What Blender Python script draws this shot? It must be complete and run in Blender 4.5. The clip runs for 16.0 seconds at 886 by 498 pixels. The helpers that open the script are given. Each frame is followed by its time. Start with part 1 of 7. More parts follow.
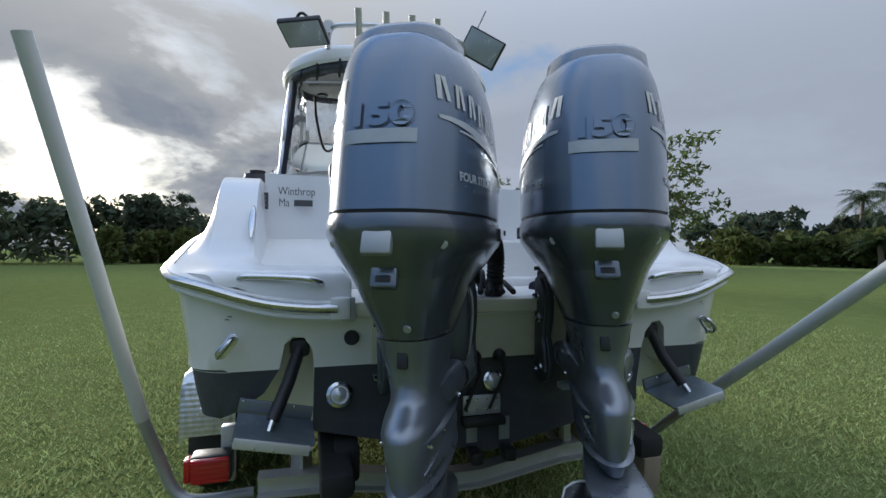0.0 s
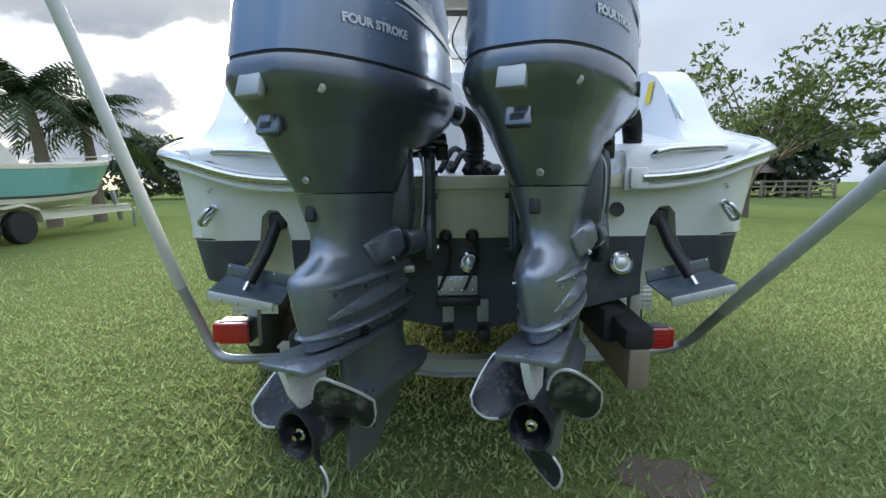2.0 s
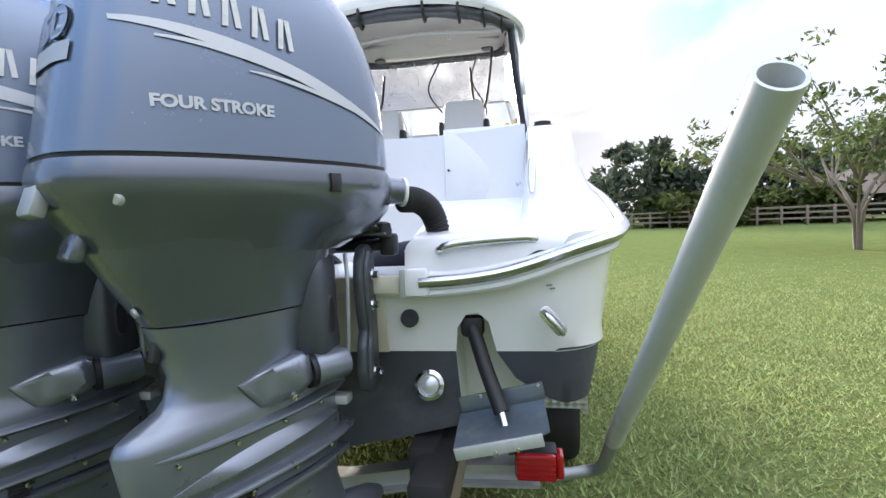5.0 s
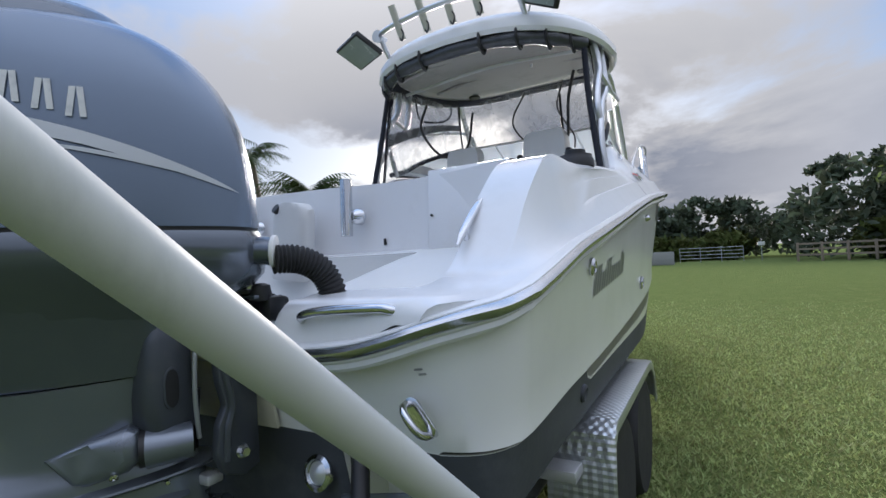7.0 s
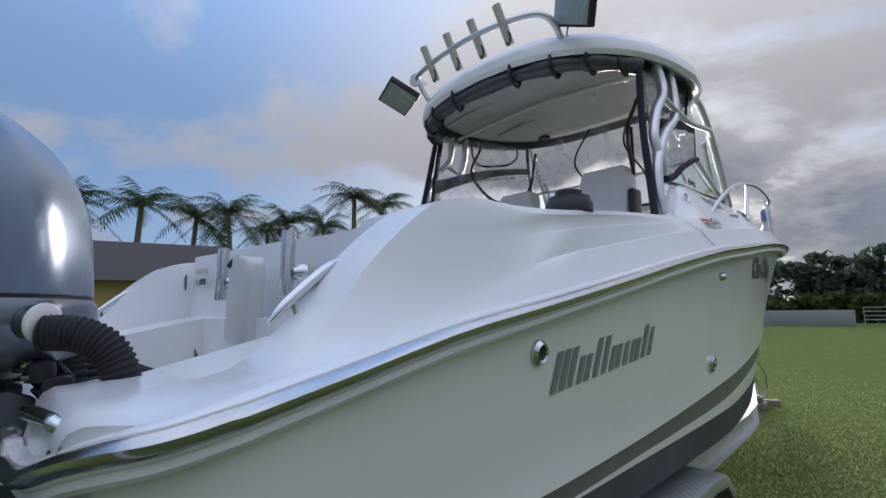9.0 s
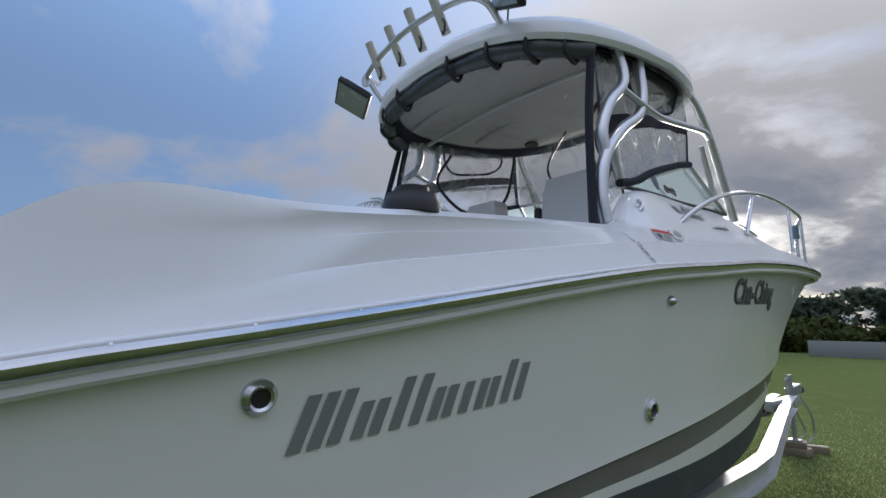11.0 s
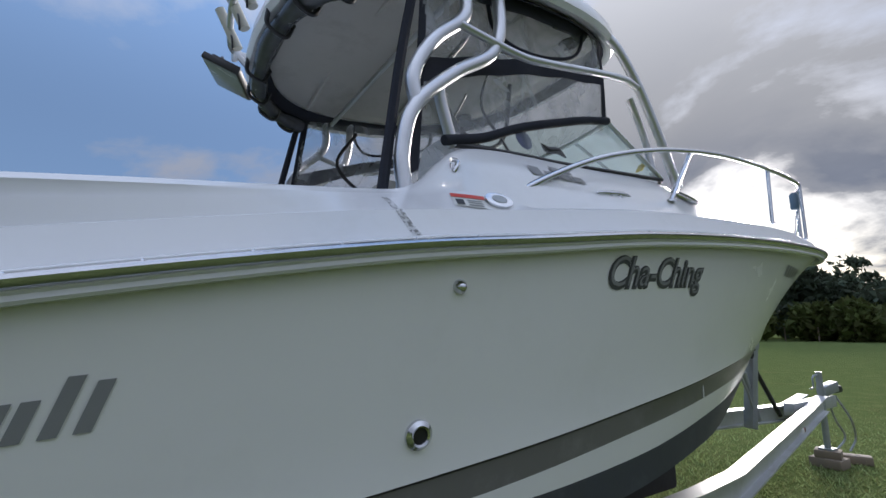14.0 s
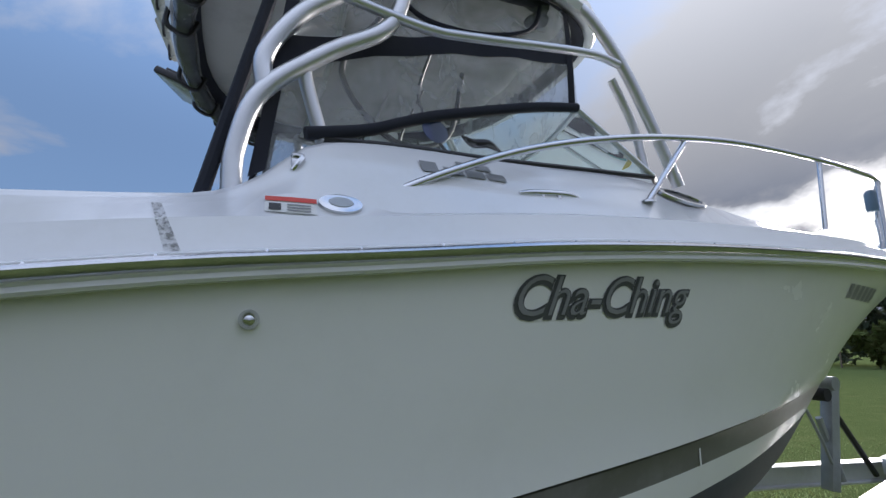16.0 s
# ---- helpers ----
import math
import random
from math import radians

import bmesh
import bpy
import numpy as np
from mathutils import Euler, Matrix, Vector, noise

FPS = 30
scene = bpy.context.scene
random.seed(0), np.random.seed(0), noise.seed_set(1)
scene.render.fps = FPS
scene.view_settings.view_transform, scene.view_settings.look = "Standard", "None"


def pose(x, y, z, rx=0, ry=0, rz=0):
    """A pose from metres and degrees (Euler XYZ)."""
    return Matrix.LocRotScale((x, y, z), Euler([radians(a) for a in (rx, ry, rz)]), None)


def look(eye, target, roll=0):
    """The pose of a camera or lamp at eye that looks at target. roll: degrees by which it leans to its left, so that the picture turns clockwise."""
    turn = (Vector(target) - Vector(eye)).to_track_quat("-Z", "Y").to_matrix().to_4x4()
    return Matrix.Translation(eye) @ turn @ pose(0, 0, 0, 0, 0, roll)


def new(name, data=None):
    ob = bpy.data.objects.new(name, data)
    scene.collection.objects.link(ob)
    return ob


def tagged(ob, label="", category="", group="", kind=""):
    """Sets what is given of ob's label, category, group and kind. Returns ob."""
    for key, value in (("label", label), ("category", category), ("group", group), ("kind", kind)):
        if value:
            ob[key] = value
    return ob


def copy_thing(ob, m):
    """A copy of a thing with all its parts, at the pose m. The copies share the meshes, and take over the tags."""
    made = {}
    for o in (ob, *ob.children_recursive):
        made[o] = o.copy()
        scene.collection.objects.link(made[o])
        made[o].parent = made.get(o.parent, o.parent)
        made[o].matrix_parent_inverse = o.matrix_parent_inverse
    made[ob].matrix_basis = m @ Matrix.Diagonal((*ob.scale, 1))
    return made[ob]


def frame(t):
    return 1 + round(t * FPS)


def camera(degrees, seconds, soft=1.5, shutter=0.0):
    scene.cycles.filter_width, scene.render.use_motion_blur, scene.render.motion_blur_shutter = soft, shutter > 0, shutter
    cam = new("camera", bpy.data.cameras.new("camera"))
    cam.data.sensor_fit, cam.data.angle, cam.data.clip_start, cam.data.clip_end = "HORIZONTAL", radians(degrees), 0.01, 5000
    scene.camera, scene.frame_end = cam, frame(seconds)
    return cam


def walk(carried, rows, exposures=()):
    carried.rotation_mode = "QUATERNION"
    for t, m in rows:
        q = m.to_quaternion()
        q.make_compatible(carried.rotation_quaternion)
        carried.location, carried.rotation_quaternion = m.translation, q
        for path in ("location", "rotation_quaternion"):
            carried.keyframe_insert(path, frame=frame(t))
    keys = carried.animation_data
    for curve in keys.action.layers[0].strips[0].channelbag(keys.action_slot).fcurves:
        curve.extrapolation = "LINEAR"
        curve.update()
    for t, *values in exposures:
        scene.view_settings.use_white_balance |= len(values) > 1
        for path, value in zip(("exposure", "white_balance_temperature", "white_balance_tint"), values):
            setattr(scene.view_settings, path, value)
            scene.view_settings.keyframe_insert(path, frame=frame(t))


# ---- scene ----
cam = camera(85.8, 16.0)
PATH = [
    (0, (-0.765, -1.844, 1.483), (-0.226, 0.082, 1.483), 0.2),
    (0.5, (-0.585, -1.938, 1.416), (-0.184, 0.02, 1.356), 0.5),
    (1, (-0.439, -1.978, 1.352), (-0.173, -0.001, 1.208), 0.7),
    (1.5, (-0.281, -1.941, 1.285), (-0.151, 0.042, 1.065), 0.1),
    (2, (-0.134, -1.919, 1.245), (-0.111, 0.063, 0.977), -0.6),
    (2.5, (0.043, -1.882, 1.255), (-0.019, 0.097, 0.972), -1.5),
    (3, (0.271, -1.828, 1.307), (0.162, 0.152, 1.046), -2.1),
    (3.5, (0.441, -1.713, 1.342), (0.306, 0.269, 1.117), -2.3),
    (4, (0.586, -1.562, 1.376), (0.419, 0.422, 1.188), -2.3),
    (4.5, (0.761, -1.484, 1.4), (0.511, 0.495, 1.252), -2.4),
    (5, (0.985, -1.42, 1.443), (0.633, 0.546, 1.323), -2.7),
    (5.2, (1.068, -1.388, 1.449), (0.677, 0.571, 1.348), -2.8),
    (7.3, (1.685, -0.803, 1.49), (0.598, 0.875, 1.564), -2.9),
    (7.5, (1.693, -0.725, 1.485), (0.543, 0.908, 1.58), -2.8),
    (8, (1.71, -0.508, 1.496), (0.433, 1.025, 1.638), -2.3),
    (8.2, (1.722, -0.464, 1.499), (0.43, 1.054, 1.656), -2.0),
    (8.5, (1.817, -0.325, 1.5), (0.463, 1.135, 1.691), -1.6),
    (9, (1.988, -0.142, 1.549), (0.592, 1.267, 1.802), -0.9),
    (9.2, (2.036, -0.09, 1.567), (0.634, 1.31, 1.842), -0.6),
    (11.3, (2.263, 0.729, 1.574), (0.713, 1.954, 1.888), 1.3),
    (11.5, (2.289, 0.776, 1.579), (0.73, 1.992, 1.88), 1.4),
    (12, (2.3, 0.961, 1.568), (0.715, 2.144, 1.866), 1.0),
    (12.5, (2.317, 1.152, 1.573), (0.715, 2.308, 1.88), 0.4),
    (13, (2.411, 1.367, 1.576), (0.792, 2.501, 1.881), 0.2),
    (13.5, (2.499, 1.589, 1.591), (0.859, 2.693, 1.896), -0.0),
    (14, (2.504, 1.824, 1.582), (0.835, 2.88, 1.895), -0.4),
    (14.5, (2.526, 2.043, 1.588), (0.815, 3.029, 1.906), -0.2),
    (15, (2.579, 2.265, 1.622), (0.825, 3.166, 1.957), 0.0),
    (15.5, (2.574, 2.46, 1.646), (0.789, 3.29, 1.998), 0.3),
    (16, (2.476, 2.658, 1.65), (0.666, 3.415, 2.036), 0.5),
]
EXPOSURES = ((0, 0.93, 5950, 10), (1.5, 1.38, 5850, 9), (2.5, 2.05, 6450, 11), (3.5, 2.35, 6800, 13), (5.0, 2.25, 6400, 16), (5.8, 2.0, 6150, 13), (7.3, 1.08, 6050, 15), (9.0, 0.88, 6000, 15), (12.5, 0.68, 5900, 15), (16.0, 0.82, 5800, 15))
walk(cam, [(t, look(eye, target, roll)) for t, eye, target, roll in PATH], EXPOSURES)

# ---------------------------------------------------------------- world, sun
SUN_AZ, SUN_EL = radians(-23.3), radians(14.1)
SUN_DIR = Vector((math.sin(SUN_AZ) * math.cos(SUN_EL), math.cos(SUN_AZ) * math.cos(SUN_EL), math.sin(SUN_EL)))


def build_world():
    w = bpy.data.worlds.new("sky")
    scene.world = w
    w.use_nodes = True
    nt = w.node_tree
    nt.nodes.clear()
    N, L = nt.nodes.new, nt.links.new
    out, bg = N("ShaderNodeOutputWorld"), N("ShaderNodeBackground")
    sky = N("ShaderNodeTexSky")
    sky.sky_type, sky.sun_disc = "NISHITA", False
    sky.sun_elevation, sky.sun_rotation = SUN_EL, SUN_AZ
    sky.air_density, sky.dust_density, sky.ozone_density = 1.0, 1.0, 1.5
    tc = N("ShaderNodeTexCoord")
    # clouds lie on a flat layer: direction divided by its height
    sep, comb = N("ShaderNodeSeparateXYZ"), N("ShaderNodeCombineXYZ")
    L(tc.outputs["Generated"], sep.inputs[0])
    lift = N("ShaderNodeMath"); lift.operation = "ADD"; lift.inputs[1].default_value = 0.30
    high = N("ShaderNodeMath"); high.operation = "MAXIMUM"; high.inputs[1].default_value = 0.0
    L(sep.outputs[2], high.inputs[0]); L(high.outputs[0], lift.inputs[0])
    for n in (0, 1):
        d = N("ShaderNodeMath"); d.operation = "DIVIDE"
        L(sep.outputs[n], d.inputs[0]); L(lift.outputs[0], d.inputs[1]); L(d.outputs[0], comb.inputs[n])
    n1 = N("ShaderNodeTexNoise"); n1.inputs["Scale"].default_value = 1.5; n1.inputs["Detail"].default_value = 9; n1.inputs["Roughness"].default_value = 0.56
    n1.inputs["Distortion"].default_value = 0.25
    off = N("ShaderNodeVectorMath"); off.operation = "ADD"; off.inputs[1].default_value = CLOUD_SHIFT
    L(comb.outputs[0], off.inputs[0]); L(off.outputs[0], n1.inputs["Vector"])
    n2 = N("ShaderNodeTexNoise"); n2.inputs["Scale"].default_value = 3.0; n2.inputs["Detail"].default_value = 8; n2.inputs["Roughness"].default_value = 0.6
    L(off.outputs[0], n2.inputs["Vector"])
    # a heavy bank stands low over the bow; elsewhere the cloud is thin
    bank = N("ShaderNodeVectorMath"); bank.operation = "DOT_PRODUCT"; bank.inputs[1].default_value = BANK_DIR
    L(tc.outputs["Generated"], bank.inputs[0])
    heavy = N("ShaderNodeMapRange"); heavy.interpolation_type = "SMOOTHSTEP"
    heavy.inputs[1].default_value, heavy.inputs[2].default_value, heavy.inputs[3].default_value, heavy.inputs[4].default_value = 0.86, 0.975, 0.22, 1.0
    L(bank.outputs["Value"], heavy.inputs[0])
    cover = N("ShaderNodeMapRange"); cover.inputs[1].default_value = 0.40; cover.inputs[2].default_value = 0.50
    # fewer clouds to port
    port = N("ShaderNodeVectorMath"); port.operation = "DOT_PRODUCT"; port.inputs[1].default_value = (-0.13, -0.02, 0.0)
    L(tc.outputs["Generated"], port.inputs[0])
    less = N("ShaderNodeMath"); less.operation = "SUBTRACT"
    massed = N("ShaderNodeMath"); massed.operation = "MULTIPLY_ADD"; massed.inputs[1].default_value = 0.03
    L(heavy.outputs[0], massed.inputs[0]); L(n1.outputs[0], massed.inputs[2])
    L(massed.outputs[0], less.inputs[0]); L(port.outputs["Value"], less.inputs[1])
    L(less.outputs[0], cover.inputs[0])
    thick = N("ShaderNodeMapRange"); thick.inputs[1].default_value = 0.47; thick.inputs[2].default_value = 0.60
    L(massed.outputs[0], thick.inputs[0])
    low = N("ShaderNodeMapRange"); low.interpolation_type = "SMOOTHSTEP"
    low.inputs[1].default_value, low.inputs[2].default_value, low.inputs[3].default_value, low.inputs[4].default_value = 0.22, 0.38, 1.0, 0.15
    L(sep.outputs[2], low.inputs[0])
    banked = N("ShaderNodeMath"); banked.operation = "MULTIPLY"
    L(heavy.outputs[0], banked.inputs[0]); L(low.outputs[0], banked.inputs[1])
    dense = N("ShaderNodeMath"); dense.operation = "MULTIPLY"
    L(thick.outputs[0], dense.inputs[0]); L(banked.outputs[0], dense.inputs[1])
    # sun glow through thin cloud
    dot = N("ShaderNodeVectorMath"); dot.operation = "DOT_PRODUCT"; dot.inputs[1].default_value = SUN_DIR
    L(tc.outputs["Generated"], dot.inputs[0])
    glow = N("ShaderNodeMapRange"); glow.interpolation_type = "SMOOTHERSTEP"
    glow.inputs[1].default_value = 0.62; glow.inputs[2].default_value = 1.0; glow.inputs[3].default_value = 0.0; glow.inputs[4].default_value = 1.0
    L(dot.outputs["Value"], glow.inputs[0])
    white = N("ShaderNodeMixRGB"); white.inputs[1].default_value = (1.65, 1.78, 2.0, 1); white.inputs[2].default_value = (1.9, 1.87, 1.78, 1)
    L(glow.outputs[0], white.inputs[0])
    grey = N("ShaderNodeMixRGB"); grey.inputs[1].default_value = (0.62, 0.70, 0.85, 1); grey.inputs[2].default_value = (1.25, 1.32, 1.45, 1)
    L(n2.outputs[0], grey.inputs[0])
    cloud = N("ShaderNodeMixRGB")
    L(dense.outputs[0], cloud.inputs[0]); L(white.outputs[0], cloud.inputs[1]); L(grey.outputs[0], cloud.inputs[2])
    mixed = N("ShaderNodeMixRGB")
    blue = N("ShaderNodeMixRGB"); blue.blend_type = "ADD"; blue.inputs[0].default_value = 1
    haze = N("ShaderNodeMixRGB"); haze.inputs[1].default_value = (0.62, 0.93, 1.40, 1); haze.inputs[2].default_value = (1.25, 1.27, 1.27, 1)
    L(glow.outputs[0], haze.inputs[0])
    dim = N("ShaderNodeMixRGB"); dim.blend_type = "MULTIPLY"; dim.inputs[0].default_value = 1; dim.inputs[2].default_value = (0.16, 0.176, 0.20, 1)
    L(sky.outputs[0], dim.inputs[1])
    L(dim.outputs[0], blue.inputs[1]); L(haze.outputs[0], blue.inputs[2])
    L(cover.outputs[0], mixed.inputs[0]); L(blue.outputs[0], mixed.inputs[1]); L(cloud.outputs[0], mixed.inputs[2])
    # the sky brightens towards the zenith, as under broken overcast
    zen = N("ShaderNodeMapRange"); zen.interpolation_type = "SMOOTHSTEP"
    zen.inputs[1].default_value, zen.inputs[2].default_value, zen.inputs[3].default_value, zen.inputs[4].default_value = 0.32, 0.88, 1.0, 2.6
    L(sep.outputs[2], zen.inputs[0])
    lit = N("ShaderNodeVectorMath"); lit.operation = "SCALE"
    L(mixed.outputs[0], lit.inputs[0]); L(zen.outputs[0], lit.inputs["Scale"])
    bg.inputs[1].default_value = SKY_STRENGTH
    L(lit.outputs[0], bg.inputs[0]); L(bg.outputs[0], out.inputs[0])


CLOUD_SHIFT = (3.1, 7.4, 0.0)
BANK_DIR = (-0.32, 0.92, 0.22)
SKY_STRENGTH = 0.13
build_world()
sun = new("sun", bpy.data.lights.new("sun", "SUN"))
sun.data.energy, sun.data.angle, sun.data.color = 2.6, radians(14), (1.0, 0.9, 0.76)
sun.matrix_world = look(SUN_DIR * 50, (0, 0, 0))

# ---------------------------------------------------------------- materials


def material(name, base, rough=0.5, metal=0.0, vary=0.12, scale=6.0, bump=0.0, bump_scale=60.0, dark=None, stain=0.0, stain_scale=2.5, coat=0.0, per_object=0.0, spec=0.5, stretch=(1, 1, 1)):
    m = bpy.data.materials.new(name)
    m.use_nodes = True
    nt = m.node_tree
    N, L = nt.nodes.new, nt.links.new
    b = nt.nodes["Principled BSDF"]
    b.inputs["Metallic"].default_value = metal
    b.inputs["Coat Weight"].default_value = coat
    b.inputs["Coat Roughness"].default_value = 0.12
    b.inputs["Specular IOR Level"].default_value = spec
    tc, mp = N("ShaderNodeTexCoord"), N("ShaderNodeMapping")
    mp.inputs["Scale"].default_value = stretch
    L(tc.outputs["Object"], mp.inputs[0])
    n = N("ShaderNodeTexNoise")
    n.inputs["Scale"].default_value, n.inputs["Detail"].default_value, n.inputs["Roughness"].default_value = scale, 6, 0.6
    L(mp.outputs[0], n.inputs["Vector"])
    low, high = [c * (1 - vary) for c in base], [min(1, c * (1 + vary)) for c in base]
    mix = N("ShaderNodeMixRGB")
    mix.inputs[1].default_value, mix.inputs[2].default_value = (*low, 1), (*high, 1)
    L(n.outputs[0], mix.inputs[0])
    colour = mix.outputs[0]
    if dark:
        s = N("ShaderNodeTexNoise")
        s.inputs["Scale"].default_value, s.inputs["Detail"].default_value, s.inputs["Roughness"].default_value = stain_scale, 8, 0.7
        L(mp.outputs[0], s.inputs["Vector"])
        r = N("ShaderNodeMapRange")
        r.inputs[1].default_value, r.inputs[2].default_value, r.inputs[4].default_value = 0.52, 0.72, stain
        L(s.outputs[0], r.inputs[0])
        mx = N("ShaderNodeMixRGB")
        mx.inputs[2].default_value = (*dark, 1)
        L(r.outputs[0], mx.inputs[0]); L(colour, mx.inputs[1])
        colour = mx.outputs[0]
    if per_object:
        oi, hv, mr = N("ShaderNodeObjectInfo"), N("ShaderNodeHueSaturation"), N("ShaderNodeMapRange")
        mr.inputs[3].default_value, mr.inputs[4].default_value = 1 - per_object, 1 + per_object
        L(oi.outputs["Random"], mr.inputs[0]); L(mr.outputs[0], hv.inputs["Value"]); L(colour, hv.inputs["Color"])
        colour = hv.outputs[0]
    L(colour, b.inputs["Base Color"])
    rr = N("ShaderNodeMapRange")
    rr.inputs[3].default_value, rr.inputs[4].default_value = max(0.02, rough * 0.8), min(1, rough * 1.25)
    L(n.outputs[0], rr.inputs[0]); L(rr.outputs[0], b.inputs["Roughness"])
    if bump:
        bn, bu = N("ShaderNodeTexNoise"), N("ShaderNodeBump")
        bn.inputs["Scale"].default_value, bn.inputs["Detail"].default_value = bump_scale, 5
        bu.inputs["Strength"].default_value, bu.inputs["Distance"].default_value = bump, 0.01
        L(mp.outputs[0], bn.inputs["Vector"]); L(bn.outputs[0], bu.inputs["Height"]); L(bu.outputs[0], b.inputs["Normal"])
    return m


def leafy(name, base, vary=0.35, through_light=0.35):
    m = bpy.data.materials.new(name)
    m.use_nodes = True
    nt = m.node_tree
    N, L = nt.nodes.new, nt.links.new
    b, out = nt.nodes["Principled BSDF"], nt.nodes["Material Output"]
    g, hv, mr = N("ShaderNodeNewGeometry"), N("ShaderNodeHueSaturation"), N("ShaderNodeMapRange")
    mr.inputs[3].default_value, mr.inputs[4].default_value = 1 - vary, 1 + vary
    hu = N("ShaderNodeMapRange"); hu.inputs[3].default_value, hu.inputs[4].default_value = 0.475, 0.515
    L(g.outputs["Random Per Island"], mr.inputs[0]); L(g.outputs["Random Per Island"], hu.inputs[0])
    L(hu.outputs[0], hv.inputs["Hue"])
    hv.inputs["Color"].default_value = (*base, 1)
    L(mr.outputs[0], hv.inputs["Value"]); L(hv.outputs[0], b.inputs["Base Color"])
    b.inputs["Roughness"].default_value = 0.7
    b.inputs["Specular IOR Level"].default_value = 0.15
    t, mix = N("ShaderNodeBsdfTranslucent"), N("ShaderNodeMixShader")
    mix.inputs[0].default_value = through_light
    L(hv.outputs[0], t.inputs["Color"]); L(b.outputs[0], mix.inputs[1]); L(t.outputs[0], mix.inputs[2]); L(mix.outputs[0], out.inputs[0])
    return m


def clear(name, tint=(1, 1, 1), rough=0.02, cloudy=0.0):
    """A thin clear sheet: transparent with a sheen, and a haze of scratches."""
    m = bpy.data.materials.new(name)
    m.use_nodes = True
    nt = m.node_tree
    N, L = nt.nodes.new, nt.links.new
    nt.nodes.remove(nt.nodes["Principled BSDF"])
    out = nt.nodes["Material Output"]
    tr, gl, mix = N("ShaderNodeBsdfTransparent"), N("ShaderNodeBsdfGlossy"), N("ShaderNodeMixShader")
    tr.inputs[0].default_value = (*tint, 1)
    gl.inputs["Roughness"].default_value = rough
    fr = N("ShaderNodeFresnel"); fr.inputs[0].default_value = 1.45
    L(fr.outputs[0], mix.inputs[0]); L(tr.outputs[0], mix.inputs[1]); L(gl.outputs[0], mix.inputs[2])
    shader = mix.outputs[0]
    if cloudy:
        df, m2, tc, n, mr = N("ShaderNodeBsdfDiffuse"), N("ShaderNodeMixShader"), N("ShaderNodeTexCoord"), N("ShaderNodeTexNoise"), N("ShaderNodeMapRange")
        df.inputs[0].default_value = (0.55, 0.57, 0.6, 1)
        n.inputs["Scale"].default_value, n.inputs["Detail"].default_value, n.inputs["Distortion"].default_value = 5, 5, 1.5
        mr.inputs[1].default_value, mr.inputs[2].default_value, mr.inputs[3].default_value, mr.inputs[4].default_value = 0.35, 0.7, cloudy * 0.3, cloudy
        L(tc.outputs["Object"], n.inputs["Vector"]); L(n.outputs[0], mr.inputs[0]); L(mr.outputs[0], m2.inputs[0])
        L(shader, m2.inputs[1]); L(df.outputs[0], m2.inputs[2])
        shader = m2.outputs[0]
    L(shader, out.inputs[0])
    return m


def grass_ground():
    m = bpy.data.materials.new("lawn")
    m.use_nodes = True
    nt = m.node_tree
    N, L = nt.nodes.new, nt.links.new
    b = nt.nodes["Principled BSDF"]
    b.inputs["Roughness"].default_value = 0.95
    b.inputs["Specular IOR Level"].default_value = 0.0
    tc = N("ShaderNodeTexCoord")

    def noise_at(scale, detail=6, rough=0.6):
        n = N("ShaderNodeTexNoise")
        n.inputs["Scale"].default_value, n.inputs["Detail"].default_value, n.inputs["Roughness"].default_value = scale, detail, rough
        L(tc.outputs["Object"], n.inputs["Vector"])
        return n.outputs[0]

    def blend(f, a, c, lo, hi):
        r, mx = N("ShaderNodeMapRange"), N("ShaderNodeMixRGB")
        r.inputs[1].default_value, r.inputs[2].default_value = lo, hi
        L(f, r.inputs[0]); L(r.outputs[0], mx.inputs[0])
        for n, v in ((1, a), (2, c)):
            if isinstance(v, tuple):
                mx.inputs[n].default_value = (*v, 1)
            else:
                L(v, mx.inputs[n])
        return mx.outputs[0]
    fine = blend(noise_at(38), (0.062, 0.090, 0.028), (0.200, 0.245, 0.085), 0.3, 0.7)
    mid = blend(noise_at(2.2), fine, (0.20, 0.22, 0.085), 0.5, 0.85)
    dry = blend(noise_at(0.7, 8, 0.7), mid, (0.21, 0.185, 0.08), 0.60, 0.78)
    L(dry, b.inputs["Base Color"])
    bu = N("ShaderNodeBump"); bu.inputs["Strength"].default_value, bu.inputs["Distance"].default_value = 0.9, 0.03
    L(noise_at(55, 4), bu.inputs["Height"]); L(bu.outputs[0], b.inputs["Normal"])
    return m


GEL = material("white gelcoat", (0.78, 0.785, 0.80), 0.22, vary=0.03, scale=3, coat=0.35, dark=(0.55, 0.54, 0.5), stain=0.22, stain_scale=3)
HULLW = material("hull gelcoat", (0.80, 0.80, 0.785), 0.25, vary=0.025, scale=2, coat=0.3, dark=(0.58, 0.57, 0.53), stain=0.15, stain_scale=1.6)
CREAM = material("yellowed gelcoat", (0.62, 0.60, 0.48), 0.35, vary=0.05, dark=(0.42, 0.38, 0.26), stain=0.4, stain_scale=5)
BOTTOM = material("dark grey bottom paint", (0.055, 0.060, 0.072), 0.6, vary=0.2, dark=(0.12, 0.13, 0.14), stain=0.5, stain_scale=3, bump=0.08)
STRIPE = material("grey stripe", (0.16, 0.155, 0.15), 0.4, vary=0.08, dark=(0.3, 0.3, 0.3), stain=0.3, stain_scale=6)
BLACK = material("black plastic", (0.015, 0.015, 0.017), 0.45, vary=0.2, bump=0.05)
RUBBER = material("black rubber", (0.02, 0.02, 0.021), 0.75, vary=0.25, bump=0.15, bump_scale=40)
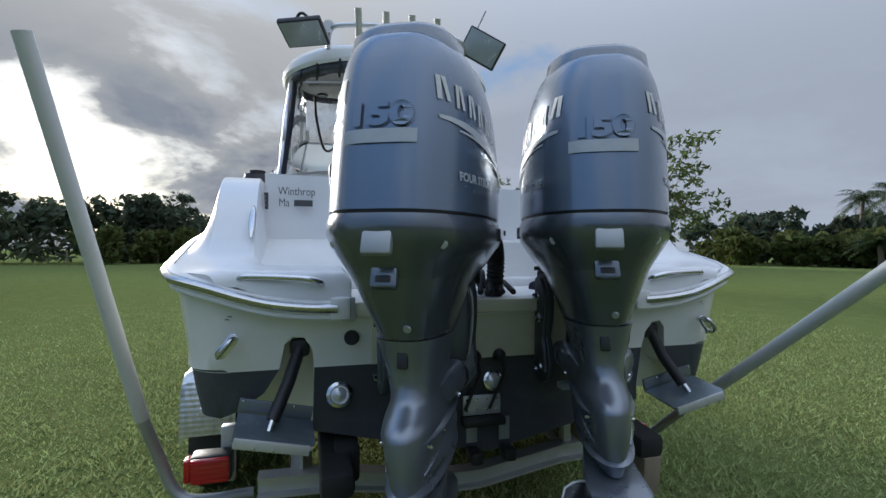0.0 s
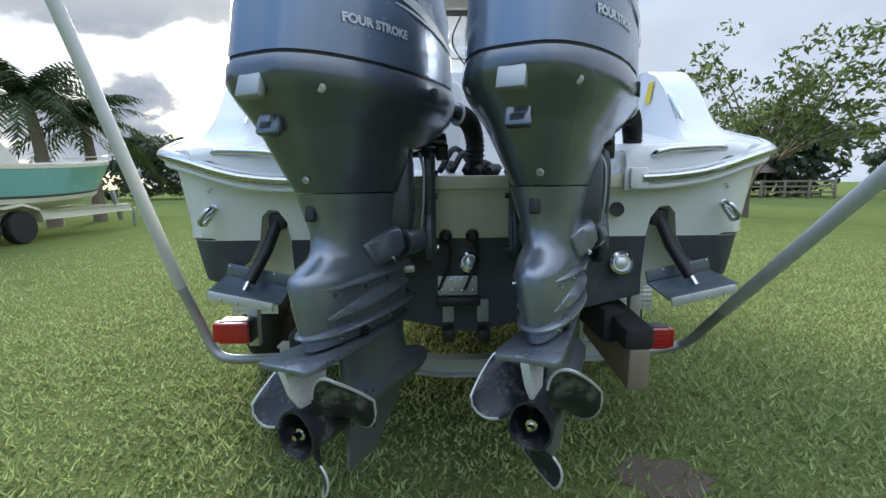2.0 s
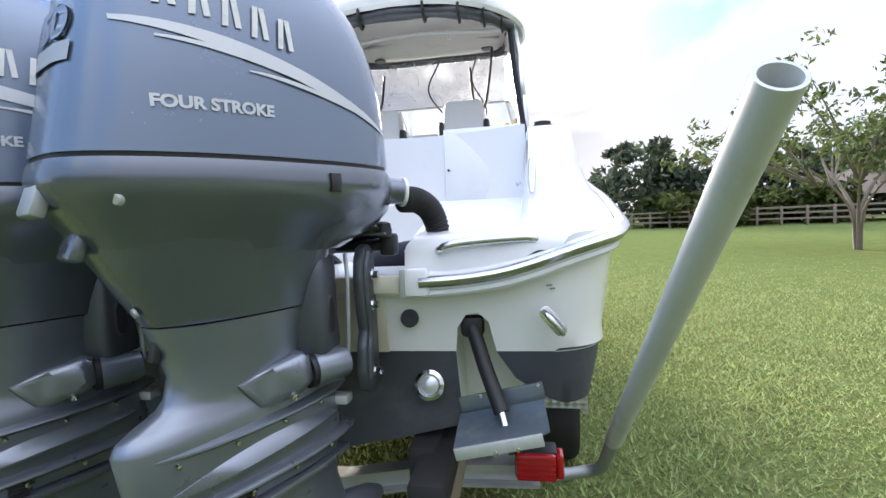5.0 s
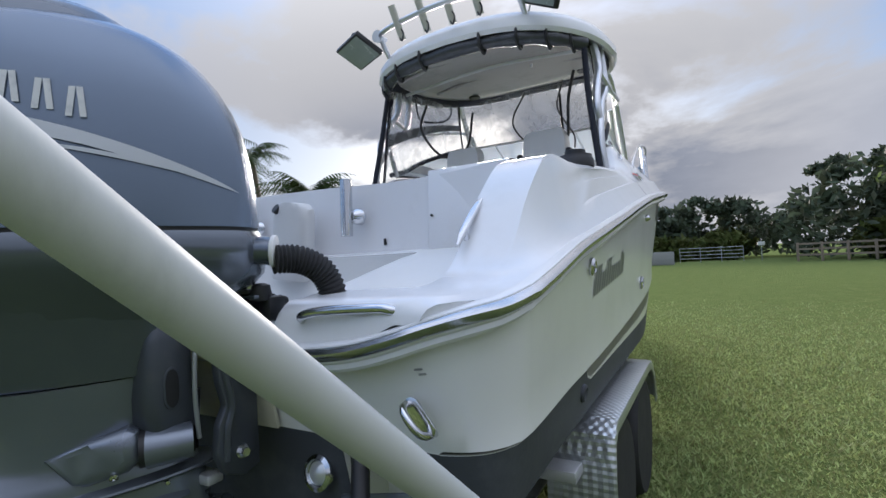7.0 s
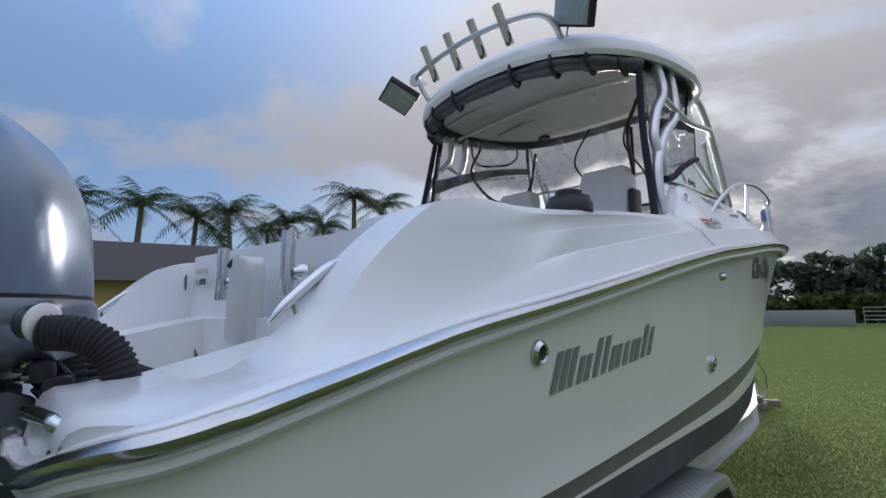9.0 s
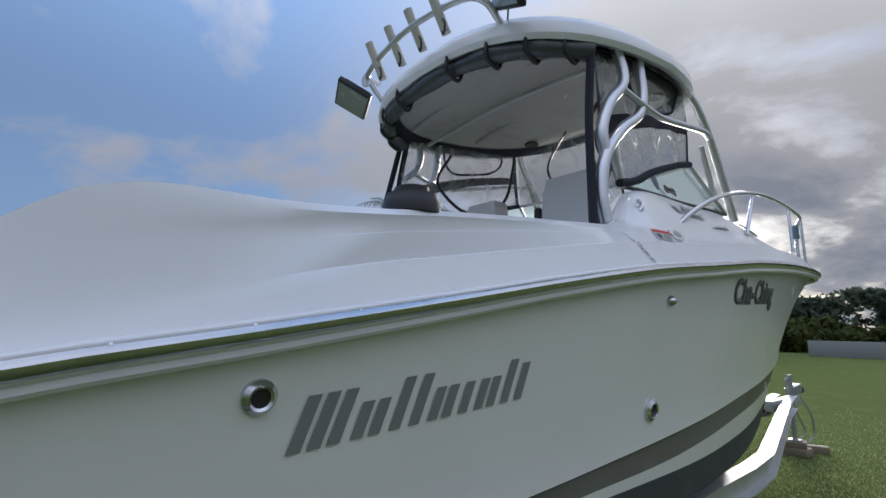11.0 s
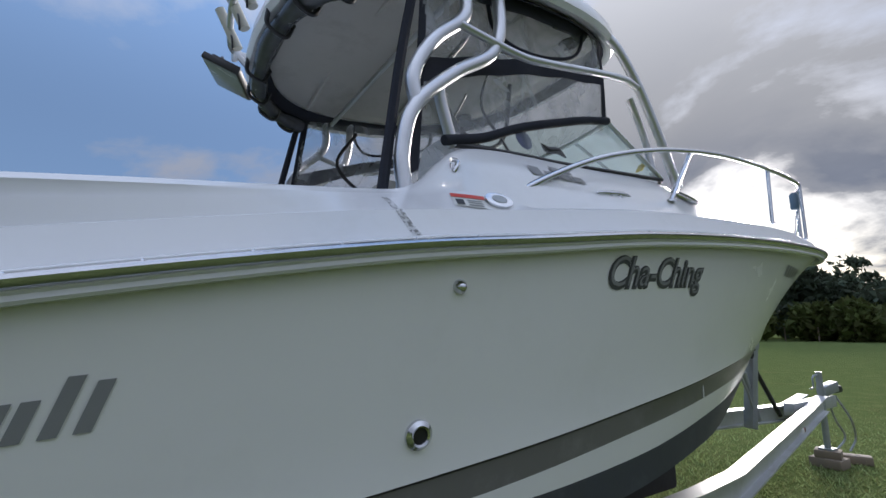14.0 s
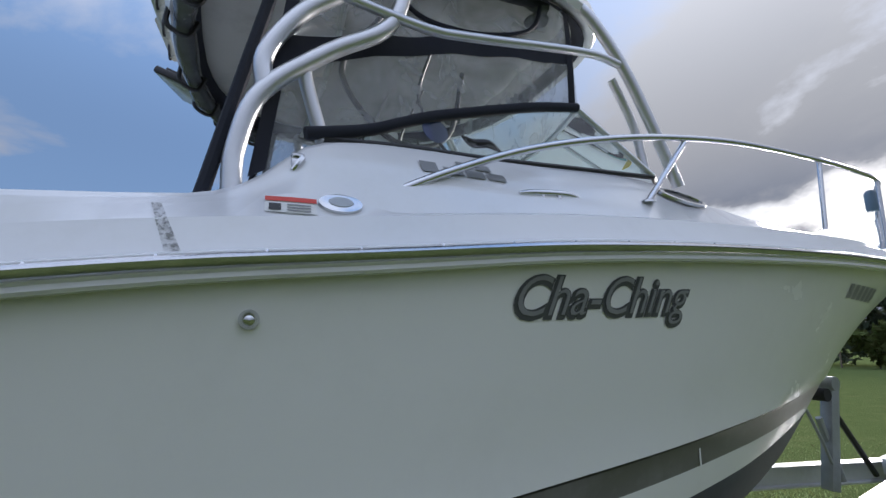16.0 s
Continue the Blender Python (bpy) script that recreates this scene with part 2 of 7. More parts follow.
CANVAS = material("dark blue canvas", (0.012, 0.014, 0.024), 0.9, vary=0.3, bump=0.25, bump_scale=300)
STEEL = material("polished stainless steel", (0.62, 0.63, 0.65), 0.13, metal=1.0, vary=0.08, scale=12)
RAILS = material("stainless rub rail", (0.50, 0.51, 0.53), 0.2, metal=1.0, vary=0.15, scale=14)
ALU = material("brushed aluminium tube", (0.62, 0.63, 0.65), 0.32, metal=0.85, vary=0.1, scale=10, bump=0.03)
ALUFLAT = material("weathered aluminium", (0.60, 0.61, 0.62), 0.45, metal=0.6, vary=0.12, dark=(0.36, 0.35, 0.32), stain=0.4, stain_scale=4)
GALV = material("galvanised steel", (0.38, 0.40, 0.41), 0.5, metal=0.6, vary=0.2, scale=20)
PVC = material("weathered pvc pipe", (0.60, 0.61, 0.59), 0.5, vary=0.06, dark=(0.34, 0.36, 0.33), stain=0.55, stain_scale=4, stretch=(1, 1, 0.4))
COWL = material("blue grey metallic paint", (0.160, 0.203, 0.272), 0.25, metal=0.6, vary=0.06, scale=4, coat=0.45)
COWLD = material("dark grey engine casing", (0.140, 0.160, 0.190), 0.24, metal=0.65, vary=0.1, scale=6, coat=0.4, dark=(0.18, 0.19, 0.19), stain=0.25, stain_scale=6)
LEG = material("engine leg paint", (0.205, 0.230, 0.270), 0.28, metal=0.65, vary=0.1, scale=6, coat=0.2, dark=(0.25, 0.26, 0.27), stain=0.3, stain_scale=8)
BRACKET = material("dark cast bracket", (0.080, 0.090, 0.105), 0.42, metal=0.5, vary=0.15, scale=8, dark=(0.14, 0.14, 0.14), stain=0.3, stain_scale=9)
SILVER = material("silver decal", (0.55, 0.57, 0.60), 0.35, metal=0.3, vary=0.06, scale=14)
DECALW = material("worn white decal", (0.70, 0.70, 0.70), 0.5, vary=0.08, dark=(0.25, 0.27, 0.32), stain=0.5, stain_scale=45)
PROP = material("black propeller paint", (0.022, 0.024, 0.030), 0.35, vary=0.25, dark=(0.45, 0.43, 0.40), stain=0.5, stain_scale=14, metal=0.2)
RED = material("red lamp lens", (0.44, 0.006, 0.012), 0.18, vary=0.15, scale=30, coat=0.6)
LENS = material("clear lamp lens", (0.62, 0.64, 0.64), 0.1, metal=0.5, vary=0.1, scale=40)
FLOOD = material("floodlight glass", (0.30, 0.34, 0.34), 0.25, metal=0.2, vary=0.1, scale=12)
LINER = material("dull grey headliner", (0.40, 0.39, 0.36), 0.6, vary=0.08, scale=3, dark=(0.22, 0.20, 0.17), stain=0.5, stain_scale=2.5)
GLASS = clear("windshield glass", (0.78, 0.90, 0.86))
VINYL = clear("clear vinyl curtain", (0.86, 0.87, 0.88), 0.08, cloudy=0.45)
SEATW = material("white vinyl upholstery", (0.62, 0.62, 0.61), 0.45, vary=0.05, bump=0.05)
RODH = material("cream plastic rod holder", (0.50, 0.49, 0.42), 0.45, vary=0.08, dark=(0.3, 0.29, 0.24), stain=0.4)
GREYD = material("charcoal vinyl lettering", (0.075, 0.078, 0.082), 0.45, vary=0.1)
GREYM = material("grey vinyl lettering", (0.23, 0.235, 0.24), 0.45, vary=0.08)
YELLOW = material("yellow sticker", (0.75, 0.55, 0.03), 0.5, vary=0.08)
STICKR = material("red sticker", (0.62, 0.06, 0.04), 0.5, vary=0.08)
STICKW = material("white sticker", (0.74, 0.74, 0.72), 0.5, vary=0.05)
WOOD = material("weathered timber", (0.25, 0.20, 0.15), 0.8, vary=0.25, scale=9, bump=0.3, bump_scale=30, stretch=(1, 1, 0.15))
TAB = material("blue grey trim tab", (0.20, 0.25, 0.30), 0.35, metal=0.7, vary=0.25, scale=12, dark=(0.40, 0.42, 0.42), stain=0.6, stain_scale=9)
BARK = material("pale bark", (0.19, 0.155, 0.12), 0.9, vary=0.3, scale=8, bump=0.5, bump_scale=25)
AQUA = material("aqua hull paint", (0.20, 0.46, 0.46), 0.25, vary=0.04, coat=0.3)
IVORY = material("ivory gelcoat", (0.66, 0.64, 0.55), 0.3, vary=0.04)
ROOF = material("dark brown roof shingles", (0.060, 0.050, 0.046), 0.85, vary=0.3, scale=3, bump=0.5, bump_scale=12)
STUCCO = material("ochre stucco wall", (0.50, 0.36, 0.14), 0.85, vary=0.08, bump=0.2)
THATCH = material("grey thatch", (0.26, 0.20, 0.16), 0.95, vary=0.3, bump=0.6, bump_scale=14)
CONC = material("grey concrete", (0.30, 0.30, 0.29), 0.9, vary=0.15, bump=0.2)
SOIL = material("bare soil", (0.108, 0.086, 0.064), 0.95, vary=0.4, scale=14, bump=0.6, bump_scale=40)
LAWN = grass_ground()
# paler than the lawn sheet: brighter light on near grass put into the colour
BLADE = leafy("grass blade", (0.300, 0.355, 0.145), 0.45, 0.30)
LEAF = leafy("tree leaf", (0.095, 0.125, 0.045), 0.45, 0.4)
FARLEAF = leafy("distant foliage", (0.075, 0.096, 0.062), 0.45, 0.25)
BUSH = leafy("yellowish shrub foliage", (0.095, 0.115, 0.035), 0.4, 0.3)
FROND = leafy("palm frond", (0.040, 0.062, 0.022), 0.4, 0.25)


def speckled(name, base, scale):
    """Broken film of dirt: flecks with clear gaps between them."""
    m = bpy.data.materials.new(name)
    m.use_nodes = True
    nt = m.node_tree
    N, L = nt.nodes.new, nt.links.new
    b, out = nt.nodes["Principled BSDF"], nt.nodes["Material Output"]
    b.inputs["Base Color"].default_value, b.inputs["Roughness"].default_value = (*base, 1), 0.8
    tc, n, r, t, mix = N("ShaderNodeTexCoord"), N("ShaderNodeTexNoise"), N("ShaderNodeMapRange"), N("ShaderNodeBsdfTransparent"), N("ShaderNodeMixShader")
    n.inputs["Scale"].default_value, n.inputs["Detail"].default_value, n.inputs["Roughness"].default_value = scale, 4, 0.7
    r.inputs[1].default_value, r.inputs[2].default_value, r.inputs[3].default_value, r.inputs[4].default_value = 0.45, 0.62, 0.12, 0.75
    L(tc.outputs["Object"], n.inputs["Vector"]); L(n.outputs[0], r.inputs[0]); L(r.outputs[0], mix.inputs[0])
    L(t.outputs[0], mix.inputs[1]); L(b.outputs[0], mix.inputs[2]); L(mix.outputs[0], out.inputs[0])
    return m


def diamond_plate():
    m = material("diamond plate aluminium", (0.60, 0.62, 0.64), 0.3, metal=0.8, vary=0.1, scale=10)
    nt = m.node_tree
    N, L = nt.nodes.new, nt.links.new
    tc, mp, bu = N("ShaderNodeTexCoord"), N("ShaderNodeMapping"), N("ShaderNodeBump")
    mp.inputs["Rotation"].default_value = (0, 0, radians(45))
    w1 = N("ShaderNodeTexVoronoi"); w1.distance = "MANHATTAN"; w1.inputs["Scale"].default_value = 34; w1.inputs["Randomness"].default_value = 0.0
    L(tc.outputs["Object"], mp.inputs[0]); L(mp.outputs[0], w1.inputs["Vector"])
    bu.inputs["Strength"].default_value, bu.inputs["Distance"].default_value = 0.9, 0.004
    L(w1.outputs["Distance"], bu.inputs["Height"]); L(bu.outputs[0], nt.nodes["Principled BSDF"].inputs["Normal"])
    return m


PLATE = diamond_plate()
GRIME = speckled("mildew", (0.20, 0.20, 0.19), 90)

# ---------------------------------------------------------------- mesh helpers


def thing(name, label, category, kind="", group=""):
    return tagged(new(name), label, category, group, kind)


def part(name, bm, mat, parent=None, label="", smooth=True):
    me = bpy.data.meshes.new(name)
    if isinstance(bm, tuple):
        me.from_pydata(bm[0], [], bm[1])
        me.update()
    else:
        bmesh.ops.recalc_face_normals(bm, faces=bm.faces)
        bm.to_mesh(me)
        bm.free()
    for mm in (mat if isinstance(mat, (list, tuple)) else [mat]):
        me.materials.append(mm)
    if smooth:
        me.shade_smooth()
        me.set_sharp_from_angle(angle=radians(38))
    ob = new(name, me)
    if parent:
        ob.parent = parent
    if label:
        ob["label"] = label
    return ob


def box(size, at=(0, 0, 0), bevel=0.0, rot=None, bm=None, seg=2):
    bm2 = bmesh.new()
    bmesh.ops.create_cube(bm2, size=1)
    bmesh.ops.scale(bm2, vec=size, verts=bm2.verts)
    if bevel:
        bmesh.ops.bevel(bm2, geom=bm2.edges[:], offset=bevel, segments=seg, affect="EDGES", profile=0.5)
    m = Matrix.Translation(at) @ (rot if rot else Matrix())
    bmesh.ops.transform(bm2, matrix=m, verts=bm2.verts)
    return join(bm, bm2)


def join(bm, bm2):
    if bm is None:
        return bm2
    me = bpy.data.meshes.new("tmp")
    bm2.to_mesh(me)
    bm.from_mesh(me)
    bpy.data.meshes.remove(me)
    bm2.free()
    return bm


def loft(rings, closed=True, cap=True, bm=None, mat_of=None):
    bm = bm or bmesh.new()
    vs = [[bm.verts.new(p) for p in r] for r in rings]
    n = len(rings[0])
    for i in range(len(rings) - 1):
        for j in range(n if closed else n - 1):
            k = (j + 1) % n
            q = [vs[i][j], vs[i][k], vs[i + 1][k], vs[i + 1][j]]
            try:
                f = bm.faces.new(q)
                if mat_of:
                    f.material_index = mat_of(i, j)
            except ValueError:
                pass
    if cap and closed:
        for r in (vs[0], vs[-1]):
            try:
                bm.faces.new(r)
            except ValueError:
                pass
    bmesh.ops.remove_doubles(bm, verts=bm.verts, dist=1e-5)
    return bm


def smooth_line(pts, n=8):
    """A Catmull-Rom curve through the points."""
    p = [Vector(q) for q in pts]
    p = [p[0] * 2 - p[1]] + p + [p[-1] * 2 - p[-2]]
    out = []
    for i in range(1, len(p) - 2):
        a, b, c, d = p[i - 1:i + 3]
        for k in range(n):
            t = k / n
            out.append(0.5 * (2 * b + (c - a) * t + (2 * a - 5 * b + 4 * c - d) * t * t + (3 * b - a - 3 * c + d) * t ** 3))
    return out + [p[-2]]


def tube(pts, r, n=10, curve=6, bm=None, radii=None, hollow=False):
    line = smooth_line(pts, curve) if curve else [Vector(q) for q in pts]
    rings = []
    up = Vector((0, 0, 1))
    for i, q in enumerate(line):
        d = (line[min(i + 1, len(line) - 1)] - line[max(i - 1, 0)]).normalized()
        if i == 0:
            a = d.cross(up if abs(d.z) < 0.9 else Vector((1, 0, 0))).normalized()
        else:
            a = (a - d * a.dot(d)).normalized()
        b = d.cross(a)
        rr = radii(i / (len(line) - 1)) if radii else r
        rings.append([q + (a * math.cos(2 * math.pi * k / n) + b * math.sin(2 * math.pi * k / n)) * rr for k in range(n)])
    if hollow:
        d = (line[-1] - line[-2]).normalized()
        c = line[-1]
        rings += [[c + (p - c) * 0.82 for p in rings[-1]], [c + (p - c) * 0.82 - d * 0.25 for p in rings[-1]]]
    return loft(rings, bm=bm)


def lathe(profile, n=24, bm=None, m=None):
    """Turns (radius, height) pairs about z, then lays the result by m."""
    m = m or Matrix()
    rings = [[m @ Vector((max(r, 1e-4) * math.cos(2 * math.pi * k / n), max(r, 1e-4) * math.sin(2 * math.pi * k / n), z)) for k in range(n)] for r, z in profile]
    bm2 = loft(rings)
    return join(bm, bm2)


def aim(at, way, roll_up=(0, 0, 1)):
    """A pose whose z axis points along way."""
    z = Vector(way).normalized()
    x = Vector(roll_up).cross(z)
    x = x.normalized() if x.length > 1e-4 else Vector((1, 0, 0))
    y = z.cross(x)
    return Matrix.Translation(at) @ Matrix((x, y, z)).transposed().to_4x4()


def plate_of(outline, thick, m=None, bevel=0.0):
    """A flat plate from an outline in its own x, y, thick along z."""
    m = m or Matrix()
    bm = bmesh.new()
    v = [bm.verts.new((x, y, 0)) for x, y in outline]
    f = bm.faces.new(v)
    r = bmesh.ops.extrude_face_region(bm, geom=[f])
    bmesh.ops.translate(bm, vec=(0, 0, thick), verts=[e for e in r["geom"] if isinstance(e, bmesh.types.BMVert)])
    if bevel:
        bmesh.ops.bevel(bm, geom=bm.edges[:], offset=bevel, segments=2, affect="EDGES", profile=0.5)
    bmesh.ops.transform(bm, matrix=m, verts=bm.verts)
    return bm


def curve_of(xs, ys):
    """A smooth function through the points (monotone cubic)."""
    xs, ys = np.array(xs, float), np.array(ys, float)
    d = np.diff(ys) / np.diff(xs)
    m = np.r_[d[0], [0 if a * b <= 0 else 2 * a * b / (a + b) for a, b in zip(d[:-1], d[1:])], d[-1]]

    def f(x):
        x = min(max(x, xs[0]), xs[-1])
        i = min(max(int(np.searchsorted(xs, x)) - 1, 0), len(xs) - 2)
        h = xs[i + 1] - xs[i]
        t = (x - xs[i]) / h
        return float((2 * t ** 3 - 3 * t * t + 1) * ys[i] + (t ** 3 - 2 * t * t + t) * h * m[i] + (3 * t * t - 2 * t ** 3) * ys[i + 1] + (t ** 3 - t * t) * h * m[i + 1])
    return f


def letters(text, size, shear=0.0, bold=0.0, width=1.0):
    """A flat mesh of built-in lettering: (vertices, faces), left edge and baseline at zero."""
    cu = bpy.data.curves.new("letters", "FONT")
    cu.body, cu.size, cu.shear, cu.offset, cu.resolution_u = text, size, shear, bold, 4
    ob = new("letters", cu)
    bpy.context.view_layer.update()
    me = bpy.data.meshes.new_from_object(ob.evaluated_get(bpy.context.evaluated_depsgraph_get()))
    verts, faces = [(v.co.x * width, v.co.y) for v in me.vertices], [tuple(p.vertices) for p in me.polygons]
    bpy.data.objects.remove(ob)
    bpy.data.curves.remove(cu)
    bpy.data.meshes.remove(me)
    return verts, faces


def laid(flat, fn):
    """Flat lettering laid on a surface by fn(u, v)."""
    return [tuple(fn(u, v)) for u, v in flat[0]], flat[1]


def quad_sheet(nu, nv, fn, thick=0.0):
    vs = [tuple(fn(i / nu, j / nv)) for i in range(nu + 1) for j in range(nv + 1)]
    fs = [(i * (nv + 1) + j, (i + 1) * (nv + 1) + j, (i + 1) * (nv + 1) + j + 1, i * (nv + 1) + j + 1) for i in range(nu) for j in range(nv)]
    return vs, fs


def mirrored(fn):
    return [fn(s) for s in (1, -1)]


# ---------------------------------------------------------------- ground
def build_ground():
    bm = bmesh.new()
    bmesh.ops.create_grid(bm, x_segments=40, y_segments=40, size=400)
    g = part("ground", bm, LAWN)
    tagged(g, "mown green lawn with dry patches and clover", "lawn", kind="structure")
    # bare patch of soil behind the engines
    rng = random.Random(4)
    ring = [(0.15 * (1 + 0.6 * rng.random()) * math.cos(a), 0.11 * (1 + 0.7 * rng.random()) * math.sin(a)) for a in np.linspace(0, 2 * math.pi, 25)[:-1]]
    soil = part("bare_patch", plate_of(ring, 0.004, Matrix.Translation((0.82, -0.05, 0.001))), SOIL)
    tagged(soil, "bare patch of brown soil in the lawn", "soil", kind="structure")


build_ground()

# ---------------------------------------------------------------- boat lines (bow along +y, starboard +x)
B_RAIL = curve_of([0, 0.015, 0.04, 0.09, 0.16, 0.4, 1, 2.7, 3.4, 4.1, 5.0, 5.8, 6.2, 6.5, 6.9, 7.25, 7.48, 7.6], [1.11, 1.16, 1.20, 1.24, 1.266, 1.274, 1.278, 1.30, 1.30, 1.265, 1.17, 1.05, 0.975, 0.90, 0.75, 0.52, 0.28, 0.0])
Z_RAIL = curve_of([0, 0.15, 0.31, 0.62, 0.93, 1.43, 1.92, 2.54, 2.97, 3.62, 4.5, 5.5, 6.5, 7.6], [1.355, 1.398, 1.435, 1.503, 1.552, 1.636, 1.722, 1.818, 1.868, 1.945, 2.02, 2.085, 2.13, 2.16])
# chine, as a share of its own length (it meets the stem at y = 6.55)
B_CHINE = curve_of([0, 0.003, 0.007, 0.015, 0.03, 0.1, 0.40, 0.55, 0.68, 0.80, 0.90, 0.97, 1.0], [1.05, 1.10, 1.138, 1.166, 1.178, 1.170, 1.166, 1.10, 0.95, 0.70, 0.42, 0.16, 0.0])
Z_CHINE = curve_of([0, 3.0, 4.5, 5.5, 6.2, 6.6, 7.6], [0.84, 0.84, 0.94, 1.08, 1.22, 1.32, 1.40])
Z_KEEL = curve_of([0, 4.0, 5.2, 6.0, 6.6], [0.60, 0.60, 0.70, 0.93, 1.32])
Z_STRIPE = curve_of([0, 1.0, 1.6, 2.46, 2.92, 3.52, 4.33, 5.5, 6.6, 7.6], [1.025, 1.03, 1.05, 1.11, 1.15, 1.21, 1.29, 1.41, 1.52, 1.6])
Z_STRIPE_B = curve_of([0, 1.0, 1.04, 1.64, 2.1, 2.84, 4.4, 7.6], [0.004, 0.004, 0.055, 0.058, 0.072, 0.098, 0.10, 0.11])
Z_DARK = curve_of([0, 1.0, 1.04, 1.6, 3.0, 3.6, 4.47, 5.5, 7.6], [1.02, 1.02, 0.966, 0.970, 0.985, 1.01, 1.10, 1.24, 1.48])
L_RAIL, L_CHINE = 7.6, 6.6


def hull_point(u, s):
    """Starboard topside: u from the stern to the stem, s from the chine to the rail."""
    length = L_CHINE + (L_RAIL - L_CHINE) * s ** 0.8
    rail, chine = B_RAIL(u * L_RAIL) - 0.045 + 0.031 * min(1, u / 0.02) - 0.018 * min(1, max(0, (u - 0.03) / 0.08)), B_CHINE(u)
    flare = s ** (1.0 - 0.25 * max(0, 1 - u / 0.25) + 0.9 * max(0, u - 0.35) / 0.65)
    y = u * length
    zc, zr = Z_CHINE(y), Z_RAIL(y)
    return Vector((chine + (rail - chine) * flare, y + 0.25 * max(0, (1 - s)) * 0.45 * max(0, 1 - u * 6), zc + (zr - zc) * s))


def share_of(u, height):
    """The s at which the topside stands at the height height(y)."""
    lo, hi = 0.0, 1.0
    for _ in range(22):
        mid = (lo + hi) / 2
        p = hull_point(u, mid)
        lo, hi = (mid, hi) if p.z < height(p.y) else (lo, mid)
    return lo


def hull_x(y, z):
    """The topside's half breadth at y, z."""
    s = u = 0.5
    for _ in range(40):
        p = hull_point(u, s)
        u = min(max(u + (y - p.y) / 7.3, 0), 1)
        s = min(max(s + (z - p.z) / 0.8, 0), 1)
    return hull_point(u, s).x


boat = thing("motorboat", "white cabin fishing boat with hardtop on a trailer, dark bottom paint", "boat")


def build_hull():
    us = list(np.r_[0, 0.001, 0.002, 0.0035, 0.006, 0.009, 0.013, 0.02, 0.03, 0.045, 0.143, 0.147, np.linspace(0.06, 0.9, 44), np.linspace(0.915, 1.0, 12)])
    us.sort()
    lines = []
    for u in us:
        dark, low, top = share_of(u, Z_DARK), share_of(u, lambda y: Z_STRIPE(y) - Z_STRIPE_B(y)), share_of(u, Z_STRIPE)
        low, top = max(low, dark + 0.003), 0
        top = max(share_of(u, Z_STRIPE), low + 0.003)
        ss = [0, dark * 0.5, dark, low, top, top + 0.012] + [top + 0.012 + (1 - top - 0.012) * k / 7 for k in range(1, 8)]
        side = []
        for n, s in enumerate(ss):
            p = hull_point(u, s)
            if n in (5,):
                p.x += 0.012 * min(1, (1 - u) * 6)
            side.append(p)
        y = side[0].y
        keel = Vector((0, y, min(Z_KEEL(y), side[0].z)))
        lines.append([keel, keel.lerp(side[0], 0.5) - Vector((0, 0, 0.012)), side[0] + Vector((-0.05, 0, -0.015)) * min(1, side[0].x * 4)] + side)
    kinds = [1, 1, 1, 1, 1, 0, 2, 3] + [0] * 7
    bm = bmesh.new()
    for sgn in (1, -1):
        loft([[Vector((p.x * sgn, p.y, p.z)) for p in r] for r in lines], closed=False, bm=bm, mat_of=lambda i, j: kinds[j])
    # transom, split at the paint line
    ring = lines[0]
    for sgn in (1, -1):
        prev = None
        for n, p in enumerate(ring):
            a, b = bm.verts.new((0, p.y, p.z)), bm.verts.new((p.x * sgn, p.y, p.z))
            if prev:
                try:
                    f = bm.faces.new((prev[0], prev[1], b, a))
                    f.material_index = 1 if n <= 6 else 0
                except ValueError:
                    pass
            prev = (a, b)
    # inner lid closes the shell below the deck
    for sgn in (1, -1):
        loft([[Vector((0, r[-1].y, r[-1].z)), Vector((r[-1].x * sgn, r[-1].y, r[-1].z))] for r in lines], closed=False, bm=bm)
    bmesh.ops.remove_doubles(bm, verts=bm.verts, dist=2e-4)
    bmesh.ops.dissolve_degenerate(bm, edges=bm.edges[:], dist=1e-5)
    hull = part("hull", bm, [HULLW, BOTTOM, STRIPE, BLACK], boat)
    # recesses for the trim tabs and the motor well cut right through
    cutters = []
    for sgn in (1, -1):
        outline = [(0.755, 0.55), (0.745, 1.02), (0.755, 1.10), (0.785, 1.145), (0.825, 1.15), (0.855, 1.12), (0.875, 1.02), (0.93, 0.93), (1.02, 0.865), (1.09, 0.835), (1.09, 0.55)]
        c = part("cutter", plate_of([(x * sgn, z) for x, z in outline], 0.55, Matrix.Translation((0, 0.27, 0)) @ Matrix.Rotation(radians(90), 4, "X")), [HULLW])
        cutters.append(c)
    cutters.append(part("cutter", box((1.22, 0.80, 0.5), (0, 0.34, 1.525), 0.03), [HULLW]))
    for c in cutters:
        md = hull.modifiers.new("cut", "BOOLEAN")
        md.operation, md.object, md.solver = "DIFFERENCE", c, "EXACT"
    bpy.context.view_layer.update()
    me = bpy.data.meshes.new_from_object(hull.evaluated_get(bpy.context.evaluated_depsgraph_get()))
    hull.modifiers.clear()
    hull.data = me
    me.shade_smooth()
    me.set_sharp_from_angle(angle=radians(38))
    for c in cutters:
        bpy.data.objects.remove(c)


build_hull()

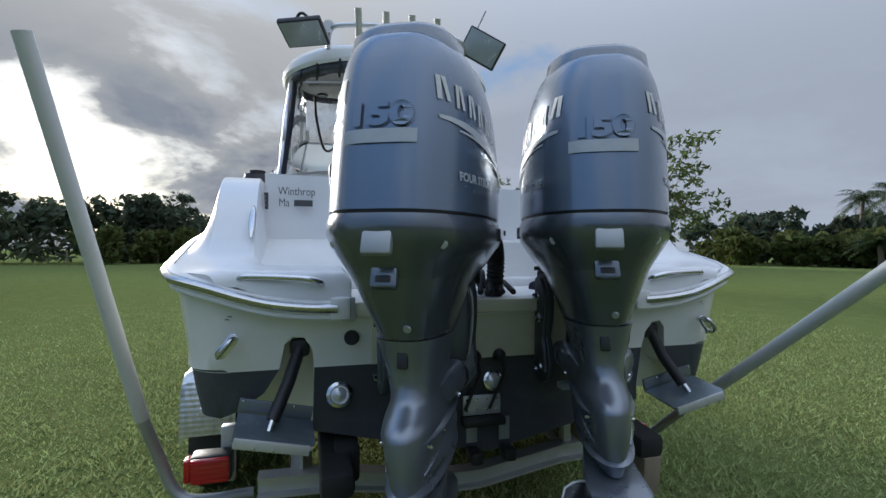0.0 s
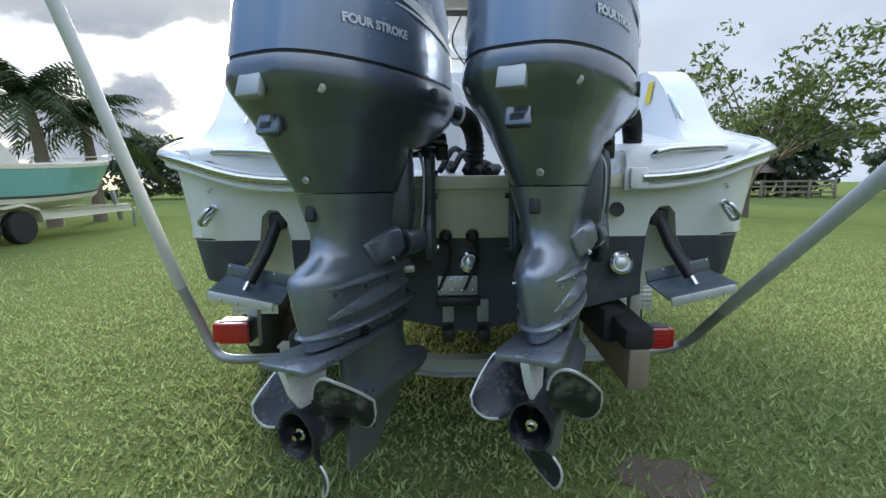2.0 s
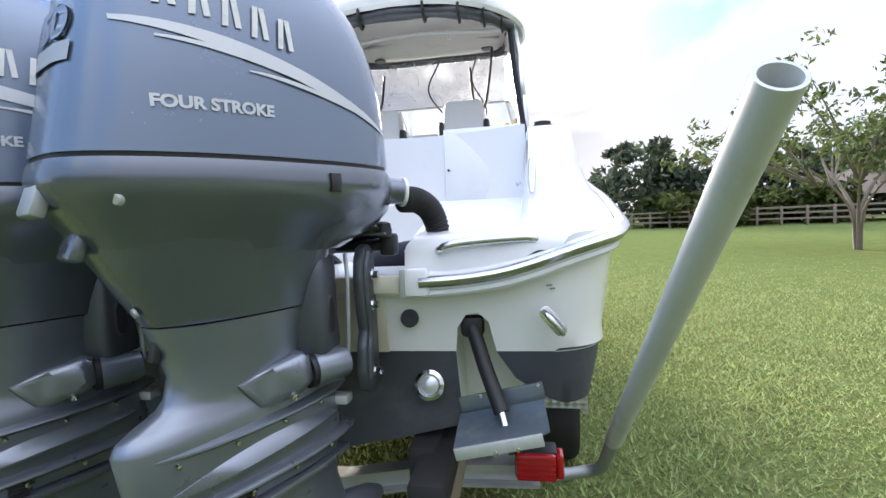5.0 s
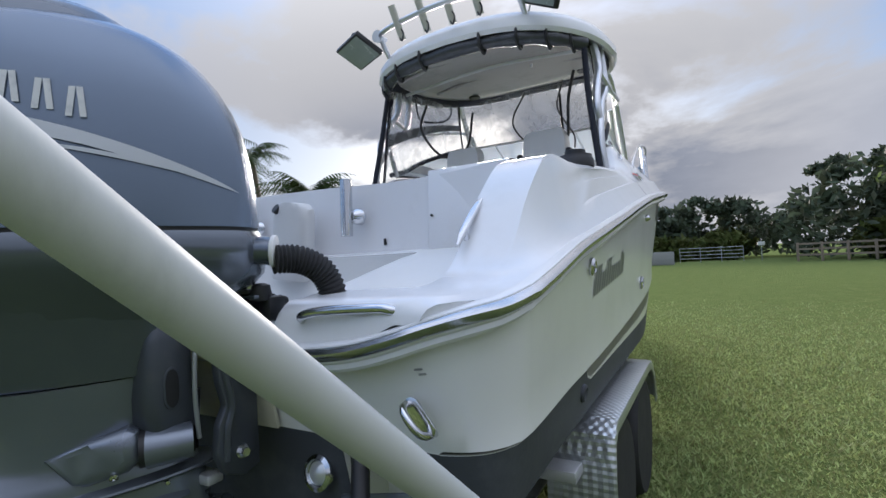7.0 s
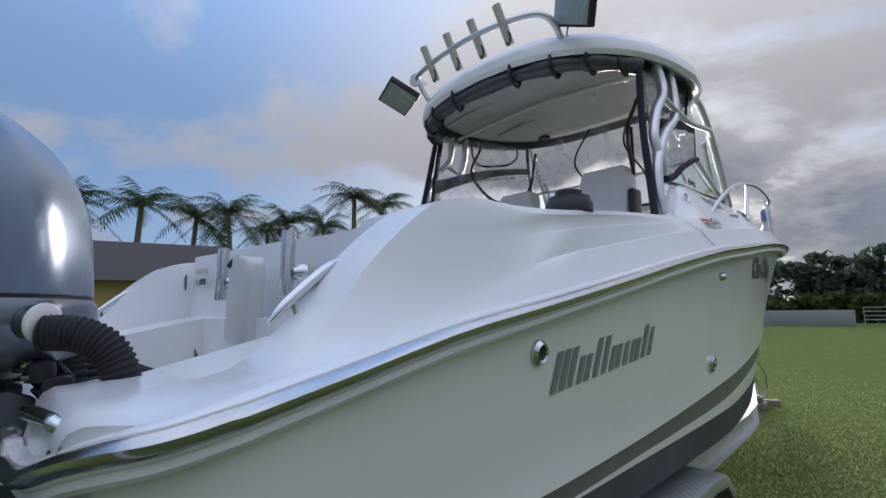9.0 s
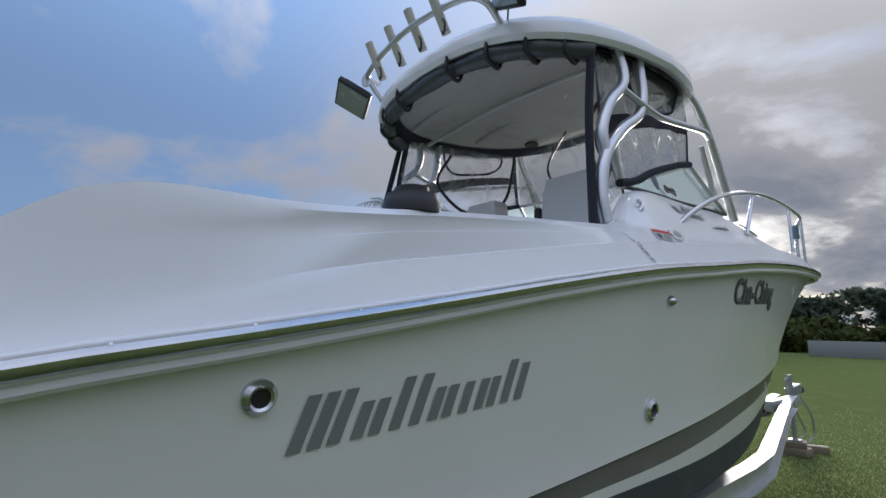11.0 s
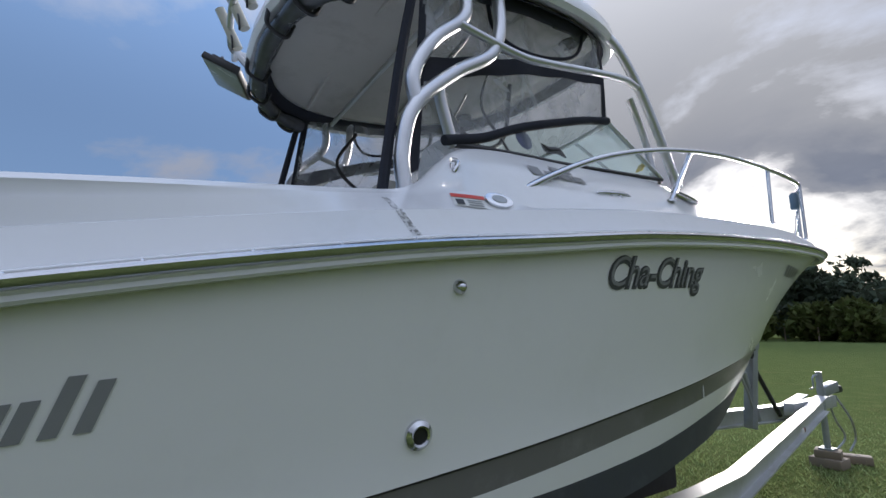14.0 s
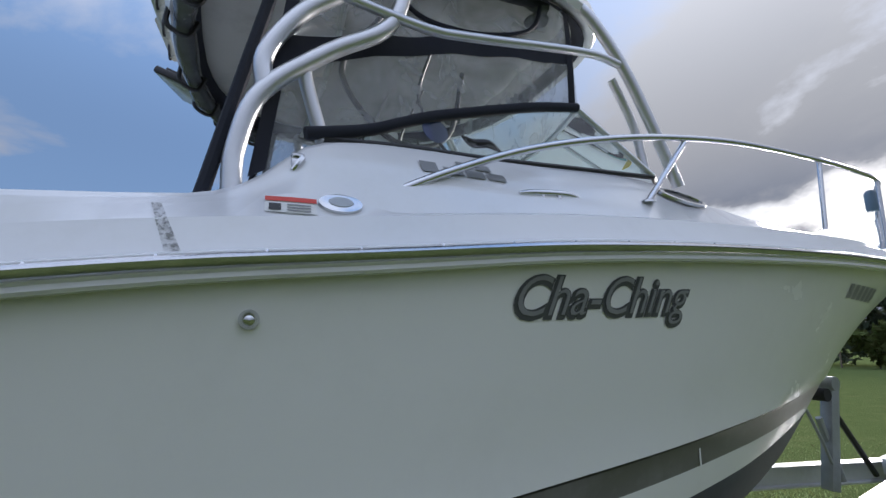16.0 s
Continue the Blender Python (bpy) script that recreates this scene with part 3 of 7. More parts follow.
# deck lines: knuckle above the rail, shoulder, top outer edge, top inner edge
Z_TOP = curve_of([0.0, 0.06, 0.16, 0.25, 0.38, 0.45, 0.56, 0.68, 0.82, 1.0, 1.2, 1.5, 1.9, 2.1, 2.5, 2.62, 2.85, 3.1, 3.5, 4.5, 5.0, 5.6, 6.2, 6.8, 7.6], [1.38, 1.405, 1.42, 1.438, 1.545, 1.635, 1.74, 1.82, 1.848, 1.853, 1.870, 1.910, 1.955, 1.975, 2.03, 2.08, 2.27, 2.31, 2.33, 2.40, 2.385, 2.33, 2.265, 2.215, 2.18])
X_TOP = curve_of([0.0, 0.2, 0.7, 2.1, 2.4, 2.7, 2.9, 3.5, 4.2, 5.0, 5.8, 6.5, 7.0, 7.4, 7.6], [1.12, 1.155, 1.172, 1.162, 1.14, 1.06, 1.02, 0.98, 0.92, 0.70, 0.46, 0.28, 0.15, 0.06, 0.0])


def deck_ring(y):
    """Starboard deck section: rail, knuckles, shoulder, coaming top, inside, sole."""
    b, zr, zt, xt = B_RAIL(y), Z_RAIL(y), Z_TOP(y), X_TOP(y)
    k = min(1.0, max(0.0, (y - 0.1) / 0.6))
    fore = min(1.0, max(0.0, (y - 2.55) / 0.5))
    rise = min(0.122, 0.6 * (zt - zr))
    pts = [(b - 0.03, zr - 0.015), (b - 0.012, zr + 0.022), (b - 0.05, zr + 0.05 + 0.04 * k)]
    k1 = (b - 0.055 - 0.01 * k, zr + rise)
    # coaming slope aft, side deck forward
    sh_a = (k1[0] + (xt - k1[0]) * 0.50, k1[1] + (zt - k1[1]) * (0.42 + 0.11 * k))
    sh_f = (k1[0] - min(0.03, 0.1 * (k1[0] - xt)), k1[1] + 0.012)
    sh = (sh_a[0] + (sh_f[0] - sh_a[0]) * fore, sh_a[1] + (sh_f[1] - sh_a[1]) * fore)
    sh2 = (sh[0] + (xt - sh[0]) * 0.52, sh[1] + (zt - sh[1]) * (0.50 + 0.06 * fore))
    pts += [k1, (k1[0] - 0.012, k1[1] + 0.003), sh, (sh[0] - 0.009, sh[1] + 0.002), sh2, (xt + 0.015, zt - 0.02), (xt - 0.01, zt)]
    # the quarters are one smooth hollow curve; the creases fade in forward of them
    k2 = min(1.0, max(0.0, (y - 0.55) / 0.75))
    k2 = k2 * k2 * (3 - 2 * k2)
    a = pts[1]
    soft = [(a[0] + (xt - a[0]) * t, a[1] + (zt - a[1]) * (0.25 * t + 0.75 * t ** 1.9)) for t in np.linspace(0.1, 0.93, len(pts) - 3)]
    soft = pts[:2] + soft + [(xt, zt)]
    pts = [(p[0] * k2 + q[0] * (1 - k2), p[1] * k2 + q[1] * (1 - k2)) for p, q in zip(pts, soft)]
    return [(max(p[0], 0), p[1]) for p in pts]


def build_deck():
    ys = list(np.r_[0.0, 0.03, 0.06, np.arange(0.1, 1.0, 0.05), np.arange(1.0, 2.5, 0.15), np.arange(2.5, 3.1, 0.06), np.arange(3.1, 7.2, 0.15), np.linspace(7.25, 7.6, 8)])
    bm = bmesh.new()
    for sgn in (1, -1):
        rings = []
        for y in ys:
            r = [Vector((x * sgn, y, z)) for x, z in deck_ring(y)]
            xt, zt = X_TOP(y), Z_TOP(y)
            if y < 0.72:
                # low platform beside the motor well
                zp = min(zt, 1.415)
                r += [Vector((sgn * (xt - 0.17), y, zt)), Vector((sgn * (xt - 0.195), y, min(zt, zp + 0.45 * (zt - zp)))), Vector((sgn * (xt - 0.22), y, zp)), Vector((sgn * 0.64, y, zp - 0.005)), Vector((sgn * 0.615, y, zp - 0.03)), Vector((sgn * 0.61, y, 1.26))]
            elif y < 3.85:
                w = 0.16 if y < 2.6 else 0.06
                fl = 1.12
                r += [Vector((sgn * (xt - w), y, zt)), Vector((sgn * (xt - w - 0.02), y, zt - 0.03)), Vector((sgn * (xt - w - 0.03), y, fl + 0.3)), Vector((sgn * (xt - w - 0.03), y, fl)), Vector((sgn * 0.4, y, fl)), Vector((0, y, fl))]
            else:
                crown = 0.06 * min(1, xt / 0.5)
                r += [Vector((sgn * xt * f, y, zt + crown * (1 - f * f))) for f in (0.85, 0.7, 0.5, 0.3, 0.15, 0.0)]
            rings.append(r)
        # rounded after face down to the transom rail
        def stern_z(x):
            x = abs(x)
            return float(np.interp(x, [0.60, 0.665, 0.78, 0.90, 1.02, 1.10], [1.255, 1.262, 1.268, 1.283, 1.312, 1.345]))
        first = rings[2]
        face = []
        for f, yy, pull in ((0.0, -0.028, 0.105), (0.35, -0.026, 0.10), (0.7, -0.018, 0.09), (0.9, -0.004, 0.075), (0.98, 0.015, 0.045)):
            row = []
            for p in first:
                foot = min(p.z, stern_z(p.x))
                k = min(1, max(0, (abs(p.x) - 0.75) / 0.4))
                row.append(Vector((p.x * (1 - pull * k * k * (3 - 2 * k)), yy, foot + (p.z - foot) * f)))
            face.append(row)
        rings = face + rings[2:]
        loft(rings, closed=False, bm=bm)
    deck = part("deck", bm, GEL, boat)
    # motor well: floor, sides and the inner face of the transom
    well = box((1.22, 0.74, 0.02), (0, 0.37, 1.225))
    part("motor_well", well, GEL, boat)
    # aft wall of the cockpit, curved in plan, higher towards starboard
    def wall(u, v, back):
        x = -0.99 + 1.98 * u
        yb = 0.80 + 0.10 * math.cos(x * 1.5) * 0.6 + (0.05 if back else 0) - 0.13 * (1 - v) ** 3
        zt = 1.875 - 0.03 * math.exp(-((x - 0.55) / 0.5) ** 2) + (0.012 if back else 0)
        z = 1.225 + (zt - 1.225) * v
        return (x, yb + (0.03 if back else 0), z)
    n, k = 40, 14
    f, fs = quad_sheet(n, k, lambda u, v: wall(u, v, False))
    b_, _ = quad_sheet(n, k, lambda u, v: wall(u, v, True))
    m = len(f)
    faces = fs + [tuple(reversed([i + m for i in q])) for q in fs]
    top = [(i * (k + 1) + k) for i in range(n + 1)]
    faces += [(top[i], top[i + 1], top[i + 1] + m, top[i] + m) for i in range(n)]
    aft = part("cockpit_aft_wall", (f + b_, faces), GEL, boat)
    # access door panel, slightly proud, with two hinges and a catch
    door = part("transom_door", box((0.37, 0.012, 0.36), (0.795, 0.825, 1.69), 0.005, rot=Matrix.Rotation(radians(-5), 4, "X")), GEL, boat)
    for z in (1.58, 1.79):
        part("hinge", box((0.03, 0.008, 0.045), (0.955, 0.812 + 0.09 * (z - 1.69), z), 0.003), STEEL, door, "small stainless hinge")
    part("catch", lathe([(0, 0.006), (0.006, 0.004), (0.006, 0)], 10, m=aim((0.63, 0.815, 1.675), (0, -1, 0))), BLACK, door)
    # steps and mouldings at the foot of the wall
    part("wall_step", box((1.3, 0.12, 0.10), (0, 0.70, 1.275), 0.03), GEL, boat)


build_deck()


def deck_at(y, z):
    """The deck side's half breadth and outward normal at y, z."""
    def x_of(y, z):
        r = deck_ring(y)
        for (xa, za), (xb, zb) in zip(r[1:], r[2:]):
            if min(za, zb) <= z <= max(za, zb) and zb != za:
                return xa + (xb - xa) * (z - za) / (zb - za)
        return r[-1][0]
    x = x_of(y, z)
    return x, Vector((1, -(x_of(y + 0.05, z) - x_of(y - 0.05, z)) / 0.1, -(x_of(y, z + 0.02) - x_of(y, z - 0.02)) / 0.04)).normalized()


def on_deck(y0, z0, sgn=1, lift=0.004, slope=0.0):
    def f(u, v):
        z = z0 + v + slope * u
        x, n = deck_at(y0 + u, z)
        return (sgn * (x + lift), y0 + u, z + 0.5 * lift)
    return f


def build_rub_rail():
    for sgn in (1, -1):
        ys = np.r_[np.linspace(0, 0.3, 10), np.linspace(0.35, 7.0, 60), np.linspace(7.05, 7.6, 14)]
        line = [Vector((sgn * B_RAIL(y), y, Z_RAIL(y))) for y in ys]
        stern = [Vector((sgn * x, y, z)) for x, y, z in ((0.665, -0.035, 1.262), (0.78, -0.035, 1.268), (0.90, -0.032, 1.283), (1.0, -0.024, 1.308), (1.085, -0.006, 1.335))]
        line = smooth_line([*stern, *[Vector((sgn * B_RAIL(y), y, Z_RAIL(y))) for y in (0.03, 0.08, 0.16)]], 6) + [q for q in line if q.y > 0.2]
        sec = [(-0.02, -0.046), (0.006, -0.046), (0.013, -0.038), (0.011, -0.026), (0.018, -0.021), (0.022, 0.0), (0.018, 0.021), (0.008, 0.026), (-0.01, 0.028)]
        steel = [(0.014, -0.019), (0.028, -0.015), (0.036, -0.006), (0.037, 0.004), (0.030, 0.014), (0.014, 0.019)]
        for name, prof, mat in (("rub_rail", sec, GEL), ("rail_insert", steel, RAILS)):
            rings = []
            for i, q in enumerate(line):
                d = line[min(i + 1, len(line) - 1)] - line[max(i - 1, 0)]
                out = Vector((d.y, -d.x, 0)).normalized() * sgn
                if i >= len(line) - 1:
                    out = Vector((sgn * 0.05, 1, 0)).normalized()
                rings.append([q + out * a + Vector((0, 0, b)) for a, b in prof])
            ob = part(name, loft(rings, closed=True), mat, boat, "bright stainless strip on the rub rail" if name == "rail_insert" else "")
        # screw heads
        for y in np.arange(0.5, 6.9, 0.22):
            part("rail_screw", lathe([(0, 0.003), (0.0035, 0.002), (0.004, 0)], 8, m=aim((sgn * (B_RAIL(y) + 0.026), y, Z_RAIL(y) + 0.016), (sgn, 0, 0.6))), STEEL, boat)
        cap = part("rail_end_cap", box((0.075, 0.035, 0.085), (sgn * 0.655, -0.045, 1.262), 0.012), GEL, boat)
        part("bracket_plate", box((0.05, 0.012, 0.09), (sgn * 0.625, -0.04, 1.258), 0.004), ALUFLAT, boat)


build_rub_rail()


def build_deck_joint():
    for sgn in (1, -1):
        def strip(u, v, w, lift):
            z = 1.845 + 0.135 * v
            y = 2.505 - 0.06 * v + w * (u - 0.5)
            return (sgn * (deck_at(y, z)[0] + lift), y, z)
        part("joint_stain", quad_sheet(4, 14, lambda u, v: strip(u, v, 0.034 - 0.012 * v, 0.003)), GRIME, boat, "streak of grey mildew on the deck joint", smooth=False)


build_deck_joint()


def transom_y(z):
    return 0.1125 * max(0, (Z_RAIL(0) - z) / 0.515)


def build_transom_fittings():
    part("transom_cap", box((1.23, 0.05, 0.055), (0, 0.0, 1.252), 0.008), CREAM, boat, "yellowed aluminium capping strip")
    part("transom_panel", box((1.06, 0.012, 0.205), (0, 0.034, 1.125), 0.003, rot=Matrix.Rotation(radians(12), 4, "X")), CREAM, boat, "yellowed white transom panel")
    for sgn in (1, -1):
        for k in range(2):
            part("quarter_label", box((0.05 - 0.012 * k, 0.002, 0.005), (sgn * (1.055 + 0.005 * k), 0.030, 1.236 - 0.011 * k), rot=Matrix.Rotation(radians(sgn * 35), 4, "Z")), GREYM, boat, smooth=False)
        # towing eyes
        c = Vector((sgn * 1.05, -0.012, 1.13))
        d = Vector((sgn * 0.62, 0, -0.78)).normalized()
        nrm = Vector((0, -1, 0.2)).normalized()
        pts = [c + d * 0.045 * math.cos(a) * -1 * sgn + nrm * 0.045 * math.sin(a) for a in np.linspace(0, math.pi, 7)]
        ey = part("tow_eye", tube([c - d * 0.04 - nrm * 0.04, c - d * 0.04 + nrm * 0.005, c - d * 0.02 + nrm * 0.025, c + d * 0.02 + nrm * 0.025, c + d * 0.04 + nrm * 0.005, c + d * 0.04 - nrm * 0.04], 0.009, 10), STEEL, boat)
        part("eye_base", plate_of([(0.022 * math.cos(a) + 0.03 * (1 if math.cos(a) > 0 else -1), 0.020 * math.sin(a)) for a in np.linspace(0.01, 2 * math.pi + 0.01, 25)[:-1]], 0.008, Matrix.Translation(c + Vector((0, 0.022, 0))) @ Matrix((d, nrm.cross(d), nrm)).transposed().to_4x4(), 0.002), STEEL, ey)
        # underwater lights, drain holes
        li = part("underwater_light", lathe([(0.052, 0), (0.050, 0.010), (0.038, 0.016), (0.034, 0.008)], 26, m=aim((sgn * 0.65, 0.085, 0.905), (0, -1, 0.22))), STEEL, boat)
        part("lens", lathe([(0.034, 0.004), (0.02, 0.014), (0, 0.016)], 20, m=aim((sgn * 0.65, 0.083, 0.905), (0, -1, 0.22))), LENS, li, "clear lamp lens")
        part("drain_cap", lathe([(0.030, 0), (0.029, 0.006), (0.016, 0.008), (0, 0.004)], 22, m=aim((sgn * 0.606, 0.038, 1.137), (0, -1, 0.2))), BLACK, boat)
        # trim tabs: sloping plate, hinge strip, ram
        tab = part("trim_tab", plate_of([(-0.135, 0.0), (0.135, 0.0), (0.145, -0.17), (0.11, -0.19), (-0.13, -0.19)], 0.006, Matrix.Translation((sgn * 0.885, 0.05, 0.845)) @ Matrix.Rotation(radians(8), 4, "X") @ Matrix.Rotation(radians(-sgn * 12), 4, "Y")), TAB, boat)
        part("tab_lip", box((0.25, 0.012, 0.035), (sgn * 0.885, -0.142, 0.813), 0.003, rot=Matrix.Rotation(radians(-sgn * 12), 4, "Y")), ALUFLAT, tab)
        part("tab_hinge", box((0.27, 0.012, 0.055), (sgn * 0.885, 0.065, 0.873), 0.003, rot=Matrix.Rotation(radians(-sgn * 12), 4, "Y")), LEG, tab)
        for k in range(4):
            part("tab_screw", lathe([(0, 0.005), (0.006, 0.003), (0.007, 0)], 8, m=aim((sgn * (0.82 + 0.06 * k), -0.182 if k in (1, 2) else 0.058, (0.803 if k in (1, 2) else 0.88) + 0.012 * k), (0, -1, 0))), STEEL, tab)
        part("ram", tube([(sgn * 0.80, 0.08, 1.10), (sgn * 0.84, 0.04, 0.98), (sgn * 0.89, -0.03, 0.865)], 0.024, 12, 0), BLACK, tab, "black trim tab ram")
        part("ram_head", box((0.075, 0.05, 0.07), (sgn * 0.80, 0.085, 1.10), 0.018), BLACK, tab)
        part("ram_rod", tube([(sgn * 0.878, -0.01, 0.90), (sgn * 0.90, -0.06, 0.835)], 0.012, 10, 0), STEEL, tab)
        # grab rails on the quarters with warning labels
        gr = part("grab_rail", tube([(sgn * 0.715, -0.005, 1.345), (sgn * 0.735, -0.035, 1.362), (sgn * 0.80, -0.038, 1.375), (sgn * 0.96, -0.025, 1.382), (sgn * 1.0, -0.02, 1.378), (sgn * 1.025, 0.015, 1.36)], 0.0125, 12), STEEL, boat)
        part("warning_label", plate_of([(-0.075, 0), (0.075, 0), (0.075, 0.014), (-0.075, 0.014)], 0.003, Matrix.Translation((sgn * 0.86, -0.008, 1.345)) @ Matrix.Rotation(radians(75), 4, "X")), STICKR, boat, "faded red warning label")
        for k in range(3):
            part("label_text", plate_of([(0, 0), (0.09 - 0.02 * k, 0), (0.09 - 0.02 * k, 0.004), (0, 0.004)], 0.002, Matrix.Translation((sgn * 0.86 - 0.03, -0.012, 1.333 - 0.008 * k)) @ Matrix.Rotation(radians(75), 4, "X")), GREYM, boat)
        # cleats on the sloping ends of the coaming
        base = Vector((sgn * 1.008, 0.428, 1.578))
        w = Vector((0.02 * sgn, 0.62, 0.53)).normalized()
        nv = Vector((0, -0.65, 0.76)).normalized()
        cl = part("cleat", tube([base - w * 0.115 + nv * 0.030, base - w * 0.06 + nv * 0.036, base + w * 0.06 + nv * 0.036, base + w * 0.115 + nv * 0.030], 0.011, 10, radii=lambda t: 0.006 + 0.008 * math.sin(math.pi * t)), STEEL, boat)
        for k in (-0.045, 0.045):
            part("cleat_foot", tube([base + w * k * 1.5 - nv * 0.02, base + w * k + nv * 0.036], 0.010, 8, 0), STEEL, cl)
        # round black cap on the coaming
        part("coaming_cap", lathe([(0.095, 0), (0.095, 0.035), (0.088, 0.045), (0.085, 0.062), (0.055, 0.066), (0.054, 0.088), (0.05, 0.09), (0, 0.092)], 22, m=Matrix.Translation((sgn * 1.09, 1.44, 1.898)) @ Matrix.Diagonal((0.92, 0.92, 0.95, 1))), BLACK, boat, "round black plastic cap on the coaming")
    # port corner sticker and hailing port lettering
    flat = letters("Winthrop", 0.060, width=0.78)
    part("hailing_port", laid(flat, lambda u, v: (-0.925 + u, 0.792, 1.765 + v)), GREYD, boat, "black lettering on the aft wall", smooth=False)
    flat = letters("Ma", 0.058, width=0.78)
    part("hailing_port", laid(flat, lambda u, v: (-0.922 + u, 0.790, 1.705 + v)), GREYD, boat, "black lettering on the aft wall", smooth=False)
    part("number_bar", plate_of([(0, 0), (0.095, 0), (0.095, 0.033), (0, 0.033)], 0.003, Matrix.Translation((-0.845, 0.788, 1.706)) @ Matrix.Rotation(radians(90), 4, "X")), GREYD, boat, smooth=False)
    part("permit_sticker", plate_of([(0, 0), (0.09, 0), (0.09, 0.085), (0, 0.085)], 0.003, Matrix.Translation((-1.06, 0.76, 1.685)) @ Matrix.Rotation(radians(90), 4, "X")), GREYD, boat, "small dark square sticker", smooth=False)
    for k in range(3):
        part("sticker_bar", plate_of([(0, 0), (0.07, 0), (0.07, 0.012), (0, 0.012)], 0.003, Matrix.Translation((-1.05, 0.755, 1.70 + 0.022 * k)) @ Matrix.Rotation(radians(90), 4, "X")), GREYM, boat, smooth=False)
    part("yellow_sticker", quad_sheet(2, 4, lambda u, v: (X_TOP(0.62 + 0.07 * u) - 0.176 - 0.02 * (1 - v), 0.62 + 0.07 * u, 1.655 + 0.11 * v)), YELLOW, boat, "faded yellow caution sticker", smooth=False)
    # depth transducer and its plate under the middle of the transom
    li = part("underwater_light", lathe([(0.046, 0), (0.044, 0.010), (0.034, 0.014), (0.03, 0.006)], 24, m=aim((0.0, 0.088, 0.915), (0, -1, 0.22))), STEEL, boat)
    part("lens", lathe([(0.03, 0.004), (0.018, 0.012), (0, 0.014)], 20, m=aim((0.0, 0.086, 0.915), (0, -1, 0.22))), LENS, li)
    tp = part("transducer_plate", box((0.17, 0.012, 0.085), (-0.05, 0.085, 0.815), 0.004), ALUFLAT, boat)
    for k in range(8):
        part("plate_screw", lathe([(0, 0.005), (0.006, 0.003), (0.007, 0)], 8, m=aim((-0.12 + 0.045 * (k % 4), 0.079, 0.795 + 0.045 * (k // 4)), (0, -1, 0))), STEEL, tp)
    part("transducer", box((0.19, 0.06, 0.035), (-0.05, 0.065, 0.752), 0.008), BLACK, boat)
    for x in (-0.09, 0.06):
        tr = part("transducer_bracket", box((0.05, 0.012, 0.10), (x, 0.10, 0.70), 0.004), GALV, boat)
        part("speed_sensor", box((0.055, 0.09, 0.055), (x, 0.06, 0.61), 0.014), BLACK, boat)
    for x in (-0.10, 0.01):
        part("cable_gland", lathe([(0.028, 0), (0.024, 0.02), (0.012, 0.03), (0, 0.03)], 14, m=aim((x, 0.04, 1.035), (0, -1, 0))), BLACK, boat)
        part("cable", tube([(x, 0.02, 1.03), (x + 0.02, 0.03, 0.97), (x + 0.01, 0.06, 0.9), (x - 0.03, 0.07, 0.80)], 0.007, 8), BLACK, boat)


build_transom_fittings()


def build_cockpit():
    # stainless rod holders on the aft wall
    for x, zb in ((0.205, 1.615), (-0.475, 1.612)):
        rh = part("rod_holder", tube([(x, 0.765, zb), (x, 0.775, zb + 0.26)], 0.028, 16, 0, hollow=True), STEEL, boat)
        part("holder_base", lathe([(0.04, 0), (0.036, 0.03), (0.02, 0.05)], 18, m=aim((x + 0.03, 0.83, zb + 0.09), (-0.2, -1, 0))), STEEL, rh)
    part("wall_fitting", box((0.012, 0.01, 0.03), (0.37, 0.83, 1.58), 0.003), BLACK, boat)
    # helm seats
    for x, w, up in ((0.43, 0.40, 0.10), (-0.36, 0.36, 0.06)):
        st = part("helm_seat", loft([[Vector((x + w * f * sx, 3.05 + dy + 0.10 * (z - 1.9), z + up)) for f, dy in ((-.5, 0.03), (-.46, 0), (.46, 0), (.5, 0.03), (.5, .12), (-.5, .12))] for z, sx in ((1.9, 0.9), (2.1, 0.95), (2.25, 1.0), (2.38, 0.97), (2.43, 0.90), (2.455, 0.78))]), SEATW, boat, "white vinyl seat back with black sides")
        for sgn in (1, -1):
            part("seat_side", box((0.05, 0.14, 0.34), (x + sgn * (w / 2 + 0.015), 3.13, 2.10 + up), 0.02), BLACK, st)
        part("seat_base", box((w * 0.9, 0.4, 0.85), (x, 3.36, 1.55), 0.04), GEL, st)
    # dash
    part("dashboard", box((1.6, 0.45, 0.5), (0, 3.95, 2.08), 0.06), GEL, boat)
    wheel_m = aim((0.45, 3.68, 2.25), (0, -0.8, 0.6))
    part("steering_wheel", tube([wheel_m @ Vector((0.17 * math.cos(a), 0.17 * math.sin(a), 0)) for a in np.linspace(0, 2 * math.pi, 17)], 0.012, 8, 3), BLACK, boat)


build_cockpit()


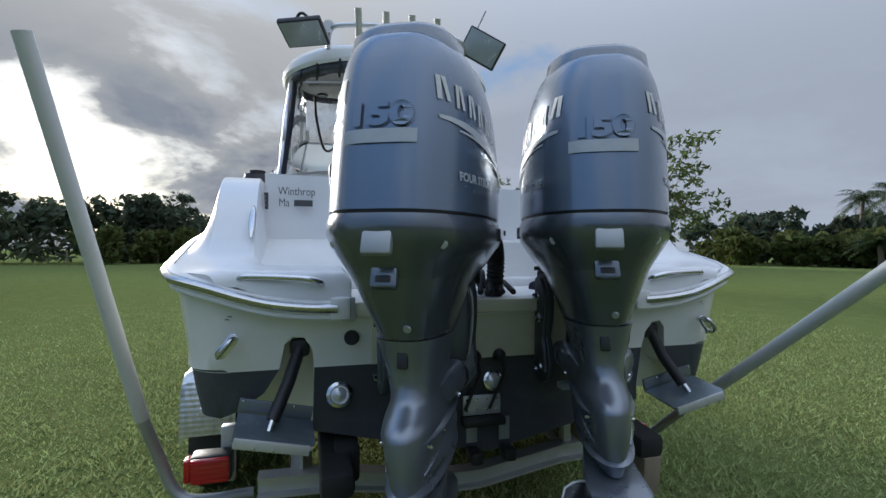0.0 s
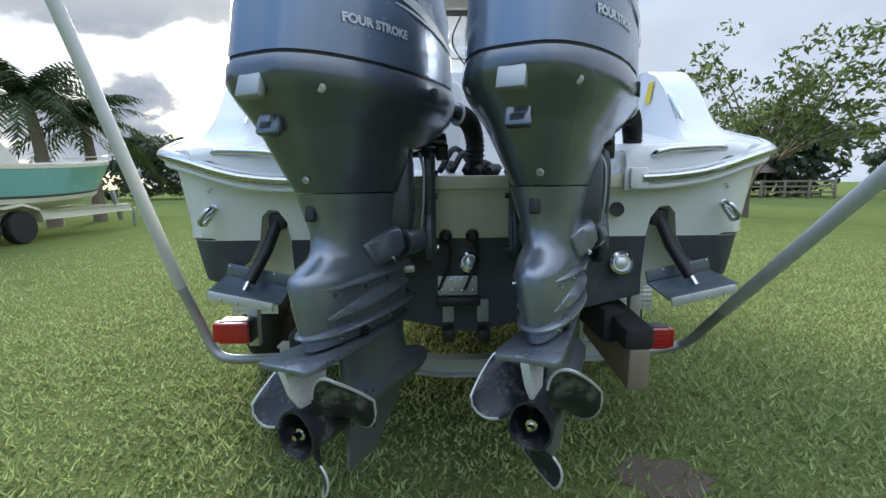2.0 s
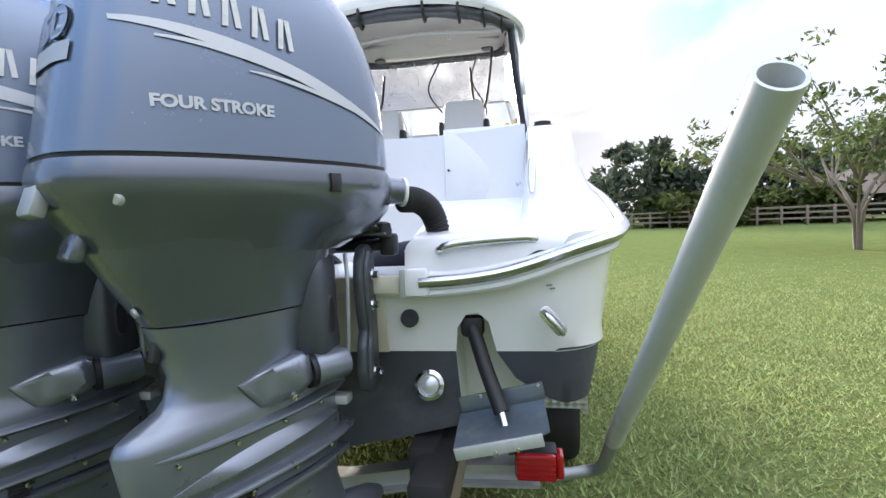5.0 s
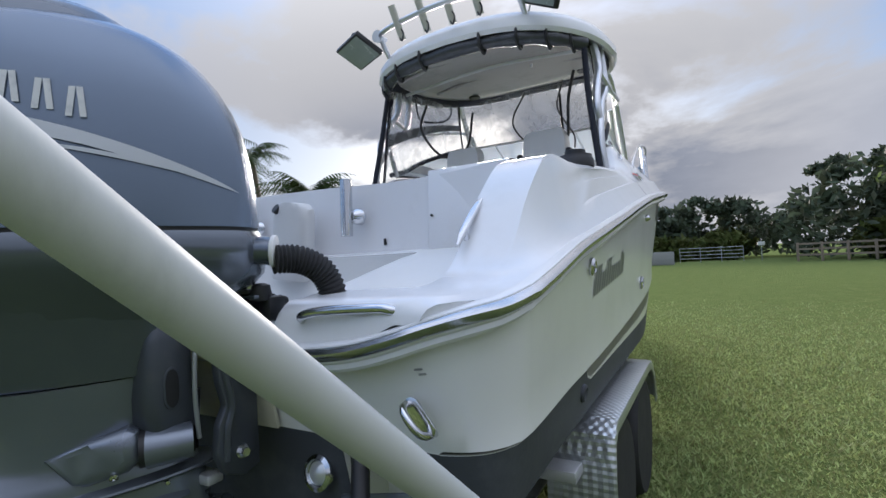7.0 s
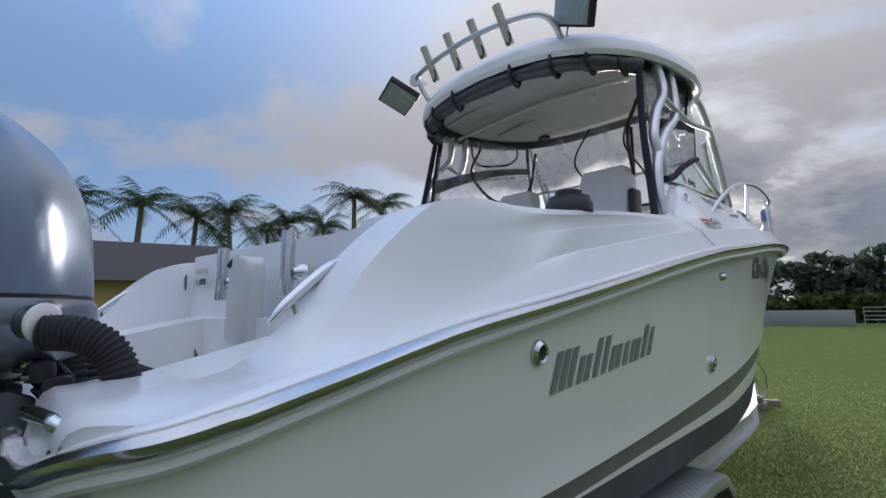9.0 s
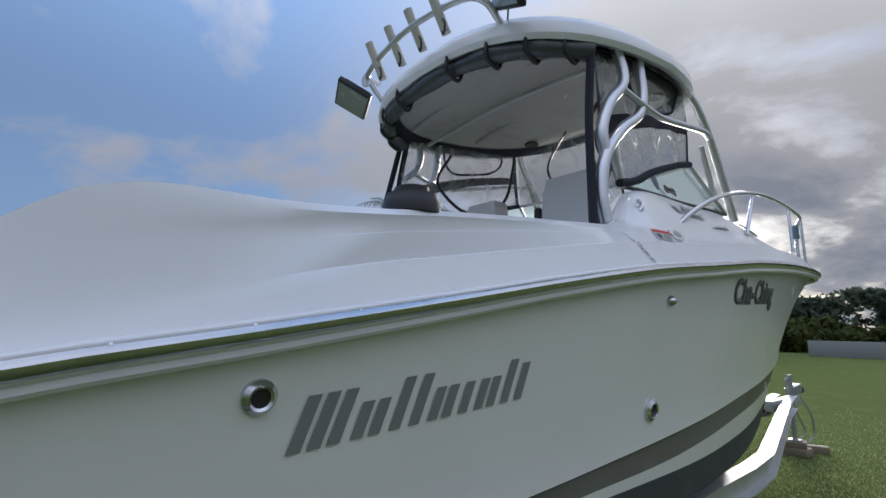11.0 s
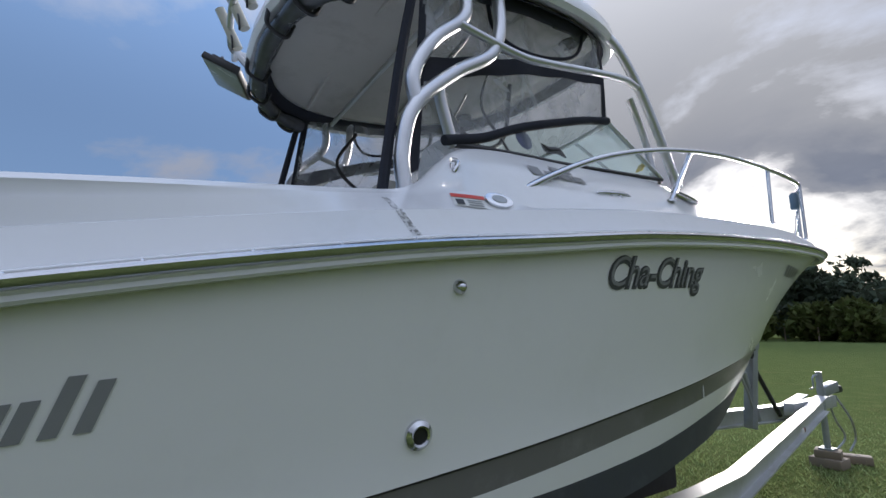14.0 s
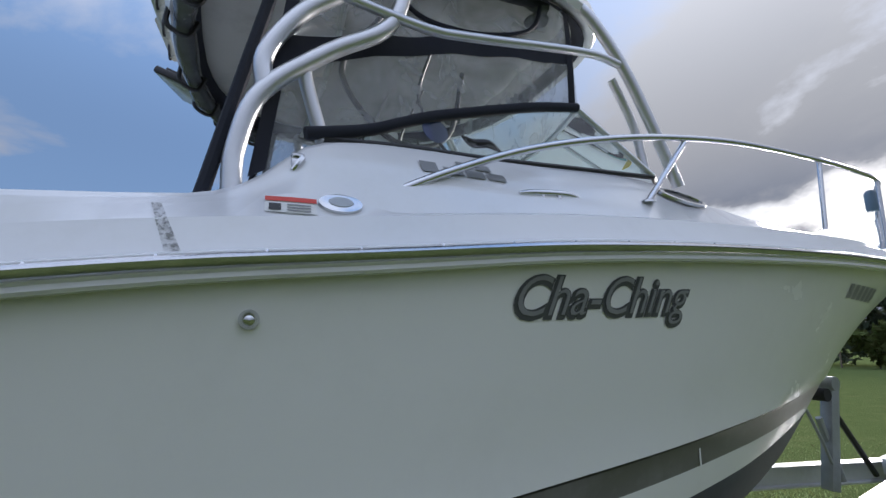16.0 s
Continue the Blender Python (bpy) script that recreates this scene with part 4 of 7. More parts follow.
def build_windshield():
    # lower edge along the cabin side, rising top edge, raked front
    side_low = [(0.965, 2.86, 2.305), (0.955, 3.15, 2.33), (0.945, 3.5, 2.345), (0.925, 3.95, 2.38), (0.88, 4.4, 2.425)]
    side_top = [(0.955, 2.90, 2.33), (0.935, 3.12, 2.43), (0.90, 3.40, 2.545), (0.85, 3.75, 2.66), (0.80, 4.04, 2.735)]
    ws = part("windshield", tube([(0.80, 4.04, 2.735), (0.4, 4.16, 2.76), (0, 4.20, 2.77), (-0.4, 4.16, 2.76), (-0.80, 4.04, 2.735)], 0.014, 8), ALU, boat, "framed curved windshield")
    front_low = [(0.88, 4.40, 2.43), (0.6, 4.72, 2.455), (0.3, 4.86, 2.465), (0, 4.90, 2.47)]
    front_top = [(0.80, 4.04, 2.735), (0.55, 4.12, 2.75), (0.27, 4.18, 2.765), (0, 4.20, 2.77)]
    for sgn in (1, -1):
        def s(q):
            return (q[0] * sgn, q[1], q[2])
        lo, hi = smooth_line([s(q) for q in side_low], 6), smooth_line([s(q) for q in side_top], 6)
        pane = part("pane", loft([[a, b] for a, b in zip(lo, hi)], closed=False), GLASS, ws)
        pane.visible_shadow = False
        lo2, hi2 = smooth_line([s(q) for q in front_low], 6), smooth_line([s(q) for q in front_top], 6)
        pane = part("pane", loft([[a, b] for a, b in zip(lo2, hi2)], closed=False), GLASS, ws)
        pane.visible_shadow = False
        part("gasket", tube([s(q) for q in side_low], 0.012, 8), BLACK, ws)
        part("gasket", tube([s(q) for q in front_low], 0.012, 8), BLACK, ws)
        part("frame_post", tube([s((0.80, 4.04, 2.735)), s((0.88, 4.40, 2.43))], 0.014, 8, 0), ALU, ws)
        part("frame_post", tube([s((0.45, 4.15, 2.755)), s((0.48, 4.79, 2.46))], 0.012, 8, 0), ALU, ws)
        # thick dark canvas edging over the side pane
        part("canvas_edge", tube([s((0.975, 2.80, 2.31)), s((0.95, 3.02, 2.375)), s((0.925, 3.25, 2.48)), s((0.88, 3.58, 2.60)), s((0.845, 3.8, 2.675)), s((0.805, 4.03, 2.74))], 0.022, 10), CANVAS, boat)
        # oval cabin window
        wx, wn = deck_at(4.42, 2.285)
        oval_m = aim(s((wx, 4.42, 2.285)), s((wn.x, wn.y, wn.z))) @ Matrix.Diagonal((0.165, 0.062, 1, 1))
        ov = part("cabin_window", lathe([(1.0, 0), (0.98, 0.012), (0.80, 0.014), (0.78, 0.0)], 30, m=oval_m), RAILS, boat)
        part("dark_glass", lathe([(0.80, 0.004), (0.4, 0.006), (0, 0.006)], 30, m=oval_m), BLACK, ov, "dark tinted window")
    part("round_decal", lathe([(0.055, 0.0), (0.055, 0.003), (0, 0.004)], 22, m=aim((0.925, 3.27, 2.43), (1, 0.15, 0.25))), material("navy sticker", (0.03, 0.05, 0.14), 0.4), ws, "round navy blue sticker on the glass")
    part("bird_decal", tube([(0.925, 3.38, 2.43), (0.92, 3.43, 2.41), (0.915, 3.50, 2.42), (0.91, 3.56, 2.40)], 0.012, 6, radii=lambda t: 0.004 + 0.014 * math.sin(math.pi * t)), BLACK, ws, "small dark emblem sticker")
    part("paper_tag", box((0.05, 0.002, 0.06), (0.78, 4.35, 2.52), rot=Matrix.Rotation(radians(-35), 4, "X")), YELLOW, ws, "yellow paper tag")


build_windshield()


def build_hardtop():
    # rounded slab with a turned-down lip
    cy = 3.36

    def outline(k, inset, z):
        pts = []
        for n in range(48):
            a = 2 * math.pi * n / 48
            c, s_ = math.cos(a), math.sin(a)
            e = 0.66
            x = math.copysign(abs(c) ** e, c) * (1.03 - inset)
            y = math.copysign(abs(s_) ** e, s_) * (1.08 - inset)
            yy = cy + y
            # aft edge bows outwards, the front is narrower and droops
            x *= 1 - 0.14 * max(0, y) / 1.05
            yy -= 0.06 * (1 - (x / 1.06) ** 2) if y < 0 else -0.06 * (1 - (x / 1.06) ** 2)
            zz = z + 0.112 * (1 - (x / 1.06) ** 2) + 0.115 * (yy - 2.25)
            pts.append(Vector((x, yy, zz)))
        return pts
    rings = [outline(0, 0.26, 3.075), outline(0, 0.14, 3.06), outline(0, 0.08, 3.005), outline(0, 0.02, 2.99), outline(0, 0.0, 3.02), outline(0, 0.005, 3.08), outline(0, 0.05, 3.135), outline(0, 0.2, 3.175), outline(0, 0.6, 3.20)]
    top = part("hardtop", loft(rings), GEL, boat, "white fibreglass hardtop")
    # dull liner with shallow ribs inside the lip
    liner = part("headliner", loft([outline(0, i, z) for i, z in ((0.135, 3.052), (0.17, 3.045), (0.30, 3.062), (0.32, 3.050), (0.62, 3.056), (0.64, 3.045), (0.95, 3.05))]), LINER, top, "dull grey moulded headliner")
    for y in (2.75, 3.45):
        up = 0.115 * (y - 2.25)
        part("liner_rib", tube([(-0.78, y, 3.082 + up), (-0.4, y, 3.135 + up), (0, y, 3.155 + up), (0.4, y, 3.135 + up), (0.78, y, 3.082 + up)], 0.018, 6), LINER, liner)
    # dark cloth edging and rolled curtains under the after lip
    lip = outline(0, 0.05, 2.985)
    aft = [p for p in lip if p.y < 2.75]
    aft.sort(key=lambda p: p.x)
    part("rolled_curtain", tube([p + Vector((0, 0.03, -0.03)) for p in aft[::2]], 0.055, 12, 4, radii=lambda t: 0.05 + 0.006 * math.sin(40 * t)), material("smoky vinyl roll", (0.055, 0.058, 0.066), 0.25, vary=0.4, scale=16), boat, "rolled clear vinyl curtain tied with black straps")
    for p in aft[1:-1:2]:
        part("curtain_strap", tube([p + Vector((0.0, -0.035, 0.03)), p + Vector((0, -0.035, -0.06)), p + Vector((0, 0.05, -0.10)), p + Vector((0, 0.09, -0.02))], 0.012, 6), BLACK, boat)
    low, inner = outline(0, 0.072, 2.990), outline(0, 0.140, 3.046)
    part("cloth_edging", quad_sheet(48, 3, lambda u, v: tuple(low[round(u * 48) % 48].lerp(inner[round(u * 48) % 48], v) + Vector((0, 0, -0.006 - 0.012 * math.sin(math.pi * v))))), CANVAS, top, "dark cloth edging inside the lip")
    side = [p for p in outline(0, 0.15, 3.02) if p.x > 0.6 and 2.3 < p.y < 3.9]
    side.sort(key=lambda p: p.y)
    part("rolled_side_curtain", tube([p + Vector((0, 0, -0.02)) for p in side[::2]], 0.04, 10, 4, radii=lambda t: 0.034 + 0.006 * math.sin(33 * t)), CANVAS, boat, "rolled dark side curtain under the hardtop")
    # overhead fittings
    for x, y in ((0.05, 3.85), (-0.62, 4.02), (0.62, 3.95)):
        part("speaker_grille", lathe([(0.065, 0), (0.06, -0.012), (0, -0.014)], 20, m=Matrix.Translation((x, y, 3.05 + 0.095 * (1 - x * x) + 0.115 * (y - 2.25)))), BLACK, boat)
    part("overhead_tube", tube([(-0.85, 2.95, 3.09), (0, 3.0, 3.17), (0.85, 2.95, 3.09)], 0.016, 8), ALU, boat)
    # rocket launcher: curved rail with four rod holders
    rail = part("rod_rack", tube([(-0.62, 2.36, 3.20), (-0.60, 2.24, 3.30), (-0.50, 2.17, 3.33), (0, 2.12, 3.35), (0.42, 2.17, 3.34), (0.56, 2.24, 3.30), (0.58, 2.36, 3.20)], 0.020, 10), ALU, boat)
    for x in (-0.39, -0.16, 0.06, 0.28):
        rh = part("rod_holder", tube([(x + 0.02, 2.20, 3.22), (x, 2.09, 3.45)], 0.028, 14, 0, hollow=True), RODH, boat, "cream plastic rod holder on the hardtop")
        part("lanyard", tube([(x, 2.15, 3.32), (x + 0.05, 2.16, 3.26), (x + 0.03, 2.17, 3.20), (x, 2.17, 3.26)], 0.006, 6), BLACK, rh)
    # floodlights
    for at, wide, high in (((-0.815, 2.21, 3.25), (0.367, -0.154, 0.011), (-0.078, -0.226, 0.116)), ((0.74, 2.24, 3.31), (0.27, -0.10, -0.17), (0.10, -0.10, 0.20))):
        wx = Vector(wide).normalized()
        nz = wx.cross(Vector(high)).normalized()
        m = Matrix.Translation(at) @ Matrix((wx, nz.cross(wx), nz)).transposed().to_4x4()
        fl = part("floodlight", box((0.36, 0.26, 0.045), (0, 0, 0), 0.01), BLACK, boat, "black floodlight with grey glass")
        fl.matrix_basis = m
        part("glass", box((0.33, 0.23, 0.006), (0, 0, 0.0245), 0.002), FLOOD, fl, "grey floodlight glass")
        for k in range(7):
            part("fin", box((0.008, 0.2, 0.03), (-0.13 + 0.043 * k, 0, -0.035), 0.002), BLACK, fl)
        part("mount_arm", tube([(-0.1, 0.02, -0.03), (0, 0.10, -0.10), (0.1, 0.02, -0.03)], 0.012, 8), BLACK, fl)
    part("antenna", tube([(0.58, 2.4, 3.2), (0.78, 2.25, 3.66)], 0.006, 6, 0), GALV, boat, "thin whip antenna")
    part("antenna", tube([(0.30, 3.3, 3.20), (0.30, 3.3, 3.42)], 0.012, 6, 0), GEL, boat)
    part("horn", lathe([(0.05, 0), (0.05, 0.02), (0.02, 0.06), (0.018, 0.12)], 14, m=aim((-0.62, 2.20, 3.32), (0, 1, 0.1))), GEL, boat)


build_hardtop()


def build_tower():
    for sgn in (1, -1):
        def s(*q):
            return [(x * sgn, y, z) for x, y, z in q]
        # doubled after legs with an s-bend, raked fore leg, horizontal rail
        part("tower_leg", tube(s((1.02, 2.60, 2.06), (1.0, 2.60, 2.22), (0.99, 2.66, 2.42), (0.97, 2.86, 2.62), (0.965, 3.05, 2.76), (0.955, 3.12, 2.92), (0.93, 3.13, 3.16)), 0.030, 14), ALU, boat)
        part("tower_leg", tube(s((0.985, 2.67, 2.42), (0.975, 2.66, 2.56), (0.965, 2.76, 2.74), (0.955, 2.90, 2.88), (0.945, 2.94, 2.98), (0.92, 2.92, 3.13)), 0.030, 14), ALU, boat)
        part("tower_leg", tube(s((0.88, 4.56, 2.40), (0.875, 4.46, 2.62), (0.86, 4.30, 2.95), (0.845, 4.14, 3.18), (0.82, 4.06, 3.28)), 0.028, 14), ALU, boat)
        part("tower_leg", tube(s((0.82, 4.42, 2.46), (0.80, 4.38, 2.72), (0.80, 4.26, 2.94)), 0.022, 12), ALU, boat)
        part("tower_rail", tube(s((0.965, 2.88, 2.86), (0.975, 3.02, 2.83), (0.985, 3.22, 2.80), (0.98, 3.40, 2.82), (0.92, 4.0, 2.95), (0.87, 4.24, 2.98)), 0.019, 12), ALU, boat)
        part("tower_brace", tube(s((0.95, 2.86, 2.30), (0.955, 2.80, 2.48), (0.965, 2.78, 2.56)), 0.024, 12), ALU, boat)
        # vinyl side curtain with dark borders

        def sheet(u, v):
            low = Vector((0.985, 2.66, 2.14)).lerp(Vector((0.81, 4.03, 2.745)), u)
            mid = 0.10 * math.sin(math.pi * u)
            low.z += mid * 0.9
            high = Vector((0.90, 2.76, 3.08)).lerp(Vector((0.83, 4.0, 3.23)), u)
            q = low.lerp(high, v)
            q.x += 0.012 * math.sin(26 * u + 3 * v) * (0.3 + v) - 0.02
            return (q.x * sgn, q.y, q.z)
        cur = part("side_curtain", quad_sheet(40, 10, sheet), VINYL, boat, "clear vinyl side curtain with black borders")
        cur.visible_shadow = False
        for a, w, nm in ((0.50, 0.13, "curtain_band"),):
            part(nm, quad_sheet(16, 2, lambda u, v: tuple(Vector(sheet(u, a + w * (v - 0.5))) + Vector((0.004 * sgn, 0, 0)))), CANVAS, cur)
        part("curtain_edge", quad_sheet(2, 14, lambda u, v: tuple(Vector(sheet(0.03 + 0.035 * u - 0.03, v)) + Vector((0.006 * sgn, -0.02, 0)))), CANVAS, cur)
        part("curtain_edge", quad_sheet(2, 14, lambda u, v: tuple(Vector(sheet(0.97 + 0.03 * u, v)) + Vector((0.006 * sgn, 0, 0)))), CANVAS, cur)
        part("window_piping", tube([tuple(Vector(sheet(u, v)) + Vector((0.012 * sgn, 0, 0))) for u, v in ((0.30, 0.98), (0.33, 0.80), (0.42, 0.66), (0.60, 0.62), (0.76, 0.66), (0.84, 0.80), (0.86, 0.98))], 0.010, 8), CANVAS, cur)
        # rear strap and hanging hoses
        part("corner_strap", tube(s((1.0, 2.52, 2.05), (0.93, 2.62, 2.6), (0.90, 2.70, 3.0)), 0.022, 8), CANVAS, boat)
        part("hanging_hose", tube(s((0.72, 3.1, 3.0), (0.70, 2.95, 2.72), (0.62, 3.2, 2.50), (0.50, 3.5, 2.62), (0.46, 3.6, 3.0)), 0.013, 8), BLACK, boat)
    # lower curtain band across the port side and clear front sheet
    def front(u, v):
        x = -0.80 + 1.6 * u
        bow = 1 - (x / 0.8) ** 2
        lo, hi = Vector((x, 4.05 + 0.15 * bow, 2.75 + 0.03 * bow)), Vector((x, 4.02 + 0.12 * bow, 3.22 + 0.09 * bow))
        q = lo.lerp(hi, v)
        return (q.x, q.y + 0.008 * math.sin(30 * u), q.z)
    fc = part("front_curtain", quad_sheet(30, 6, front), VINYL, boat, "clear vinyl front curtain")
    fc.visible_shadow = False
    part("helm_wiring", tube([(0.55, 3.4, 3.05), (0.5, 3.35, 2.8), (0.62, 3.4, 2.55), (0.60, 3.5, 2.45)], 0.008, 6), BLACK, boat)
    part("helm_wiring", tube([(0.15, 3.5, 3.05), (0.05, 3.4, 2.75), (0.2, 3.45, 2.5)], 0.008, 6), BLACK, boat)


build_tower()


def build_bow():
    for sgn in (1, -1):
        def s(*q):
            return [(x * sgn, y, z) for x, y, z in q]
        rail = part("bow_rail", tube(s((1.13, 3.02, 2.08), (1.12, 3.25, 2.20), (1.11, 3.55, 2.33), (1.09, 3.9, 2.44), (1.07, 4.3, 2.53), (1.05, 4.8, 2.60), (0.98, 5.5, 2.66), (0.91, 6.1, 2.69), (0.84, 6.40, 2.70), (0.80, 6.46, 2.66), (0.79, 6.45, 2.50), (0.80, 6.42, 2.24)), 0.0145, 12), STEEL, boat)
        for top, foot in (((1.06, 4.42, 2.55), (1.10, 4.12, 2.21)), ((0.97, 5.55, 2.665), (1.0, 5.46, 2.25)), ((0.86, 6.35, 2.70), (0.88, 6.30, 2.24))):
            part("rail_post", tube(s(top, foot), 0.0125, 10, 0), STEEL, rail)
            part("post_base", lathe([(0.03, 0), (0.028, 0.008), (0.016, 0.014)], 14, m=Matrix.Translation((foot[0] * sgn, foot[1], foot[2] - 0.005))), STEEL, rail)
        part("pulpit_rail", tube(s((0.78, 6.45, 2.46), (0.55, 6.95, 2.38), (0.25, 7.25, 2.33), (0.0, 7.33, 2.32)), 0.0125, 10), STEEL, rail)
        for q in ((0.55, 6.95, 2.38), (0.25, 7.25, 2.33)):
            part("rail_post", tube(s(q, (q[0], q[1], 2.19)), 0.011, 8, 0), STEEL, rail)
        # deck hardware
        cl = part("cleat", tube(s((1.135, 3.50, 2.155), (1.13, 3.56, 2.165), (1.12, 3.70, 2.18), (1.115, 3.77, 2.175)), 0.011, 10, radii=lambda t: 0.006 + 0.007 * math.sin(math.pi * t)), STEEL, boat)
        for y in (3.60, 3.67):
            part("cleat_foot", tube(s((1.135, y, 2.10), (1.125, y, 2.165)), 0.012, 8, 0), STEEL, cl)
        def flush(y, z):
            x, n = deck_at(y, z)
            return aim((sgn * x, y, z), (sgn * n.x, n.y, n.z))
        cap = part("filler_cap", lathe([(0.046, -0.004), (0.044, 0.010), (0.03, 0.012), (0, 0.011)], 24, m=flush(2.885, 2.018) @ Matrix.Diagonal((1.35, 0.8, 1, 1))), STEEL, boat, "oval stainless deck filler cap")
        part("cap_badge", lathe([(0.026, 0.011), (0.024, 0.014), (0, 0.014)], 20, m=flush(2.885, 2.018) @ Matrix.Diagonal((1.35, 0.8, 1, 1))), GALV, cap)
        st = part("warning_sticker", quad_sheet(4, 3, lambda u, v: on_deck(2.69, 1.975, sgn)(0.13 * u, 0.05 * v)), STICKW, boat, "white safety sticker with a red band", smooth=False)
        part("red_band", quad_sheet(4, 2, lambda u, v: on_deck(2.69, 2.010, sgn, 0.006)(0.13 * u, 0.015 * v)), STICKR, st, smooth=False)
        part("sticker_mark", quad_sheet(2, 2, lambda u, v: on_deck(2.70, 1.98, sgn, 0.006)(0.03 * u, 0.022 * v)), BLACK, st, smooth=False)
        for k in range(3):
            part("sticker_text", quad_sheet(4, 1, lambda u, v: on_deck(2.745, 1.98 + 0.009 * k, sgn, 0.006)(0.06 * u, 0.004 * v)), GREYM, st, smooth=False)
        xh = deck_at(2.77, 2.16)[0]
        sh_ = part("snap_hook", tube(s((xh + 0.012, 2.76, 2.135), (xh + 0.014, 2.775, 2.16), (xh + 0.0, 2.785, 2.185), (xh + 0.004, 2.755, 2.185)), 0.009, 8), STEEL, boat)
        part("hook_base", box((0.016, 0.03, 0.04), (sgn * xh, 2.77, 2.155), 0.004), STEEL, sh_)
        # topside fittings
        for y, z, r, nm in ((0.98, 1.43, 0.036, "hull_vent"), (2.55, 1.26, 0.045, "through_hull"), (2.675, 1.70, 0.024, "through_hull")):
            x = hull_x(y, z)
            fit_ = part(nm, lathe([(r, 0), (r * 0.98, 0.012), (r * 0.7, 0.022), (r * 0.55, 0.018), (r * 0.5, 0.0)], 24, m=aim(((x - 0.002) * sgn, y, z), (sgn, 0, -0.12))), STEEL, boat, "polished stainless hull fitting")
            if r > 0.03:
                part("bore", lathe([(r * 0.56, 0.012), (0, 0.01)], 18, m=aim(((x - 0.002) * sgn, y, z), (sgn, 0, -0.12))), BLACK, fit_)
            else:
                part("dome", lathe([(r * 0.8, 0.012), (r * 0.7, 0.022), (r * 0.4, 0.030), (0, 0.032)], 18, m=aim(((x - 0.002) * sgn, y, z), (sgn, 0, -0.12))), STEEL, fit_)
        low = part("low_fitting", lathe([(0.036, 0), (0.035, 0.010), (0.026, 0.016), (0.020, 0.010), (0.019, 0.0)], 24, m=aim(((hull_x(0.95, 0.945) - 0.002) * sgn, 0.95, 0.945), (sgn, 0, -0.2))), BOTTOM, boat, "through hull fitting painted over with bottom paint")
        part("bore", lathe([(0.021, 0.006), (0, 0.004)], 18, m=aim(((hull_x(0.95, 0.945) - 0.002) * sgn, 0.95, 0.945), (sgn, 0, -0.2))), BLACK, low)
        part("stripe_joint", box((0.003, 0.006, 0.09), ((hull_x(4.33, 1.24) + 0.003) * sgn, 4.33, 1.24)), STICKW, boat, smooth=False)
        # rigid mount lamp at the corner of the rail
        part("nav_lamp", lathe([(0.03, -0.07), (0.034, -0.05), (0.034, 0.05), (0.02, 0.07)], 14, m=Matrix.Translation((0.80 * sgn, 6.38, 2.58))), material("blue grey lamp body", (0.10, 0.16, 0.22), 0.3), boat, "blue grey navigation lamp on the bow rail")


build_bow()


def on_hull(y0, z0, slope, sgn=1, lift=0.004):
    """Lays flat lettering on the topside, reading towards the bow to starboard."""
    def f(u, v):
        y = y0 + u
        z = z0 + v + slope * u
        return (sgn * (hull_x(y, z) + lift), y, z)
    return f


def build_lettering():
    # the maker's word mark, as slanted bars of its letters' widths and heights
    x = 0.0
    for strokes, h in ((3, 0.115), (2, 0.08), (1, 0.12), (1, 0.12), (2, 0.08), (1, 0.08), (2, 0.08), (1, 0.12), (1, 0.105)):
        for _ in range(strokes):
            bar = [(x + a + 0.35 * h * b, h * b) for b in (0, 0.5, 1) for a in (0, 0.032)]
            part("maker_mark", laid((bar, [(0, 1, 3, 2), (2, 3, 5, 4)]), on_hull(1.045, 1.305, 0.085)), GREYM, boat, "slanted grey bar of a maker's mark", smooth=False)
            x += 0.045
        x += 0.012
    # the boat's name in a leaning script, dark with a grey face
    flat = letters("Cha-Ching", 0.178, shear=0.36, bold=0.009, width=1.0)
    part("boat_name", laid(flat, on_hull(3.38, 1.722, 0.052, lift=0.003)), GREYD, boat, "boat name in dark script lettering", smooth=False)
    flat = letters("Cha-Ching", 0.178, shear=0.36, bold=-0.001, width=1.0)
    part("name_face", laid(flat, on_hull(3.384, 1.727, 0.052, lift=0.0065)), GREYM, boat, "grey face of the script lettering", smooth=False)
    # registration, a row of bars
    for k in range(6):
        part("registration_bar", laid(([(0, 0), (0.055, 0), (0.075, 0.075), (0.02, 0.075)], [(0, 1, 2, 3)]), on_hull(5.60 + 0.085 * k, 1.90, 0.05)), GREYM, boat, smooth=False)
    # model mark on the cabin side
    for k, (w, h, zz) in enumerate(((0.06, 0.05, 0.0), (0.07, 0.035, 0.0), (0.07, 0.035, 0.0), (0.07, 0.035, 0.0), (0.06, 0.03, 0.045), (0.06, 0.03, 0.045))):
        y = 3.16 + (0.08 * k if k < 4 else 0.14 + 0.07 * (k - 4))
        part("model_mark", quad_sheet(3, 2, lambda u, v: on_deck(y, 2.195 + zz)(w * u, h * v)), GREYM, boat, smooth=False)


build_lettering()

# ---------------------------------------------------------------- outboard engines
def oval(z, w, yb, yf, e=2.6, n=40, tilt=0.0):
    """A rounded section of the engine at height z; tilt lowers its back."""
    pts = []
    for k in range(n):
        a = 2 * math.pi * k / n
        c, s = math.cos(a), math.sin(a)
        x = math.copysign(abs(c) ** (2 / e), c) * w
        y = (yb + yf) / 2 + math.copysign(abs(s) ** (2 / e), s) * (yf - yb) / 2
        pts.append(Vector((x, y, z + tilt * (y - (yb + yf) / 2))))
    return pts


